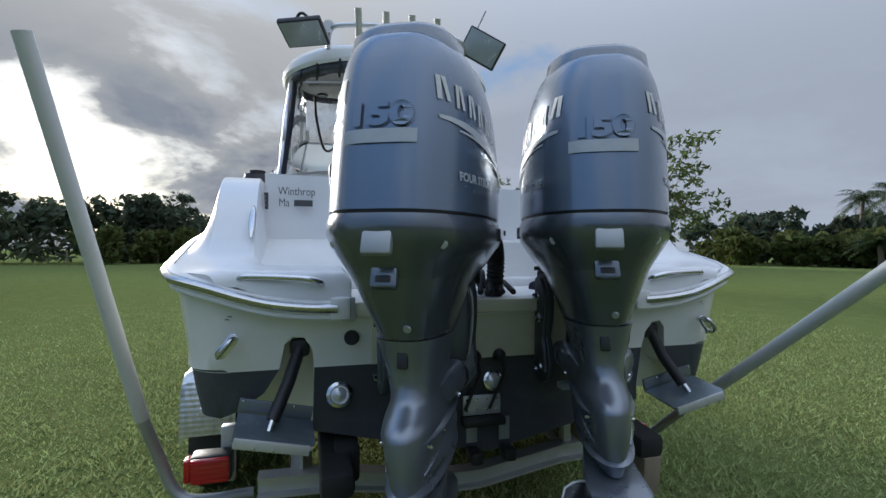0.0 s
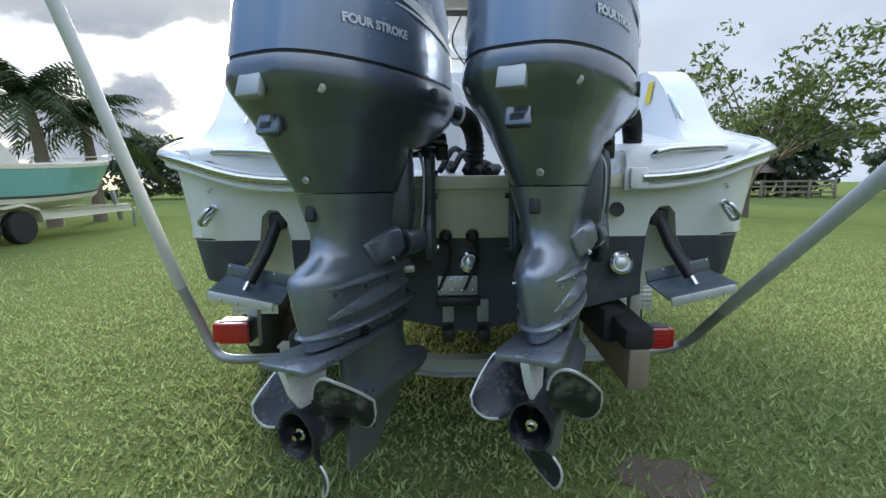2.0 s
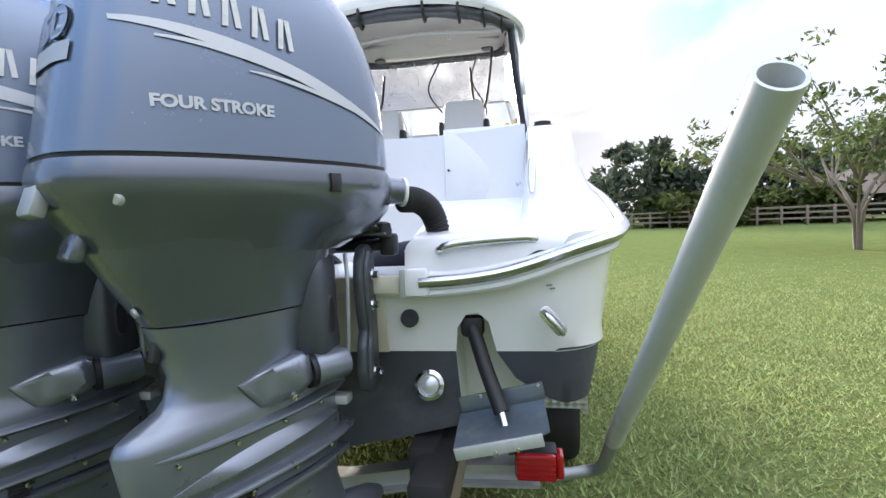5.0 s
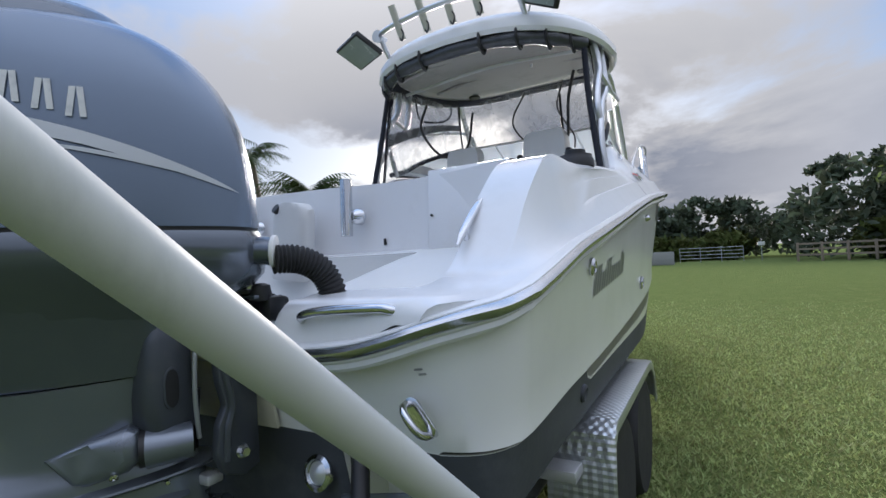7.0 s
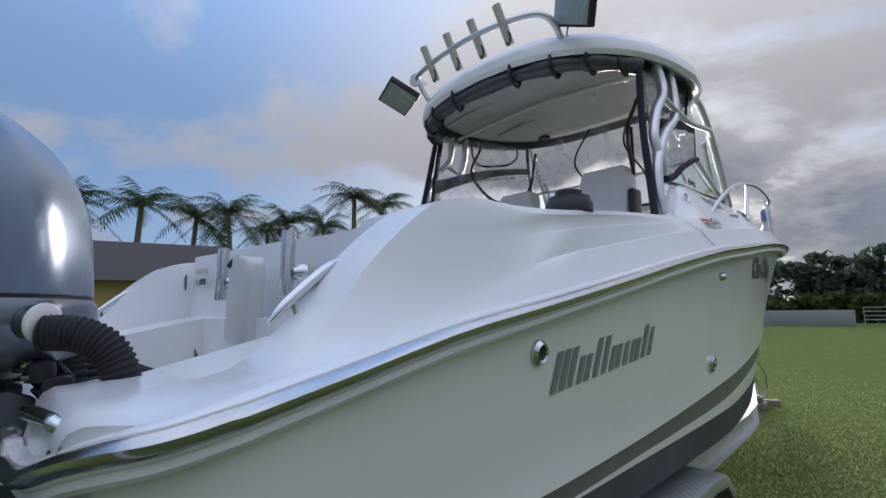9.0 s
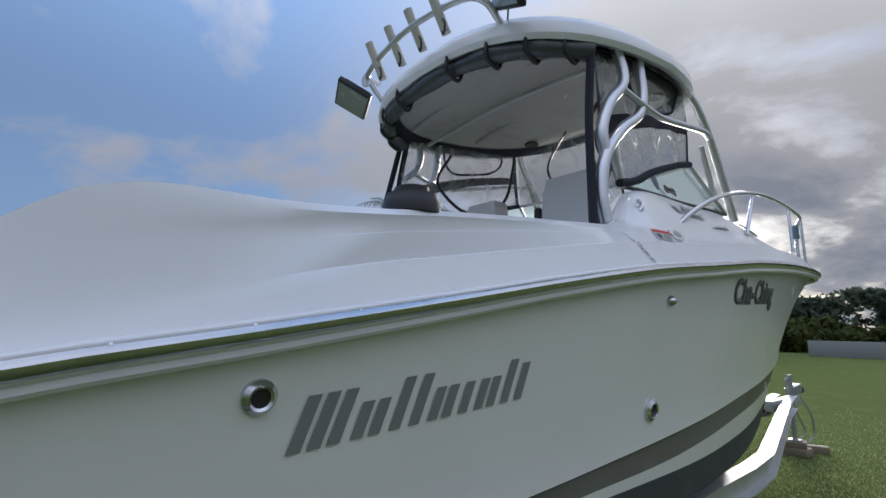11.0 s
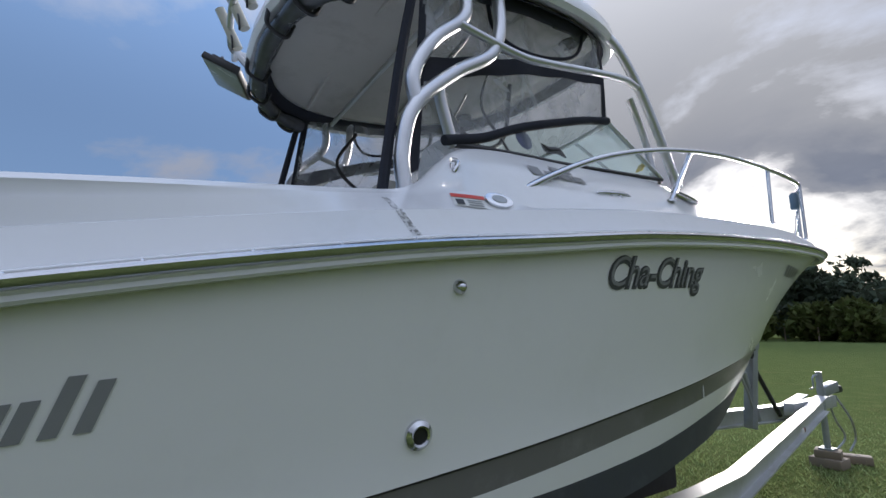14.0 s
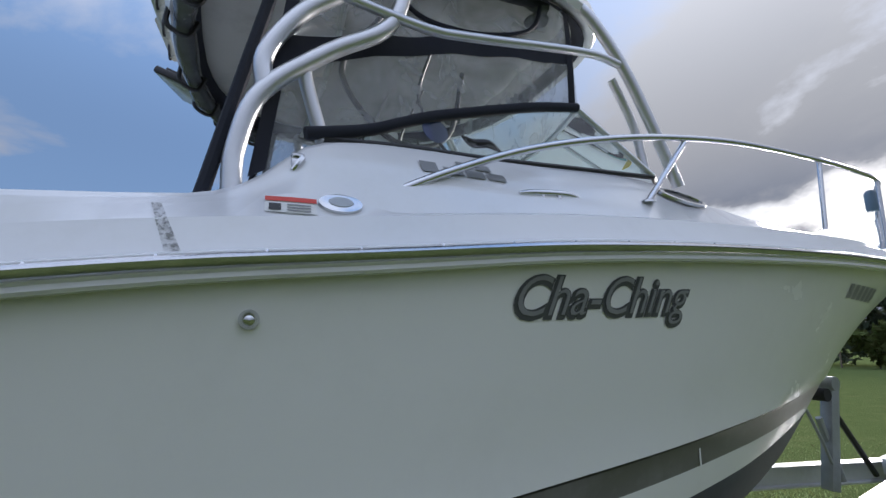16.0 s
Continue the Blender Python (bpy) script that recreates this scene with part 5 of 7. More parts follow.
COWL_W = curve_of([1.575, 1.70, 1.85, 1.95, 2.02, 2.06, 2.09, 2.105], [0.262, 0.262, 0.252, 0.238, 0.216, 0.192, 0.15, 0.09])
COWL_B = curve_of([1.575, 1.8, 1.95, 2.02, 2.06, 2.09, 2.105], [-0.615, -0.572, -0.540, -0.522, -0.50, -0.46, -0.40])
COWL_F = curve_of([1.575, 1.7, 1.8, 1.9, 2.0, 2.05, 2.09, 2.105], [0.20, 0.19, 0.175, 0.14, 0.07, 0.0, -0.10, -0.22])


def tapered(z, w, yb, yf, e=3.4, n=48, taper=0.30):
    """A section that is widest amidships and narrows towards its back."""
    pts = []
    mid = yb + 0.61 * (yf - yb)
    for k in range(n):
        a = 2 * math.pi * k / n
        c, s = math.cos(a), math.sin(a)
        x = math.copysign(abs(c) ** (2 / e), c) * w
        t = abs(s) ** (2 / e)
        if s < 0:
            x *= 1 - taper * t ** 1.6
        pts.append(Vector((x, mid + (t * (yf - mid) if s > 0 else -t * (mid - yb)), z)))
    return pts


def half_width(y, w, yb, yf, e=3.4, taper=0.30):
    mid = yb + 0.61 * (yf - yb)
    t = min(0.995, (y - mid) / (yf - mid) if y > mid else (mid - y) / (mid - yb))
    return w * (1 - t ** e) ** (1 / e) * (1 if y > mid else 1 - taper * t ** 1.6)


def cowl_side(y, z, sgn=1, lift=0.004):
    """A point on the cowl's side."""
    return Vector((sgn * (half_width(y, COWL_W(z), COWL_B(z), COWL_F(z)) + lift), y, z))


def cowl_back(x, z, lift=0.004):
    yb, yf, w = COWL_B(z), COWL_F(z), COWL_W(z)
    lo, hi = yb, yb + 0.6 * (yf - yb)
    for _ in range(24):
        m = (lo + hi) / 2
        lo, hi = (lo, m) if half_width(m, w, yb, yf) > abs(x) else (m, hi)
    return Vector((x, lo - lift, z))


def build_outboard():
    mo = thing("outboard_motor", "blue grey four stroke outboard engine turned to port on the transom", "outboard motor", group="twin outboard motors")
    zs = list(np.r_[np.linspace(1.578, 1.95, 8), 1.99, 2.02, 2.045, 2.065, 2.08, 2.092, 2.10, 2.105])
    cowl = part("cowl", loft([tapered(z, COWL_W(z), COWL_B(z), COWL_F(z)) for z in zs]), COWL, mo, "blue grey painted engine cowl")
    part("cowl_seal", loft([tapered(z, w, b, f) for z, w, b, f in ((1.566, 0.257, -0.61, 0.195), (1.579, 0.257, -0.61, 0.195))]), BLACK, mo)
    # raised cap with the air intake on top of the back
    part("top_cap", loft([oval(z, w, b, f, 2.8, 32) for z, w, b, f in ((2.05, 0.175, -0.475, -0.05), (2.10, 0.165, -0.465, -0.09), (2.125, 0.14, -0.44, -0.13), (2.135, 0.09, -0.40, -0.18))]), COWLD, cowl, "dark grey intake cap")
    # lower cowl
    part("lower_cowl", loft([tapered(z, w, b, f) for z, w, b, f in ((1.568, 0.261, -0.615, 0.20), (1.55, 0.267, -0.622, 0.21), (1.515, 0.270, -0.625, 0.215), (1.49, 0.262, -0.612, 0.215), (1.455, 0.240, -0.59, 0.21), (1.42, 0.215, -0.565, 0.18), (1.39, 0.19, -0.545, 0.12), (1.36, 0.168, -0.53, 0.05))]), COWLD, mo, "dark grey lower engine cowl")
    # apron
    part("apron", loft([tapered(z, w, b, f, 3.0, 40, 0.26) for z, w, b, f in ((1.43, 0.206, -0.565, 0.03), (1.38, 0.178, -0.545, 0.02), (1.32, 0.155, -0.515, 0.01), (1.26, 0.132, -0.48, 0.0), (1.218, 0.118, -0.455, -0.01))]), COWLD, mo)
    # leg: upper casing flowing back into the anti-splash flanks
    leg = part("leg", loft([oval(z, w, b, f, 2.3, 40) for z, w, b, f in ((1.214, 0.117, -0.455, -0.01), (1.15, 0.102, -0.43, -0.02), (1.09, 0.088, -0.415, -0.03), (1.04, 0.078, -0.43, -0.03), (1.02, 0.076, -0.45, -0.02), (0.995, 0.082, -0.50, 0.0), (0.975, 0.085, -0.535, 0.02), (0.955, 0.086, -0.55, 0.03), (0.86, 0.080, -0.56, 0.02), (0.80, 0.066, -0.565, 0.0), (0.765, 0.05, -0.565, -0.02))]), LEG, mo)
    for z, w, yb, yf in ((0.945, 0.104, -0.535, 0.075), (0.808, 0.094, -0.58, 0.065)):
        part("splash_ridge", loft([oval(z - 0.012, w * 0.86, yb + 0.02, yf - 0.02, 2.2, 36, 0.03), oval(z - 0.002, w, yb, yf, 2.2, 36, 0.03), oval(z + 0.003, w * 0.99, yb, yf, 2.2, 36, 0.03), oval(z + 0.016, w * 0.80, yb + 0.03, yf - 0.03, 2.2, 36, 0.03)]), LEG, leg)

    def flank(y, w=0.083, yb=-0.558, yf=0.024):
        t = min(0.98, abs((y - (yb + yf) / 2) / ((yf - yb) / 2)))
        return w * (1 - t ** 2.3) ** (1 / 2.3)
    for sgn in (1, -1):
        # pressed flute: a pointed facet that widens forward
        rings = []
        for t in np.linspace(0, 1, 12):
            y = -0.50 + 0.47 * t
            x, h, z = flank(y), 0.052 * math.sin(math.pi * (0.04 + 0.90 * t)) ** 0.8, 0.842 + 0.040 * t
            rings.append([Vector((sgn * (x - 0.012), y, z + h)), Vector((sgn * (x + 0.002), y, z + h * 0.8)), Vector((sgn * (x + 0.016 * min(1, 3 * t)), y, z + 0.006)), Vector((sgn * (x + 0.014 * min(1, 3 * t)), y, z)), Vector((sgn * (x - 0.012), y, z - 0.010))])
        part("flank_flute", loft(rings), LEG, leg)
        for z0, dx in ((0.925, 0.004), (0.786, -0.014)):
            for k in range(4):
                y = -0.46 + 0.13 * k
                part("leg_bolt", lathe([(0, 0.007), (0.006, 0.005), (0.007, -0.01)], 8, m=aim((sgn * (flank(y) + dx), y, z0 + 0.03 * (y + 0.25)), (sgn, 0, -0.2))), STEEL, leg)
        for k in range(4):
            part("water_slot", box((0.006, 0.055 - 0.006 * k, 0.006), (sgn * 0.058, -0.34 - 0.006 * k, 0.783 - 0.011 * k), 0.001), BLACK, leg)
        # pointed cover of the lower mount, with its round sleeve
        shape = [(-0.300, 0.012), (-0.22, 0.040), (-0.135, 0.062), (-0.115, 0.050), (-0.105, -0.018), (-0.14, -0.046), (-0.225, -0.062), (-0.25, -0.054)]

        def cover_ring(shrink, lift):
            return [Vector((sgn * (0.070 + (0.012 + 0.048 * (y + 0.30) / 0.2) * lift), -0.20 + (y + 0.20) * shrink, 1.035 + z * shrink + 0.004 * lift)) for y, z in shape]
        sh = part("shift_housing", loft([cover_ring(1.0, -0.7), cover_ring(1.0, 0.55), cover_ring(0.97, 0.85), cover_ring(0.86, 1.05), cover_ring(0.55, 1.18)]), LEG, mo, "smooth pointed mount cover")
        for y, z in ((-0.15, 0.035), (-0.17, -0.045)):
            part("cover_screw", lathe([(0.010, 0), (0.010, 0.006), (0.004, 0.009), (0, 0.006)], 10, m=aim((sgn * 0.112, y, 1.035 + z), (sgn, 0, z * 8))), STEEL, sh)
        part("pivot_gasket", tube([(sgn * 0.098, -0.116, 1.038), (sgn * 0.10, -0.094, 1.038)], 0.046, 18, 0), BLACK, mo)
        part("pivot_boss", tube([(sgn * 0.10, -0.098, 1.038), (sgn * 0.108, -0.06, 1.038), (sgn * 0.112, 0.0, 1.038)], 0.049, 20, 0, radii=lambda t: 0.051 - 0.007 * t), LEG, mo)
    # ventilation plate, gearcase, skeg
    part("ventilation_plate", plate_of([(-0.085, -0.67), (0.085, -0.67), (0.095, -0.62), (0.08, -0.40), (0.055, -0.1), (0.02, 0.02), (-0.02, 0.02), (-0.055, -0.1), (-0.08, -0.40), (-0.095, -0.62)], 0.014, Matrix.Translation((0, 0, 0.745)), 0.004), LEG, mo)
    part("trim_fin", loft([[Vector((w, -0.60 - d, z)), Vector((-w, -0.60 - d, z)), Vector((-w, -0.50, z)), Vector((w, -0.50, z))] for z, w, d in ((0.748, 0.012, 0.07), (0.69, 0.010, 0.045), (0.645, 0.005, 0.01))]), DECALW, mo, "pale sacrificial trim fin")
    part("strut", loft([oval(z, w, b, f, 2.0, 28) for z, w, b, f in ((0.76, 0.045, -0.44, -0.02), (0.70, 0.034, -0.42, -0.02), (0.64, 0.036, -0.42, 0.0), (0.60, 0.04, -0.40, 0.02))]), LEG, mo)
    gc = [(0.001, 0.16), (0.02, 0.145), (0.04, 0.10), (0.054, 0.02), (0.058, -0.10), (0.057, -0.28), (0.055, -0.42), (0.05, -0.435)]
    part("gearcase", lathe([(r, z) for r, z in gc], 26, m=aim((0, 0, 0.585), (0, 1, 0))), LEG, mo)
    part("skeg", loft([[Vector((w, yb, z)), Vector((w, yf, z)), Vector((-w, yf, z)), Vector((-w, yb, z))] for z, w, yb, yf in ((0.56, 0.014, -0.40, -0.02), (0.46, 0.009, -0.41, -0.14), (0.36, 0.005, -0.42, -0.27))]), LEG, mo)
    # propeller
    hub = part("propeller", lathe([(0.052, -0.44), (0.060, -0.46), (0.063, -0.60), (0.067, -0.64), (0.060, -0.64), (0.056, -0.60), (0.05, -0.50), (0.018, -0.50), (0.018, -0.60), (0.006, -0.615), (0, -0.615)][::-1], 28, m=aim((0, 0, 0.585), (0, 1, 0))), PROP, mo, "black three bladed propeller with worn edges")
    for k in range(3):
        a0 = radians(140 + 120 * k)
        def blade(u, v, side=0.0):
            r = 0.055 + 0.138 * v
            half = 0.66 * math.sin(math.pi * (0.22 + 0.72 * v)) ** 0.6
            a = a0 + (u - 0.5) * 2 * half + 0.25 * v
            y = -0.53 - (u - 0.5) * 0.16 * (1 - 0.25 * v) - 0.03 * v + side
            return (r * math.cos(a), y, 0.585 + r * math.sin(a))
        f, fs = quad_sheet(12, 8, blade)
        g, _ = quad_sheet(12, 8, lambda u, v: blade(u, v, 0.006))
        n = len(f)
        edge = [i * 9 for i in range(13)] + [12 * 9 + j for j in range(1, 9)] + [i * 9 + 8 for i in range(11, -1, -1)] + [j for j in range(7, 0, -1)]
        faces = fs + [tuple(reversed([i + n for i in q])) for q in fs] + [(edge[i], edge[(i + 1) % len(edge)], edge[(i + 1) % len(edge)] + n, edge[i] + n) for i in range(len(edge))]
        bl = part("blade", (f + g, faces), PROP, hub)
        rim = [(0, v) for v in np.linspace(0.35, 0.93, 6)] + [(u, 1.0) for u in np.linspace(0.03, 0.97, 12)] + [(1, v) for v in np.linspace(0.93, 0.35, 6)]
        part("worn_edge", tube([Vector(blade(u, v, 0.003)) for u, v in rim], 0.0042, 6, 0), ALUFLAT, bl, "bare metal worn blade edge")
    part("prop_nut", lathe([(0.018, 0), (0.018, 0.02), (0.010, 0.022), (0.008, 0.045), (0, 0.047)], 8, m=aim((0, -0.60, 0.585), (0, -1, 0))), STEEL, hub)
    # back of the lower cowl: latch plate, flush port, bolts, seam
    part("cowl_latch", box((0.08, 0.03, 0.065), (0, -0.618, 1.492), 0.008, rot=Matrix.Rotation(radians(-18), 4, "X")), GALV, mo, "silver cowl latch")
    fp = part("flush_port", box((0.075, 0.03, 0.085), (0, -0.560, 1.412), 0.01, rot=Matrix.Rotation(radians(-22), 4, "X")), COWLD, mo)
    part("port_mouth", box((0.045, 0.014, 0.022), (0, -0.576, 1.398), 0.005, rot=Matrix.Rotation(radians(-22), 4, "X")), BLACK, fp)
    for x in (0.146, -0.146):
        part("cowl_bolt", lathe([(0.016, 0), (0.016, 0.008), (0.010, 0.014), (0, 0.015)], 14, m=aim((x, -0.528, 1.493), (x * 4, -1, -0.35))), SILVER, mo)
    part("leg_screw", lathe([(0.012, 0), (0.010, 0.006), (0, 0.007)], 12, m=aim((0.03, -0.478, 1.255), (0, -1, -0.4))), GALV, mo)
    part("exhaust_slot", box((0.032, 0.02, 0.065), (0, -0.435, 1.165), 0.006, rot=Matrix.Rotation(radians(-14), 4, "X")), BLACK, mo)
    for sgn in (1, -1):
        part("cowl_badge", box((0.014, 0.032, 0.045), (sgn * 0.268, -0.105, 1.525), 0.002), BLACK, mo)
    # decals
    flat = letters("150", 0.086, bold=0.004, width=1.4)
    wid = max(u for u, v in flat[0])
    part("rating_shadow", laid(flat, lambda u, v: cowl_back(u - wid / 2 - 0.008, 1.797 + v, 0.003)), COWLD, cowl, smooth=False)
    part("rating_number", laid(flat, lambda u, v: cowl_back(u - wid / 2 - 0.012, 1.80 + v, 0.006)), COWL, cowl, "raised engine rating number", smooth=False)
    part("rating_plate", quad_sheet(12, 3, lambda u, v: tuple(cowl_back(-0.11 + 0.20 * u, 1.750 + 0.038 * v))), GALV, cowl, "worn silver sticker residue")
    for sgn in (1, -1):
        flat = letters("FOUR STROKE", 0.033, bold=0.0014, width=1.22)
        wid = max(u for u, v in flat[0])
        part("four_stroke_text", laid(flat, lambda u, v: cowl_side(-0.48 + 0.86 * (u if sgn > 0 else wid - u), 1.664 + v, sgn, 0.004)), SILVER, cowl, "silver engine lettering", smooth=False)
        # swoosh stripes
        def swoosh(u, v, y0, y1, z0, z1, thin):
            y = y0 + (y1 - y0) * u
            z = z0 + (z1 - z0) * u ** 1.5
            w = thin * math.sin(math.pi * min(1, 0.06 + 0.94 * u)) ** 0.7
            return tuple(cowl_side(y, z + w * (v - 0.5), sgn, 0.004))
        part("stripe", quad_sheet(24, 2, lambda u, v: swoosh(u, v, -0.52, 0.12, 1.83, 1.665, 0.030)), SILVER, cowl, "silver side stripe")
        part("stripe", quad_sheet(20, 2, lambda u, v: swoosh(u, v, -0.46, 0.02, 1.802, 1.705, 0.014)), SILVER, cowl, "silver side stripe")
        part("stripe", quad_sheet(16, 2, lambda u, v: swoosh(u, v, -0.30, 0.02, 1.755, 1.698, 0.010)), SILVER, cowl, "silver side stripe")
        # maker's mark as plain tapered bars
        for k in range(6):
            yy = -0.515 + 0.057 * k
            for j in (0, 1):
                part("maker_mark", quad_sheet(2, 4, lambda u, v: tuple(cowl_side(yy + 0.026 * j + 0.012 * u + (0.008 if j == 0 else -0.005) * v, 1.878 - 0.012 * k + 0.068 * v, sgn, 0.004))), DECALW, cowl, "worn pale bar of a maker's mark")
    # rigging hose spigot
    part("hose_spigot", tube([(0.15, 0.10, 1.50), (0.19, 0.17, 1.515), (0.215, 0.205, 1.512)], 0.039, 16), COWLD, mo)
    part("hose_clamp", lathe([(0.041, -0.006), (0.044, -0.004), (0.044, 0.004), (0.041, 0.006)], 20, m=aim((0.215, 0.205, 1.512), (0.45, 0.85, -0.06))), STICKW, mo, "white hose clamp band")
    return mo


def place_engines():
    mo = build_outboard()
    # trimmed out a little: the leg swings aside below the cowl, the gearcase hangs lower and forward
    done = set()
    for ob in mo.children_recursive:
        if ob.data is None or ob.data.name in done:
            continue
        done.add(ob.data.name)
        for v in ob.data.vertices:
            x, y, z = v.co
            x += 0.058 * max(0, 1.45 - z)
            y += 0.055 * min(1, max(0, (0.98 - z) / 0.22))
            v.co = (x, y, z - 0.052 * min(1, max(0, (0.79 - z) / 0.18)))
    mo.matrix_basis = pose(0.333, -0.10, 0.022, 0, 0, -26)
    copy_thing(mo, pose(-0.332, -0.10, 0.006, 0, 0, -26))
    for x in (0.333, -0.332):
        br = thing("engine_bracket", "dark grey engine clamp bracket bolted to the transom", "engine bracket", group="engine brackets")
        br.location = (x, 0, 0)
        part("swivel", loft([oval(z, w, yb, yf, 5.5, 40) for z, w, yb, yf in ((1.082, 0.09, -0.235, -0.125), (1.09, 0.108, -0.25, -0.115), (1.12, 0.114, -0.26, -0.12), (1.18, 0.116, -0.265, -0.135), (1.32, 0.116, -0.26, -0.135), (1.355, 0.110, -0.25, -0.13), (1.372, 0.095, -0.23, -0.14))]), BRACKET, br, "dark grey cast swivel bracket")
        part("swivel_tube", loft([oval(z, w, -0.20, -0.09, 2.4, 24) for z, w in ((0.95, 0.05), (0.97, 0.06), (1.09, 0.062), (1.10, 0.055))]), BLACK, br)
        part("swivel_head", box((0.17, 0.15, 0.05), (0, -0.12, 1.378), 0.02), BLACK, br)
        for s in (1, -1):
            out = [(0.0, 1.36), (-0.05, 1.384), (-0.09, 1.374), (-0.115, 1.34), (-0.124, 1.28), (-0.118, 1.20), (-0.100, 1.13), (-0.122, 1.085), (-0.132, 1.01), (-0.11, 0.955), (-0.05, 0.93), (0.0, 0.945)]
            m = Matrix.Translation((s * 0.165 + 0.015, 0, 0)) @ Matrix(((0, 0, -1, 0), (1, 0, 0, 0), (0, 1, 0, 0), (0, 0, 0, 1)))
            cl = part("clamp_plate", plate_of(out, 0.030, m, 0.007), BRACKET, br)
            rib = [Vector((s * 0.183, y, z)) for y, z in ((-0.07, 1.36), (-0.098, 1.31), (-0.10, 1.22), (-0.085, 1.13), (-0.10, 1.07), (-0.105, 0.99))]
            part("clamp_rib", tube(rib, 0.010, 8), BRACKET, cl)
            for y, z in ((-0.05, 1.20), (-0.06, 1.0), (-0.04, 1.29)):
                part("bolt_washer", tube([(s * 0.178, y, z), (s * 0.184, y, z)], 0.019, 14, 0), STEEL, cl)
                part("mount_bolt", tube([(s * 0.18, y, z), (s * 0.203, y - 0.002, z)], 0.012, 6, 0), STEEL, br)
            slot = [(0.017 * math.cos(t), 0.034 * math.sin(t) + (0.014 if math.sin(t) > 0 else -0.014)) for t in np.linspace(0, 2 * math.pi, 21)[:-1]]
            mm = Matrix.Translation((s * 0.115 + 0.003, -0.205, 1.20)) @ Matrix(((0, 0, -1, 0), (1, 0, 0, 0), (0, 1, 0, 0), (0, 0, 0, 1)))
            part("slot_rim", plate_of([(y * 1.3, z * 1.12) for y, z in slot], 0.004, mm, 0.001), BRACKET, cl)
            part("slot", plate_of(slot, 0.007, mm @ Matrix.Translation((0, 0, -0.0015)), 0), BLACK, cl)
        # flat steering links over the bracket
        part("link_plate", box((0.30, 0.035, 0.012), (0.06, -0.055, 1.428), 0.004, rot=Matrix.Rotation(radians(12), 4, "Z")), BLACK, br)
        part("link_plate", box((0.22, 0.030, 0.012), (0.12, -0.01, 1.412), 0.004, rot=Matrix.Rotation(radians(-6), 4, "Z")), COWLD, br)
        part("link_nut", lathe([(0.016, 0), (0.016, 0.012), (0.008, 0.014), (0.008, 0.024), (0, 0.025)], 6, m=aim((0.19, -0.02, 1.432), (0, 0, 1))), STEEL, br)
        part("link_boss", lathe([(0.028, -0.02), (0.030, 0.0), (0.026, 0.022), (0.012, 0.028), (0, 0.028)], 16, m=aim((0.21, 0.0, 1.42), (0, 0, 1))), BLACK, br)
        part("cable", tube([(-0.10, -0.20, 1.41), (-0.02, -0.14, 1.455), (0.08, -0.08, 1.462), (0.20, 0.0, 1.44)], 0.007, 8), BLACK, br)
        part("trim_line", tube([(0.135, -0.13, 1.36), (0.15, -0.16, 1.30), (0.148, -0.165, 1.18), (0.135, -0.15, 1.06)], 0.006, 8), GALV, br)
        part("trim_cylinder", tube([(0, -0.12, 0.93), (0, -0.10, 1.16)], 0.04, 14, 0), BLACK, br)
        part("anode", box((0.22, 0.05, 0.03), (0, -0.09, 0.925), 0.008), ALUFLAT, br)
        # steering arm and link
        part("steering_arm", tube([(0.0, -0.12, 1.40), (0.06, 0.02, 1.405), (0.20, 0.05, 1.40)], 0.016, 8), BLACK, br)
        part("steering_cylinder", tube([(-0.14, 0.03, 1.375), (0.20, 0.03, 1.375)], 0.022, 12, 0), BLACK, br)
        part("cylinder_bracket", box((0.05, 0.06, 0.07), (0.22, 0.03, 1.375), 0.01), BLACK, br)
        for k in range(4):
            part("hose", tube([(-0.16 + 0.02 * k, 0.04, 1.40 + 0.01 * k), (0.0, -0.03 - 0.01 * k, 1.42 + 0.008 * k), (0.12, 0.02, 1.425 + 0.005 * k), (0.20, 0.06, 1.40)], 0.009, 8), BLACK, br)
        # corrugated rigging hose down into the well
        def ribs(t):
            return 0.038 + 0.003 * math.sin(2 * math.pi * 26 * t)
        px, py = 0.215, 0.205
        c, sn = math.cos(radians(-26)), math.sin(radians(-26))
        start = Vector((px * c - py * sn, -0.10 + px * sn + py * c, 1.512))
        hose = thing("rigging_hose", "black corrugated rigging hose from engine to motor well", "hose", group="rigging hoses")
        hose.location = (x, 0, 0)
        part("corrugated_tube", tube([start, start + Vector((0.035, 0.06, -0.005)), start + Vector((0.066, 0.115, -0.045)), start + Vector((0.078, 0.14, -0.13)), start + Vector((0.060, 0.14, -0.30))], 0.045, 16, 40, radii=ribs), RUBBER, hose)
    # loose hoses and cables in the well
    rng = random.Random(3)
    for k in range(5):
        ob = part("well_hose", tube([(-0.12 + 0.05 * k, 0.05, 1.30), (-0.05 + 0.04 * k, 0.20, 1.40 - 0.02 * k), (0.05 + 0.03 * k, 0.42, 1.32), (0.15, 0.62, 1.26)], 0.013, 8), RUBBER)
        tagged(ob, "black rubber hose lying in the motor well", "hose", "well hoses")
    ob = part("rolled_cover", tube([(0.35, 0.40, 1.27), (0.48, 0.42, 1.30), (0.60, 0.45, 1.32), (0.68, 0.46, 1.42)], 0.06, 12, radii=lambda t: 0.045 + 0.02 * math.sin(math.pi * t)), CANVAS)
    tagged(ob, "bundled black canvas cover on the platform", "canvas cover")
    sh = thing("shutoff_fitting", "black plastic pump fitting in the motor well", "fitting")
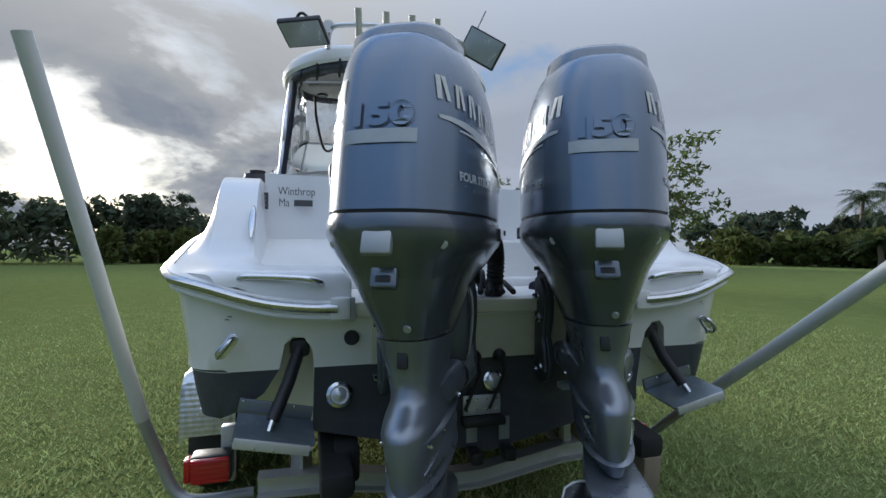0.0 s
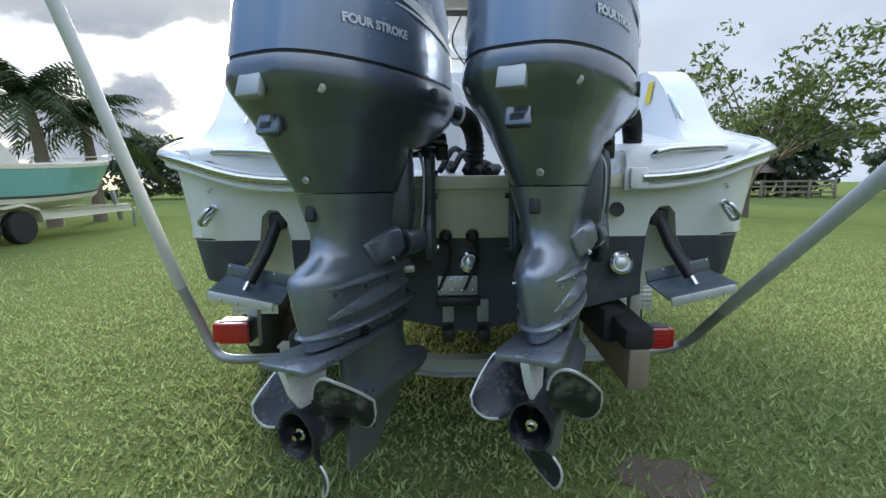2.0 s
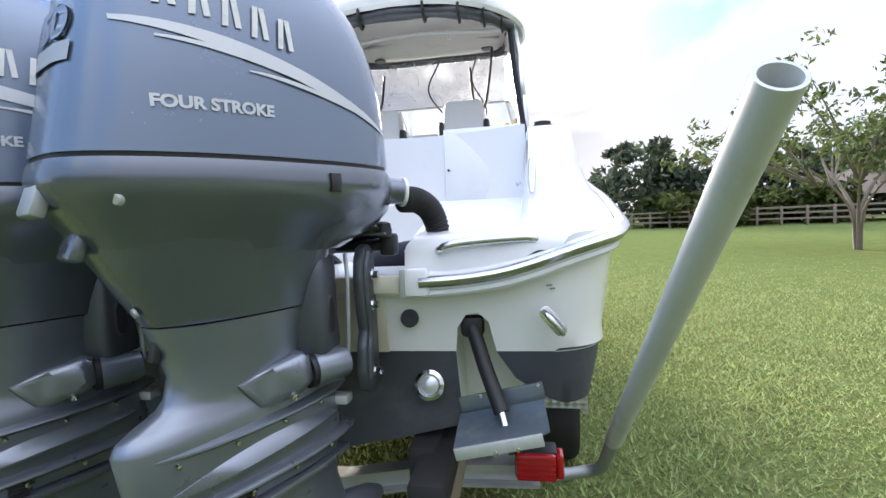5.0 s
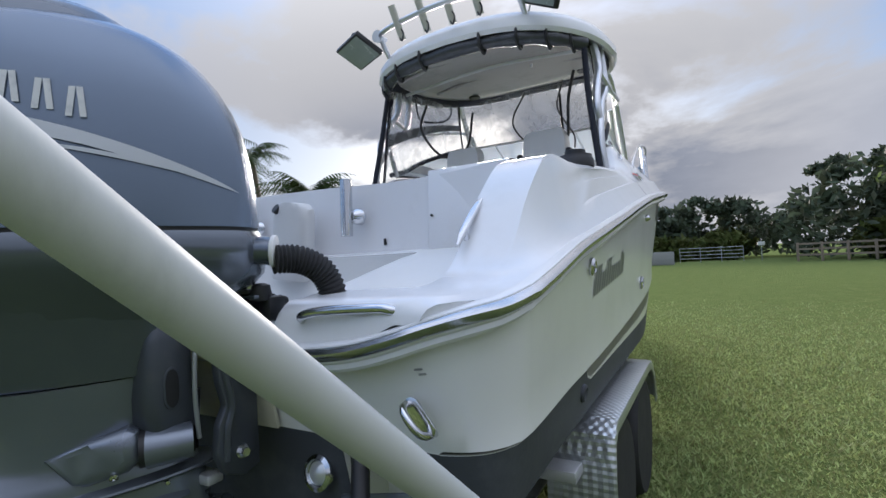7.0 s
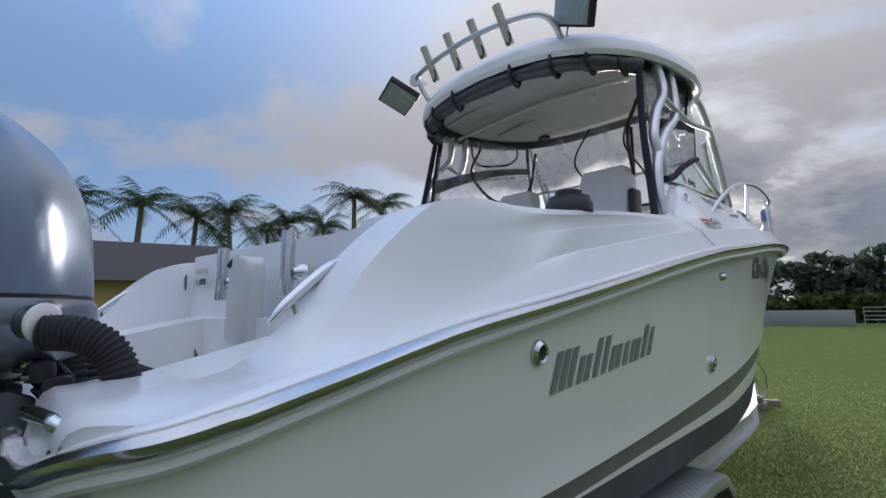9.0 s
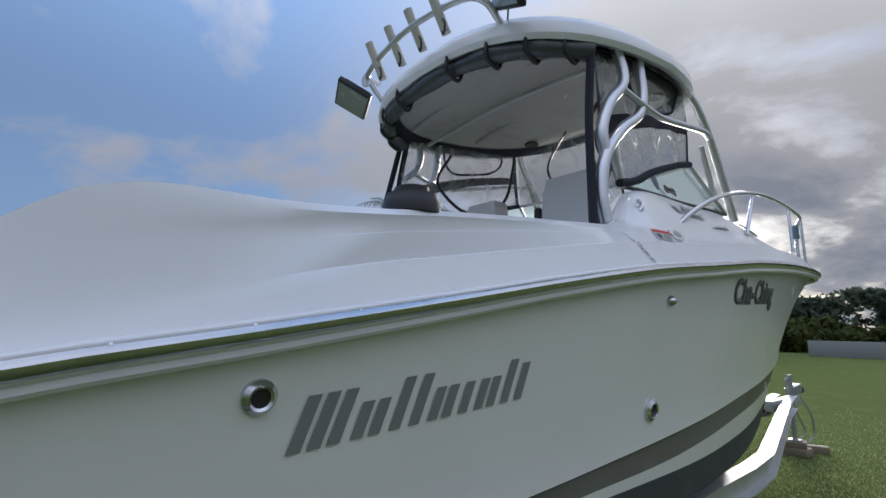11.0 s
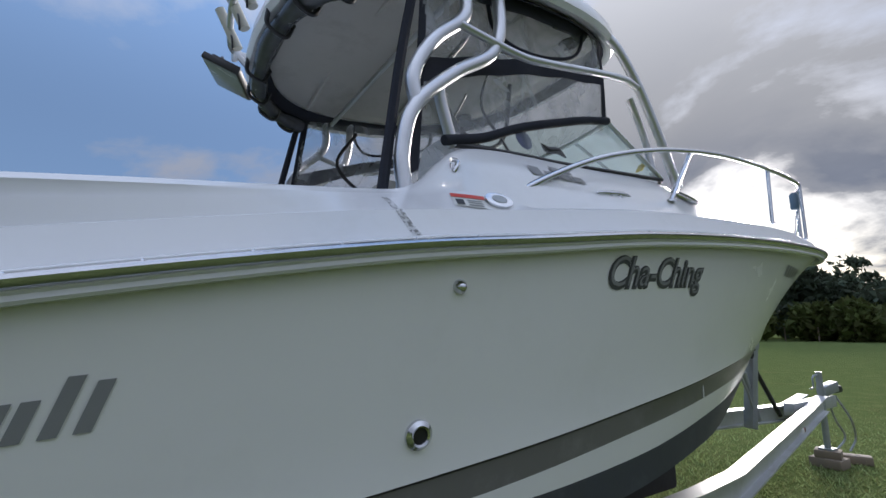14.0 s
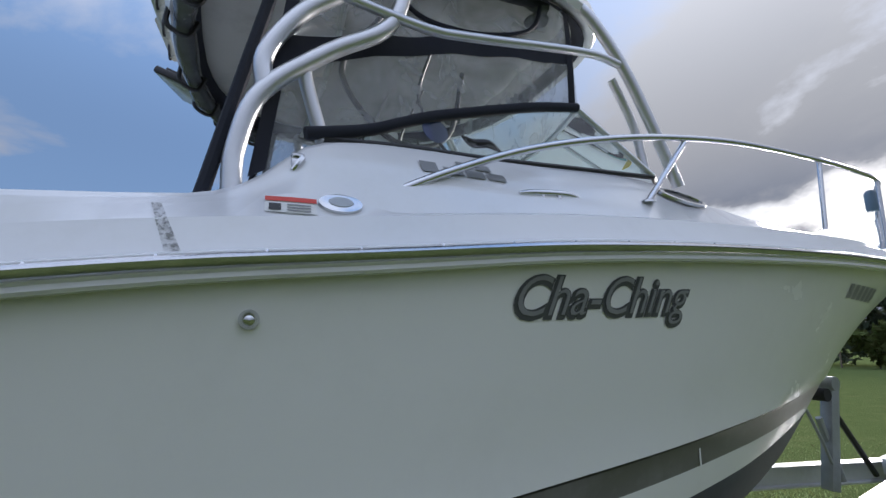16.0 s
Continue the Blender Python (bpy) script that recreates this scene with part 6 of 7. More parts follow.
    part("valve", lathe([(0.03, 0), (0.03, 0.03), (0.018, 0.04), (0.018, 0.07), (0, 0.075)], 16, m=aim((-0.06, 0.62, 1.33), (0, -1, 0.3))), BLACK, sh)
    # white plastic can strapped to the wall
    can = thing("jerry_can", "white plastic jerry can with black cap on the aft wall", "jerry can")
    part("can_body", loft([oval(z, w, -0.05, 0.05, 3.5, 28) for z, w in ((-0.19, 0.10), (-0.175, 0.115), (0.10, 0.115), (0.15, 0.105), (0.175, 0.075), (0.18, 0.05))]), SEATW, can)
    part("can_cap", lathe([(0.024, 0), (0.024, 0.025), (0, 0.027)], 16, m=aim((-0.07, -0.03, 0.14), (-0.2, -0.8, 0.5))), BLACK, can)
    can.matrix_basis = pose(-0.105, 0.735, 1.615, 0, 6, 0)


place_engines()


# ---------------------------------------------------------------- trailer
def wheel_parts(parent, at, r=0.35, w=0.20, side=1):
    t = part("tyre", lathe([(r * 0.62, -w / 2), (r * 0.93, -w / 2), (r * 0.985, -w * 0.38), (r, -w * 0.25), (r, w * 0.25), (r * 0.985, w * 0.38), (r * 0.93, w / 2), (r * 0.62, w / 2)], 40, m=aim(at, (side, 0, 0))), RUBBER, parent)
    rim = part("rim", lathe([(r * 0.64, w * 0.40), (r * 0.60, w * 0.46), (r * 0.56, w * 0.38), (r * 0.50, w * 0.22), (r * 0.2, w * 0.20), (r * 0.18, w * 0.32), (r * 0.10, w * 0.36), (0, w * 0.36)], 32, m=aim(at, (side, 0, 0))), GALV, t)
    m = aim(at, (side, 0, 0))
    for k in range(8):
        a = 2 * math.pi * k / 8
        part("spoke", box((r * 0.36, r * 0.12, 0.02), (0, 0, 0), 0.006, rot=m @ Matrix.Rotation(a, 4, "Z") @ Matrix.Translation((r * 0.40, 0, w * 0.33))), ALU, rim)
    return t


def ibeam(pts, h, w, name, parent, mat=ALUFLAT):
    """An I-shaped rail along the points."""
    sec = [(-w / 2, -h / 2), (w / 2, -h / 2), (w / 2, -h / 2 + 0.012), (0.006, -h / 2 + 0.016), (0.006, h / 2 - 0.016), (w / 2, h / 2 - 0.012), (w / 2, h / 2), (-w / 2, h / 2), (-w / 2, h / 2 - 0.012), (-0.006, h / 2 - 0.016), (-0.006, -h / 2 + 0.016), (-w / 2, -h / 2 + 0.012)]
    line = [Vector(p) for p in pts]
    rings = []
    for i, q in enumerate(line):
        d = (line[min(i + 1, len(line) - 1)] - line[max(i - 1, 0)]).normalized()
        side = Vector((d.y, -d.x, 0)).normalized()
        rings.append([q + side * a + Vector((0, 0, b)) for a, b in sec])
    return part(name, loft(rings), mat, parent, smooth=False)


def build_trailer():
    tr = thing("boat_trailer", "aluminium tandem axle boat trailer with diamond plate fenders", "trailer")
    for s in (1, -1):
        ibeam([(s * 0.80, 0.62, 0.40), (s * 0.82, 2.0, 0.46), (s * 0.82, 4.6, 0.55), (s * 0.78, 5.1, 0.56), (s * 0.12, 7.95, 0.60), (s * 0.09, 8.35, 0.68)], 0.17, 0.11, "side_rail", tr)
        # fender with a rolled edge
        shift = 0.20 if s < 0 else 0.0
        prof = [(1.10, 0.44), (1.105, 0.60), (1.14, 0.72), (1.21, 0.768), (2.35, 0.768), (2.50, 0.752), (2.585, 0.68), (2.64, 0.50)]
        rings = []
        for y, z in prof:
            rings.append([Vector((s * (x + shift), y, z + dz)) for x, dz in ((0.97, 0), (1.225, 0), (1.255, -0.008), (1.262, -0.03), (1.255, -0.06), (1.245, -0.06), (1.246, -0.03), (1.225, -0.014), (0.97, -0.012))])
        part("fender", loft(rings), PLATE, tr, "diamond plate aluminium fender")
        part("fender_step", box((0.17, 0.12, 0.05), (s * (1.05 + shift), 1.02, 0.60), 0.01), ALUFLAT, tr)
        for y in (1.48, 2.25):
            wheel_parts(tr, (s * (1.12 + shift), y, 0.35), 0.35, 0.21, s)
        # carpeted bunks on wooden posts
        part("bunk", box((0.10, 4.6, 0.15), (s * 0.62, 2.35, 0.655), 0.02, rot=Matrix.Rotation(radians(0.5), 4, "X")), RUBBER, tr, "black carpeted bunk")
        part("bunk_end", box((0.125, 0.62, 0.10), (s * 0.665, 0.20, 0.652), 0.025, rot=Matrix.Rotation(radians(5), 4, "X")), RUBBER, tr, "black carpet wrapped bunk end")
        part("guide_board", box((0.085, 0.60, 0.17), (s * 0.668, 0.20, 0.525), 0.006, rot=Matrix.Rotation(radians(5), 4, "X")), WOOD, tr, "weathered wooden board")
        part("bunk_bracket", box((0.05, 0.06, 0.30), (s * 0.66, 0.62, 0.50), 0.006), ALUFLAT, tr)
        part("bunk_bracket", box((0.05, 0.06, 0.30), (s * 0.66, 3.6, 0.50), 0.006), ALUFLAT, tr)
        # tail lamp; the trailer sits a little to port
        off = -0.20 if s < 0 else 0.0
        tl = part("tail_lamp", box((0.17, 0.10, 0.12), (s * 0.985 + off, 0.52, 0.44 - 0.3 * off), 0.012), BLACK, tr)
        part("lens", box((0.16, 0.03, 0.11), (s * 0.985 + off, 0.46, 0.44 - 0.3 * off), 0.012), RED, tl, "red tail lamp lens")
        part("side_lens", box((0.03, 0.08, 0.10), (s * 1.08 + off, 0.50, 0.44 - 0.3 * off), 0.01), RED, tl, "red side lens")
        for k in range(5):
            part("lens_rib", box((0.15, 0.006, 0.006), (s * 0.985 + off, 0.443, 0.40 - 0.3 * off + 0.02 * k)), RED, tl)
        part("lamp_bracket", box((0.06, 0.05, 0.26), (s * 0.93 + off, 0.60, 0.52), 0.006), ALUFLAT, tr)
    # cranked rear cross member
    ibeam([(-1.0, 0.60, 0.345), (-0.62, 0.60, 0.335), (-0.12, 0.60, 0.255), (0.12, 0.60, 0.255), (0.62, 0.60, 0.335), (1.0, 0.60, 0.345)], 0.10, 0.09, "rear_cross_member", tr)
    for y in (1.48, 2.25):
        part("axle", tube([(-1.3, y, 0.35), (1.1, y, 0.35)], 0.035, 10, 0), GALV, tr)
    for y in (2.9, 4.4):
        ibeam([(-0.8, y, 0.42), (0, y, 0.38), (0.8, y, 0.42)], 0.10, 0.08, "cross_member", tr)
    turn = Matrix.Rotation(math.atan2(0.66, 2.85), 4, "Z")
    part("reflector", box((0.010, 0.06, 0.04), (0.366, 7.15, 0.589), 0.002, rot=turn), RED, tr, "red and white side reflector")
    part("reflector_tape", box((0.008, 0.06, 0.04), (0.38, 7.09, 0.589), 0.002, rot=turn), STICKW, tr)
    part("tongue", box((0.10, 1.1, 0.13), (0, 8.30, 0.66), 0.008), ALUFLAT, tr)
    ac = part("brake_actuator", box((0.10, 0.38, 0.12), (0, 8.78, 0.80), 0.015, rot=Matrix.Rotation(radians(6), 4, "X")), GALV, tr)
    part("coupler", box((0.08, 0.20, 0.09), (0, 9.02, 0.78), 0.03), BLACK, ac)
    part("tongue_jack", tube([(0.06, 8.42, 0.20), (0.06, 8.42, 1.02)], 0.032, 14, 0), GALV, tr)
    part("jack_crank", tube([(0.06, 8.38, 0.99), (0.06, 8.28, 0.985), (0.06, 8.25, 0.96), (0.06, 8.25, 0.86), (0.06, 8.18, 0.85)], 0.010, 8, 0), GALV, tr)
    part("jack_foot", box((0.14, 0.14, 0.02), (0.06, 8.42, 0.19), 0.004), GALV, tr)
    for k in (-1, 1):
        part("safety_chain", tube([(0.04 * k, 8.85, 0.72), (0.08 * k + 0.05, 8.95, 0.45), (0.05 * k + 0.05, 9.1, 0.22), (0.06 * k, 9.02, 0.08)], 0.012, 6, radii=None), GALV, tr, "hanging steel safety chain")
    # winch stand with the bow stop
    ws = part("winch_stand", box((0.09, 0.10, 0.85), (0, 7.02, 0.98), 0.008, rot=Matrix.Rotation(radians(-12), 4, "X")), GALV, tr, "grey winch stand")
    part("stand_brace", tube([(0, 7.10, 0.62), (0, 6.90, 1.10)], 0.025, 8, 0), GALV, ws)
    part("stand_brace", tube([(0, 7.55, 0.62), (0, 7.05, 1.20)], 0.022, 8, 0), BLACK, ws)
    part("bow_stop", tube([(-0.10, 6.88, 1.28), (0.10, 6.88, 1.28)], 0.05, 14, 0), RUBBER, ws)
    part("winch_drum", tube([(-0.09, 7.02, 1.36), (0.09, 7.02, 1.36)], 0.055, 14, 0), GALV, ws)
    part("bow_chain", tube([(0.02, 6.72, 1.18), (0.06, 6.80, 0.95), (0.03, 6.95, 0.75), (0.0, 7.0, 0.85)], 0.012, 6), GALV, ws)
    # guide posts
    for nm, pts, base in (("s", [(1.262, 0.33, 0.62), (1.271, -0.815, 1.588)], [(1.02, 0.62, 0.315), (1.14, 0.66, 0.315), (1.225, 0.665, 0.33), (1.258, 0.60, 0.385), (1.262, 0.46, 0.51), (1.262, 0.29, 0.654)]), ("p", [(-1.473, 0.535, 0.73), (-1.685, 0.05, 2.20)], [(-1.02, 0.60, 0.315), (-1.26, 0.58, 0.32), (-1.36, 0.60, 0.37), (-1.42, 0.59, 0.53), (-1.478, 0.525, 0.76)])):
        gp = part("guide_post", tube(base, 0.0255, 14), GALV, tr, "bent galvanised guide post base")
        part("post_sleeve", tube(pts, 0.0295, 22, 0, hollow=True), PVC, gp, "weathered white pvc sleeve")
    wb = thing("timber_block", "weathered timber blocks under the trailer jack", "wood block")
    part("block", box((0.30, 0.26, 0.10), (0.06, 8.42, 0.05), 0.01), WOOD, wb)
    part("block", box((0.24, 0.20, 0.08), (0.06, 8.42, 0.14), 0.01, rot=Matrix.Rotation(radians(14), 4, "Z")), WOOD, wb)
    wb2 = thing("timber_block", "weathered timber offcut lying on the grass", "wood block")
    part("block", box((0.34, 0.14, 0.09), (0.15, 8.80, 0.045), 0.01, rot=Matrix.Rotation(radians(25), 4, "Z")), WOOD, wb2)


build_trailer()


# ---------------------------------------------------------------- neighbouring boat
def build_other_boat():
    ob = thing("parked_motorboat", "aqua and ivory centre console boat with a hard top", "boat")
    x0, y0 = -10.6, 5.2
    Lg = 8.4
    hb = curve_of([0, 0.1, 0.5, 0.75, 0.9, 1.0], [1.18, 1.22, 1.25, 1.05, 0.6, 0.0])
    rows = []
    for u in np.linspace(0, 1, 30):
        b = hb(u)
        y = y0 + Lg * u
        zr = 1.70 + 0.42 * u * u
        zc = 0.92 + 0.55 * max(0, u - 0.45) ** 1.5
        rows.append([(0, y - 0.9 * u ** 3 * 0.9, 0.62 + 0.75 * max(0, u - 0.55) ** 1.6 * 2), (b * 0.55, y - 0.8 * u ** 3, zc - 0.16), (b * 0.86, y - 0.7 * u ** 3, zc), (b * 0.885, y - 0.65 * u ** 3, zc + 0.10), (b * 0.90, y - 0.6 * u ** 3, zc + 0.16), (b * 0.99, y, zr - 0.10), (b, y, zr - 0.09), (b, y, zr), (b - 0.12 * min(1, b), y, zr + 0.01), (0, y, zr - 0.02)])
    kinds = [1, 1, 1, 2, 0, 1, 1, 1, 1]
    bm = bmesh.new()
    for s in (1, -1):
        loft([[Vector((x0 + x * s, y, z)) for x, y, z in r] for r in rows], closed=False, bm=bm, mat_of=lambda i, j: kinds[j])
    f = [bm.verts.new((x0 + x * s, rows[0][0][1], z)) for s, seq in ((1, rows[0]), (-1, rows[0][::-1])) for x, y, z in seq]
    bm.faces.new(f)
    part("hull", bm, [AQUA, IVORY, BOTTOM], ob)
    for k in range(4):
        part("strake", tube([(x0 + 0.98 - 0.10 * k, y0 + 0.2, 0.93 - 0.05 * k), (x0 + 1.02 - 0.10 * k, y0 + 4.0, 0.95 - 0.05 * k), (x0 + 0.72 - 0.08 * k, y0 + 6.4, 1.12 - 0.05 * k)], 0.018, 6), IVORY, ob)
    # T-top and console
    tt = part("t_top", loft([[Vector((x0 + 1.0 * math.copysign(abs(math.cos(a)) ** 0.4, math.cos(a)) * k, y0 + 2.9 + 1.35 * math.copysign(abs(math.sin(a)) ** 0.4, math.sin(a)) * k, z + 0.05 * (y0 + 4 - 2.9 - y0))) for a in np.linspace(0, 2 * math.pi, 25)[:-1]] for z, k in ((3.30, 0.96), (3.33, 1.0), (3.38, 0.96), (3.42, 0.7))]), IVORY, ob)
    for s in (1, -1):
        for ya, yb in ((2.2, 2.5), (3.6, 3.4), (2.8, 2.9)):
            part("top_leg", tube([(x0 + s * 0.62, y0 + ya, 1.5), (x0 + s * 0.66, y0 + (ya + yb) / 2, 2.4), (x0 + s * 0.75, y0 + yb, 3.32)], 0.035, 8), IVORY, ob)
    part("enclosure", loft([[Vector((x0 + s_ * w, y0 + yy, z)) for s_, yy in ((-1, 2.2), (1, 2.2), (1, 4.6 - 1.0 * (z - 1.7)), (-1, 4.6 - 1.0 * (z - 1.7)))] for z, w in ((1.70, 0.62), (2.4, 0.62), (3.2, 0.66))]), material("ivory cloth enclosure", (0.62, 0.60, 0.54), 0.6), ob, "ivory curtain enclosure round the console")
    part("dark_window", box((0.02, 0.7, 0.5), (x0 + 0.65, y0 + 2.7, 2.1), 0.01), BLACK, ob)
    part("bow_rail", tube([(x0 + 1.18, y0 + 5.0, 1.98), (x0 + 1.0, y0 + 6.4, 2.10), (x0 + 0.55, y0 + 7.6, 2.2), (x0, y0 + 8.3, 2.26)], 0.016, 6), STEEL, ob)
    tr = thing("parked_boat_trailer", "white tandem axle trailer under the aqua boat", "trailer")
    for s in (1, -1):
        ibeam([(x0 + s * 0.85, y0 + 0.3, 0.55), (x0 + s * 0.85, y0 + 6.0, 0.62), (x0 + s * 0.1, y0 + 9.2, 0.62)], 0.22, 0.10, "side_rail", tr, IVORY)
        for y in (8.05, 8.98):
            wheel_parts(tr, (x0 + s * 1.0, y, 0.38), 0.38, 0.24, s)
        prof = [(7.50, 0.50), (7.62, 0.80), (8.05, 0.92), (8.5, 0.86), (8.98, 0.92), (9.4, 0.80), (9.52, 0.50)]
        part("fender", loft([[Vector((x0 + s * x, y, z + dz)) for x, dz in ((0.86, 0), (1.15, 0), (1.15, -0.06), (0.86, -0.03))] for y, z in prof]), IVORY, tr)
    part("jack_post", box((0.12, 0.12, 1.0), (x0 + 0.1, y0 + 8.5, 0.7), 0.02, rot=Matrix.Rotation(radians(20), 4, "X")), GALV, tr)
    part("tongue_leg", box((0.08, 0.08, 0.6), (x0 + 0.2, y0 + 9.2, 0.3), 0.01), GALV, tr)


build_other_boat()


# ---------------------------------------------------------------- planting and buildings
def leaf_quads(centres, size, rng, flat=0.0, stretch=1.0):
    """One small bent leaf card per centre: (vertices, faces)."""
    n = len(centres)
    a = rng.normal(size=(n, 3)); a /= np.linalg.norm(a, axis=1)[:, None]
    b = rng.normal(size=(n, 3)); b -= a * (a * b).sum(1)[:, None]; b /= np.linalg.norm(b, axis=1)[:, None]
    s = size * rng.uniform(0.6, 1.4, (n, 1))
    a, b = a * s * stretch, b * s * 0.5
    c = np.asarray(centres)
    v = np.stack([c - a, c + b, c + a, c - b], 1).reshape(-1, 3)
    return v.tolist(), [(4 * i, 4 * i + 1, 4 * i + 2, 4 * i + 3) for i in range(n)]


def ball_points(rng, n, centre, radii, hollow=0.45):
    d = rng.normal(size=(n, 3)); d /= np.linalg.norm(d, axis=1)[:, None]
    r = rng.uniform(hollow, 1.0, (n, 1)) ** 0.5
    return np.asarray(centre) + d * r * np.asarray(radii)


def build_near_tree():
    rng = np.random.default_rng(11)
    tr = thing("tree", "open crowned tree with several pale stems standing on the lawn", "tree")
    base = Vector((10.6, 14.6, 0))
    tips = []
    bm = None
    for k, (a, lean) in enumerate(((0.3, 0.45), (1.6, 0.75), (2.9, 0.6), (4.2, 0.8), (5.3, 0.55))):
        d = Vector((math.cos(a), math.sin(a), 0))
        mid = base + d * 0.25 * lean + Vector((0, 0, 1.1))
        top = base + d * (1.5 * lean + 0.4) + Vector((0, 0, 2.6))
        bm = tube([base + d * 0.05, mid, base + d * lean * 0.9 + Vector((0, 0, 1.8)), top], 0.1, 8, 4, bm=bm, radii=lambda t: 0.085 * (1 - 0.6 * t) * (0.6 if k > 1 else 1))
        for j in range(7):
            b = a + rng.uniform(-1.0, 1.0)
            e = top + Vector((math.cos(b) * rng.uniform(0.8, 3.0), math.sin(b) * rng.uniform(0.8, 3.0), rng.uniform(0.0, 2.3)))
            bm = tube([base.lerp(top, 0.75), top.lerp(e, 0.5) + Vector((0, 0, -0.15)), e], 0.04, 5, 3, bm=bm, radii=lambda t: 0.045 * (1 - 0.8 * t))
            tips.append(e)
    part("trunk", bm, BARK, tr)
    pts = []
    for e in tips:
        for j in range(7):
            c = np.array(e) + rng.normal(size=3) * (0.55, 0.55, 0.40)
            pts.append(ball_points(rng, 20, c, (0.40, 0.40, 0.24), 0.1))
    pts.append(ball_points(rng, 450, (10.6, 14.6, 2.9), (3.0, 3.0, 1.1), 0.2))
    part("crown", leaf_quads(np.concatenate(pts), 0.085, rng, stretch=1.3), LEAF, tr, smooth=False)


build_near_tree()


def at_bearing(az, dist):
    """A place at a bearing from the stern, in degrees to the right of the bow."""
    return Vector((1.0 + dist * math.sin(radians(az)), -0.5 + dist * math.cos(radians(az)), 0))


def build_tree_line():
    rng = np.random.default_rng(5)
    # (bearing from, to, distance, height, foliage)
    for k, (a0, a1, dist, h, mat, name, label) in enumerate((
            (-36, -24, 58, 6.3, FARLEAF, "distant_trees", "dark distant trees round the lawn, those astern added unseen"),
            (-24, -8, 60, 7.4, FARLEAF, "distant_trees", "dark distant trees round the lawn, those astern added unseen"),
            (-8, 9, 58, 6.0, FARLEAF, "distant_trees", "dark distant trees round the lawn, those astern added unseen"),
            (9, 26, 46, 7.6, FARLEAF, "distant_trees", "dark distant trees round the lawn, those astern added unseen"),
            (26, 40, 46, 6.4, FARLEAF, "distant_trees", "dark distant trees round the lawn, those astern added unseen"),
            (40, 70, 62, 5.4, FARLEAF, "distant_trees", "dark distant trees round the lawn, those astern added unseen"),
            (70, 110, 62, 6.0, FARLEAF, "distant_trees", "dark distant trees round the lawn, those astern added unseen"),
            # unseen trees added astern to block low sky and darken engine reflections
            (112, 150, 40, 6.5, FARLEAF, "distant_trees", "dark distant trees round the lawn, those astern added unseen"),
            (150, 190, 38, 7.0, FARLEAF, "distant_trees", "dark distant trees round the lawn, those astern added unseen"),
            (190, 232, 38, 6.5, FARLEAF, "distant_trees", "dark distant trees round the lawn, those astern added unseen"),
            (44, 60, 54, 3.3, BUSH, "shrub_bank", "olive green shrubs along the field"),
            (12, 30, 42, 2.6, BUSH, "shrub_bank", "olive green shrubs along the field"),
            (-22, 4, 54, 2.8, BUSH, "shrub_bank", "olive green shrubs along the field"))):
        pts = []
        arc = radians(a1 - a0) * dist
        for _ in range(int(arc * (0.85 if mat is FARLEAF else 1.3))):
            a = rng.uniform(a0, a1)
            hh = h * rng.uniform(0.62, 1.08)
            c = at_bearing(a, dist + rng.uniform(-3, 5))
            w = rng.uniform(1.6, 3.2) if mat is FARLEAF else rng.uniform(0.8, 1.8)
            pts.append(ball_points(rng, 260, (c.x, c.y, hh * 0.52), (w, w, hh * 0.50), 0.55))
            for _ in range(4):
                o = rng.normal(size=3) * (w * 0.6, w * 0.6, 0)
                pts.append(ball_points(rng, 70, (c.x + o[0], c.y + o[1], hh * rng.uniform(0.6, 0.95)), (0.9, 0.9, 0.6), 0.2))
        ob = part(name, leaf_quads(np.concatenate(pts), 0.34, rng, stretch=1.2), mat, None, smooth=False)
        tagged(ob, label, "trees" if mat is FARLEAF else "shrubs", kind="stuff")


build_tree_line()


def build_palm(at, h, seed, size=2.6, fronds=26):
    rng = np.random.default_rng(seed)
    pl = thing("palm_tree", "tall palm tree with drooping dark fronds", "palm tree", group="palm trees")
    pl.location = at
    lean = rng.normal(size=2) * 0.25
    part("trunk", tube([(0, 0, 0), (lean[0] * 0.3, lean[1] * 0.3, h * 0.5), (lean[0], lean[1], h)], 0.2, 10, 5, radii=lambda t: 0.24 - 0.09 * t), BARK, pl)
    vs, fs = [], []
    c = Vector((lean[0], lean[1], h))
    for k in range(fronds):
        a = 2 * math.pi * (k * 0.382 % 1) + rng.uniform(-0.2, 0.2)
        el = rng.uniform(-0.35, 1.25)
        ln = size * rng.uniform(0.85, 1.15)
        d = Vector((math.cos(a), math.sin(a), 0))
        side = Vector((-d.y, d.x, 0))
        prev = None
        for i in range(19):
            t = i / 18
            p = c + d * ln * t * math.cos(el * (1 - 0.3 * t)) + Vector((0, 0, ln * (math.sin(el) * t - 0.62 * t * t)))
            if prev is not None:
                for s in (1, -1):
                    w = ln * 0.20 * math.sin(math.pi * min(1, 0.12 + 0.86 * t)) ** 0.7
                    q = p + side * s * w + Vector((0, 0, -w * rng.uniform(0.35, 0.9))) + d * w * 0.5
                    n = len(vs)
                    vs += [tuple(prev), tuple(prev.lerp(p, 0.6)), tuple(q)]
                    fs.append((n, n + 1, n + 2))
            prev = p
    part("crown", (vs, fs), FROND, pl, smooth=False)


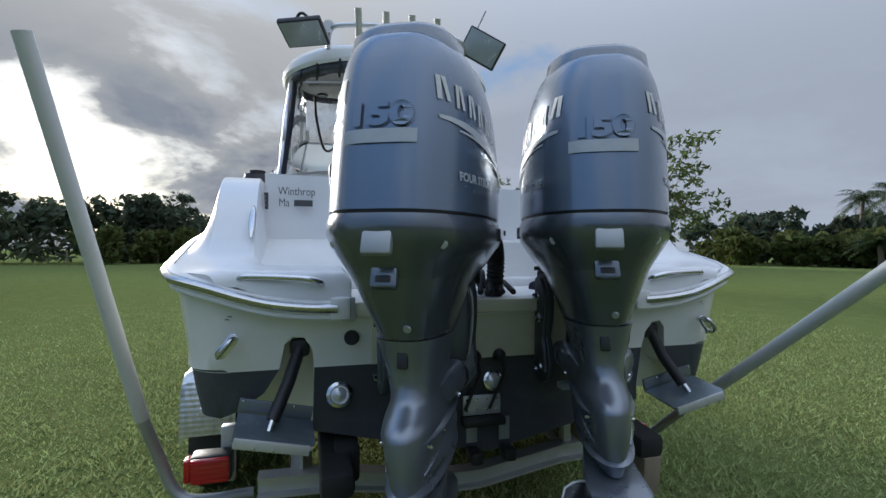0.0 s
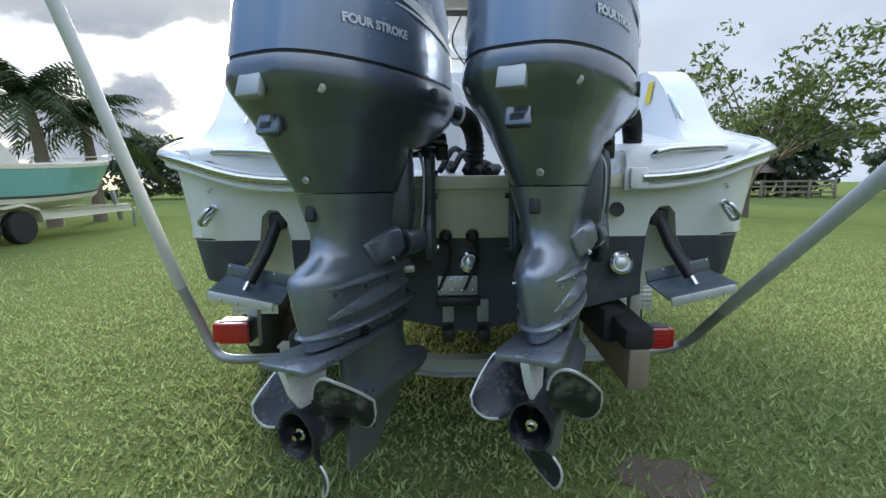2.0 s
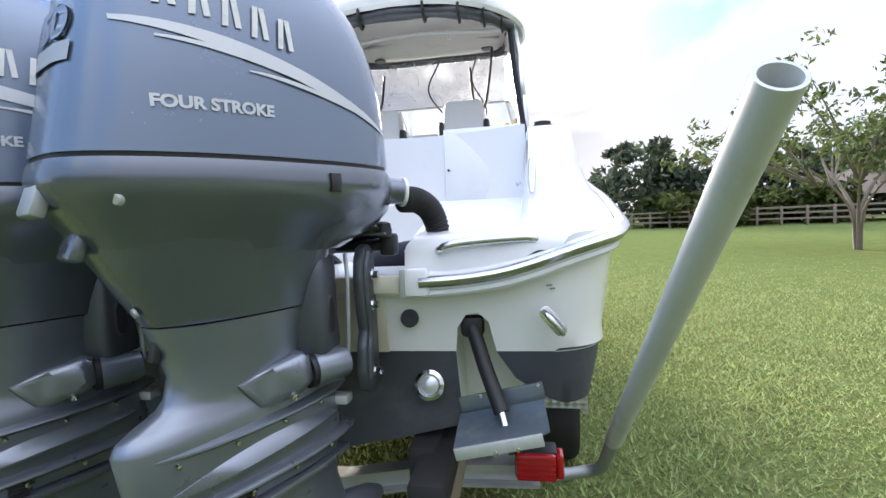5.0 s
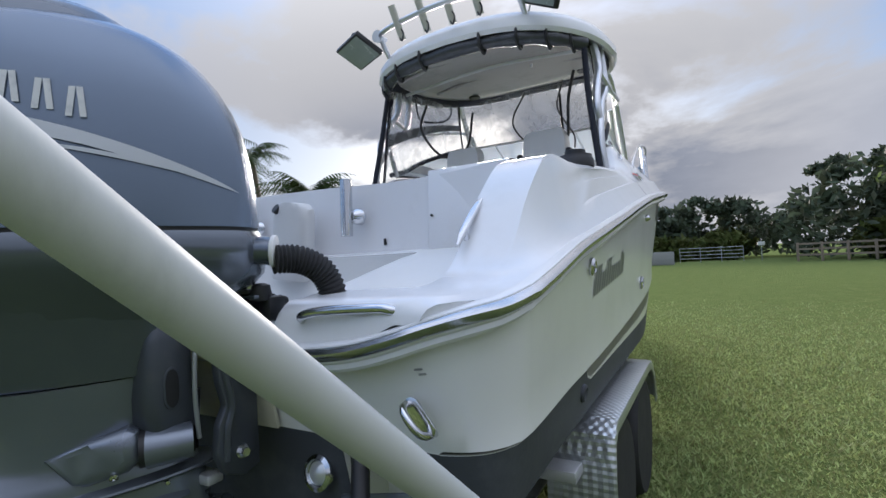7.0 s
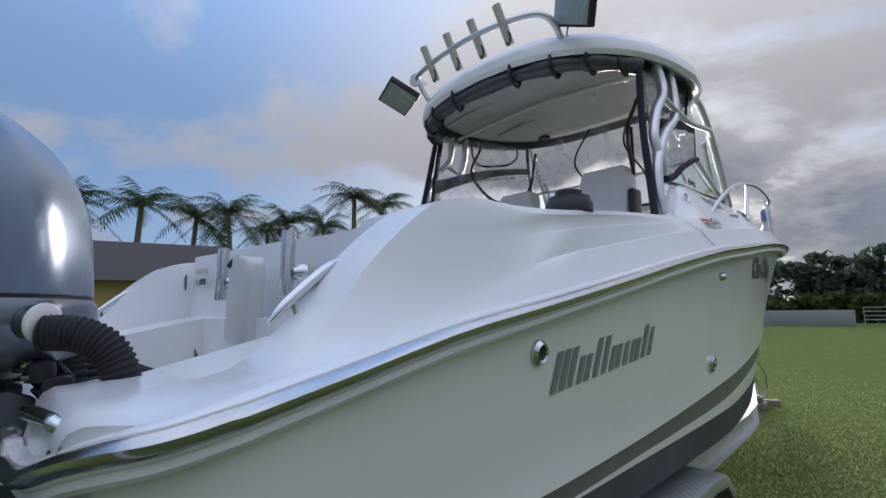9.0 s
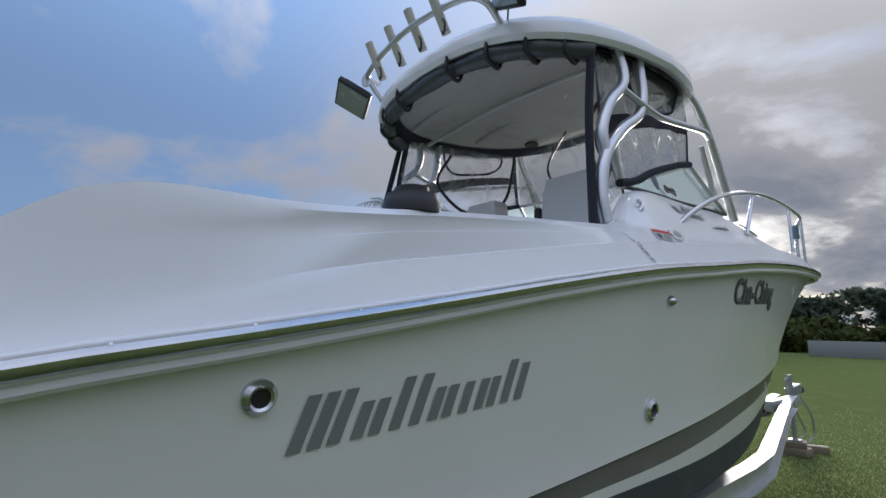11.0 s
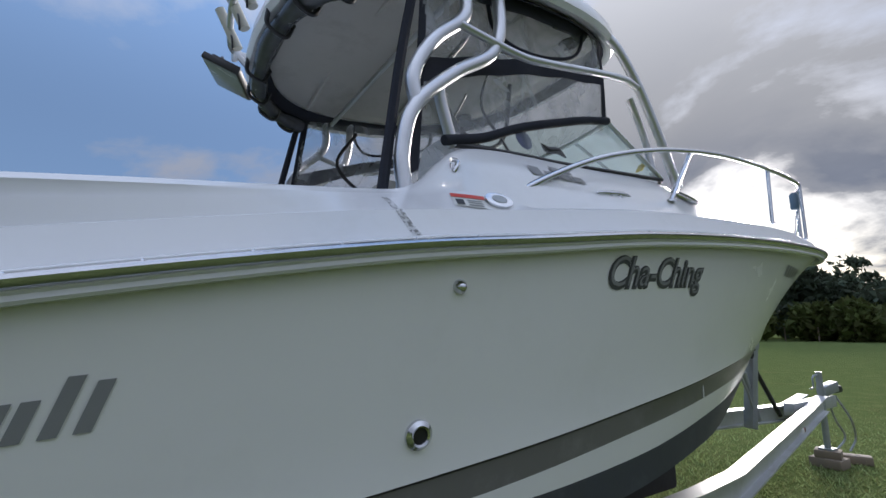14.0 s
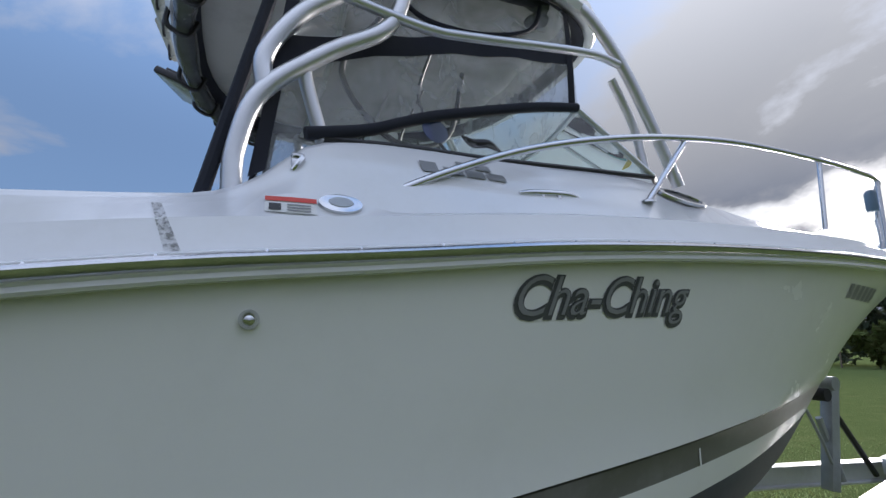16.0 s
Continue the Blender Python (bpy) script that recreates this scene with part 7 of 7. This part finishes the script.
for k, (az, d, h) in enumerate(((-77, 33, 9.7), (-72, 36, 9.7), (-67.5, 34, 9.8), (-62, 38, 10.0), (-58, 36, 9.4), (-54, 33, 11.0), (-49.5, 38, 11.4), (-83, 36, 10.0), (-64, 40, 9.7))):
    p = at_bearing(az, d)
    build_palm(p, h - 1.4, 20 + k, 3.3, 22)
for k, (az, d, h) in enumerate(((-43.5, 20, 5.4), (-39.5, 22, 5.0))):
    build_palm(at_bearing(az, d), h - 1.2, 40 + k, 2.8, 46)
for k, (az, d, h, sz) in enumerate(((57, 60, 7.6, 2.6), (59.5, 52, 7.2, 2.8), (58.5, 50, 3.0, 2.6))):
    build_palm(at_bearing(az, d), h - 1.0, 50 + k, sz, 34)


def build_house():
    ho = thing("house", "low ochre house with a dark brown hip roof", "house")
    ho.matrix_basis = Matrix.Translation(at_bearing(-76, 27)) @ Matrix.Rotation(radians(76), 4, "Z")
    part("wall", box((15.0, 9.0, 3.0), (0, 0, 1.5), 0.05), STUCCO, ho)
    bm = bmesh.new()
    v = [bm.verts.new(p) for p in ((-8.2, -5.2, 2.9), (8.2, -5.2, 2.9), (8.2, 5.2, 2.9), (-8.2, 5.2, 2.9), (-3.6, 0, 5.1), (3.6, 0, 5.1))]
    for q in ((0, 1, 5, 4), (1, 2, 5), (2, 3, 4, 5), (3, 0, 4), (3, 2, 1, 0)):
        bm.faces.new([v[i] for i in q])
    part("roof", bm, ROOF, ho, "dark brown shingle roof", smooth=False)
    for x in (-4, 0, 4):
        w = part("window", box((1.4, 0.08, 1.1), (x, -4.52, 1.7), 0.01), BLACK, ho)
        part("window_frame", box((1.56, 0.06, 0.08), (x, -4.54, 2.3), 0.01), IVORY, w)


build_house()


def build_fences():
    fe = thing("paddock_fence", "weathered grey post and rail fence along the field", "fence")
    pa, pb = at_bearing(8, 42), at_bearing(40, 41)
    n = 16
    for k in range(n + 1):
        p = pa.lerp(pb, k / n)
        part("post", box((0.14, 0.14, 1.35), (p.x, p.y, 0.65), 0.01), WOOD, fe)
        if k:
            q = pa.lerp(pb, (k - 1) / n)
            for z in (0.45, 0.85, 1.22):
                d = p - q
                part("rail", box((d.length, 0.05, 0.13), ((p.x + q.x) / 2, (p.y + q.y) / 2, z), rot=Matrix.Rotation(math.atan2(d.y, d.x), 4, "Z")), WOOD, fe)
    hut = thing("thatched_hut", "open hut with a grey brown thatched roof", "hut")
    hut.location = at_bearing(31.5, 45)
    part("thatch_roof", loft([[Vector((r * 1.5 * math.cos(a), r * math.sin(a), z)) for a in np.linspace(0, 2 * math.pi, 25)[:-1]] for r, z in ((2.6, 1.9), (2.55, 2.05), (1.5, 3.0), (0.3, 3.8))]), THATCH, hut)
    for a in np.linspace(0, 2 * math.pi, 7)[:-1]:
        part("hut_post", tube([(3.0 * math.cos(a), 2.0 * math.sin(a), 0), (3.0 * math.cos(a), 2.0 * math.sin(a), 2.1)], 0.09, 8, 0), BARK, hut)
    # grey wall and gate beyond the bow
    wa = thing("garden_wall", "low grey concrete wall at the field's edge", "wall", kind="structure")
    p = at_bearing(-7.5, 44)
    part("wall_panel", box((7.0, 0.25, 1.1), (p.x, p.y, 0.55), 0.02), CONC, wa)
    ga = thing("field_gate", "wide galvanised field gate", "gate")
    p = at_bearing(0.5, 47)
    for z in (0.35, 0.65, 0.95, 1.25):
        part("gate_bar", tube([(p.x - 2.4, p.y, z), (p.x + 2.4, p.y, z)], 0.03, 6, 0), GALV, ga)
    for x in (-2.4, -0.8, 0.8, 2.4):
        part("gate_upright", tube([(p.x + x, p.y, 0.0), (p.x + x, p.y, 1.3)], 0.03, 6, 0), GALV, ga)
    sg = thing("small_sign", "small white sign on a post", "sign")
    p = at_bearing(5, 47)
    part("sign_post", tube([(p.x, p.y, 0), (p.x, p.y, 1.5)], 0.04, 6, 0), GALV, sg)
    part("sign_board", box((0.5, 0.03, 0.3), (p.x, p.y - 0.05, 1.4), 0.01), STICKW, sg)
    for k, az in enumerate((-25, -22.5, -20, -17.5, -15, -12.5)):
        po = thing("field_post", "thin pale fence post at the field's edge", "fence post", group="field posts")
        p = at_bearing(az, 52)
        part("post", tube([(p.x, p.y, 0), (p.x, p.y, 1.25)], 0.06, 6, 0), WOOD, po)


build_fences()


def build_grass():
    rng = np.random.default_rng(9)
    n = 230000
    x = rng.normal(0.8, 3.6, n); y = rng.normal(1.8, 4.2, n)
    keep = (y > -3.5) & (y < 14) & (x > -8) & (x < 9)
    keep &= ~((((x - 0.82) / 0.25) ** 2 + ((y + 0.05) / 0.18) ** 2) < rng.uniform(0.0, 1.25, n) ** 1.4)
    x, y = x[keep], y[keep]
    n = len(x)
    a = rng.uniform(0, 2 * np.pi, n)
    h = rng.uniform(0.012, 0.045, n) * (0.7 + 0.6 * np.sin(x * 2.1 + np.sin(y * 1.7) * 1.3) ** 2)
    w = rng.uniform(0.004, 0.010, n)
    lean = rng.uniform(0.3, 1.4, n) * h
    b = rng.uniform(0, 2 * np.pi, n)
    v = np.empty((n, 3, 3))
    v[:, 0] = np.stack([x - w * np.cos(a), y - w * np.sin(a), np.zeros(n)], 1)
    v[:, 1] = np.stack([x + w * np.cos(a), y + w * np.sin(a), np.zeros(n)], 1)
    v[:, 2] = np.stack([x + lean * np.cos(b), y + lean * np.sin(b), h], 1)
    ob = part("grass", (v.reshape(-1, 3).tolist(), np.arange(3 * n).reshape(-1, 3).tolist()), BLADE, None, smooth=False)
    tagged(ob, "short mown grass and clover blades", "grass", kind="stuff")


build_grass()
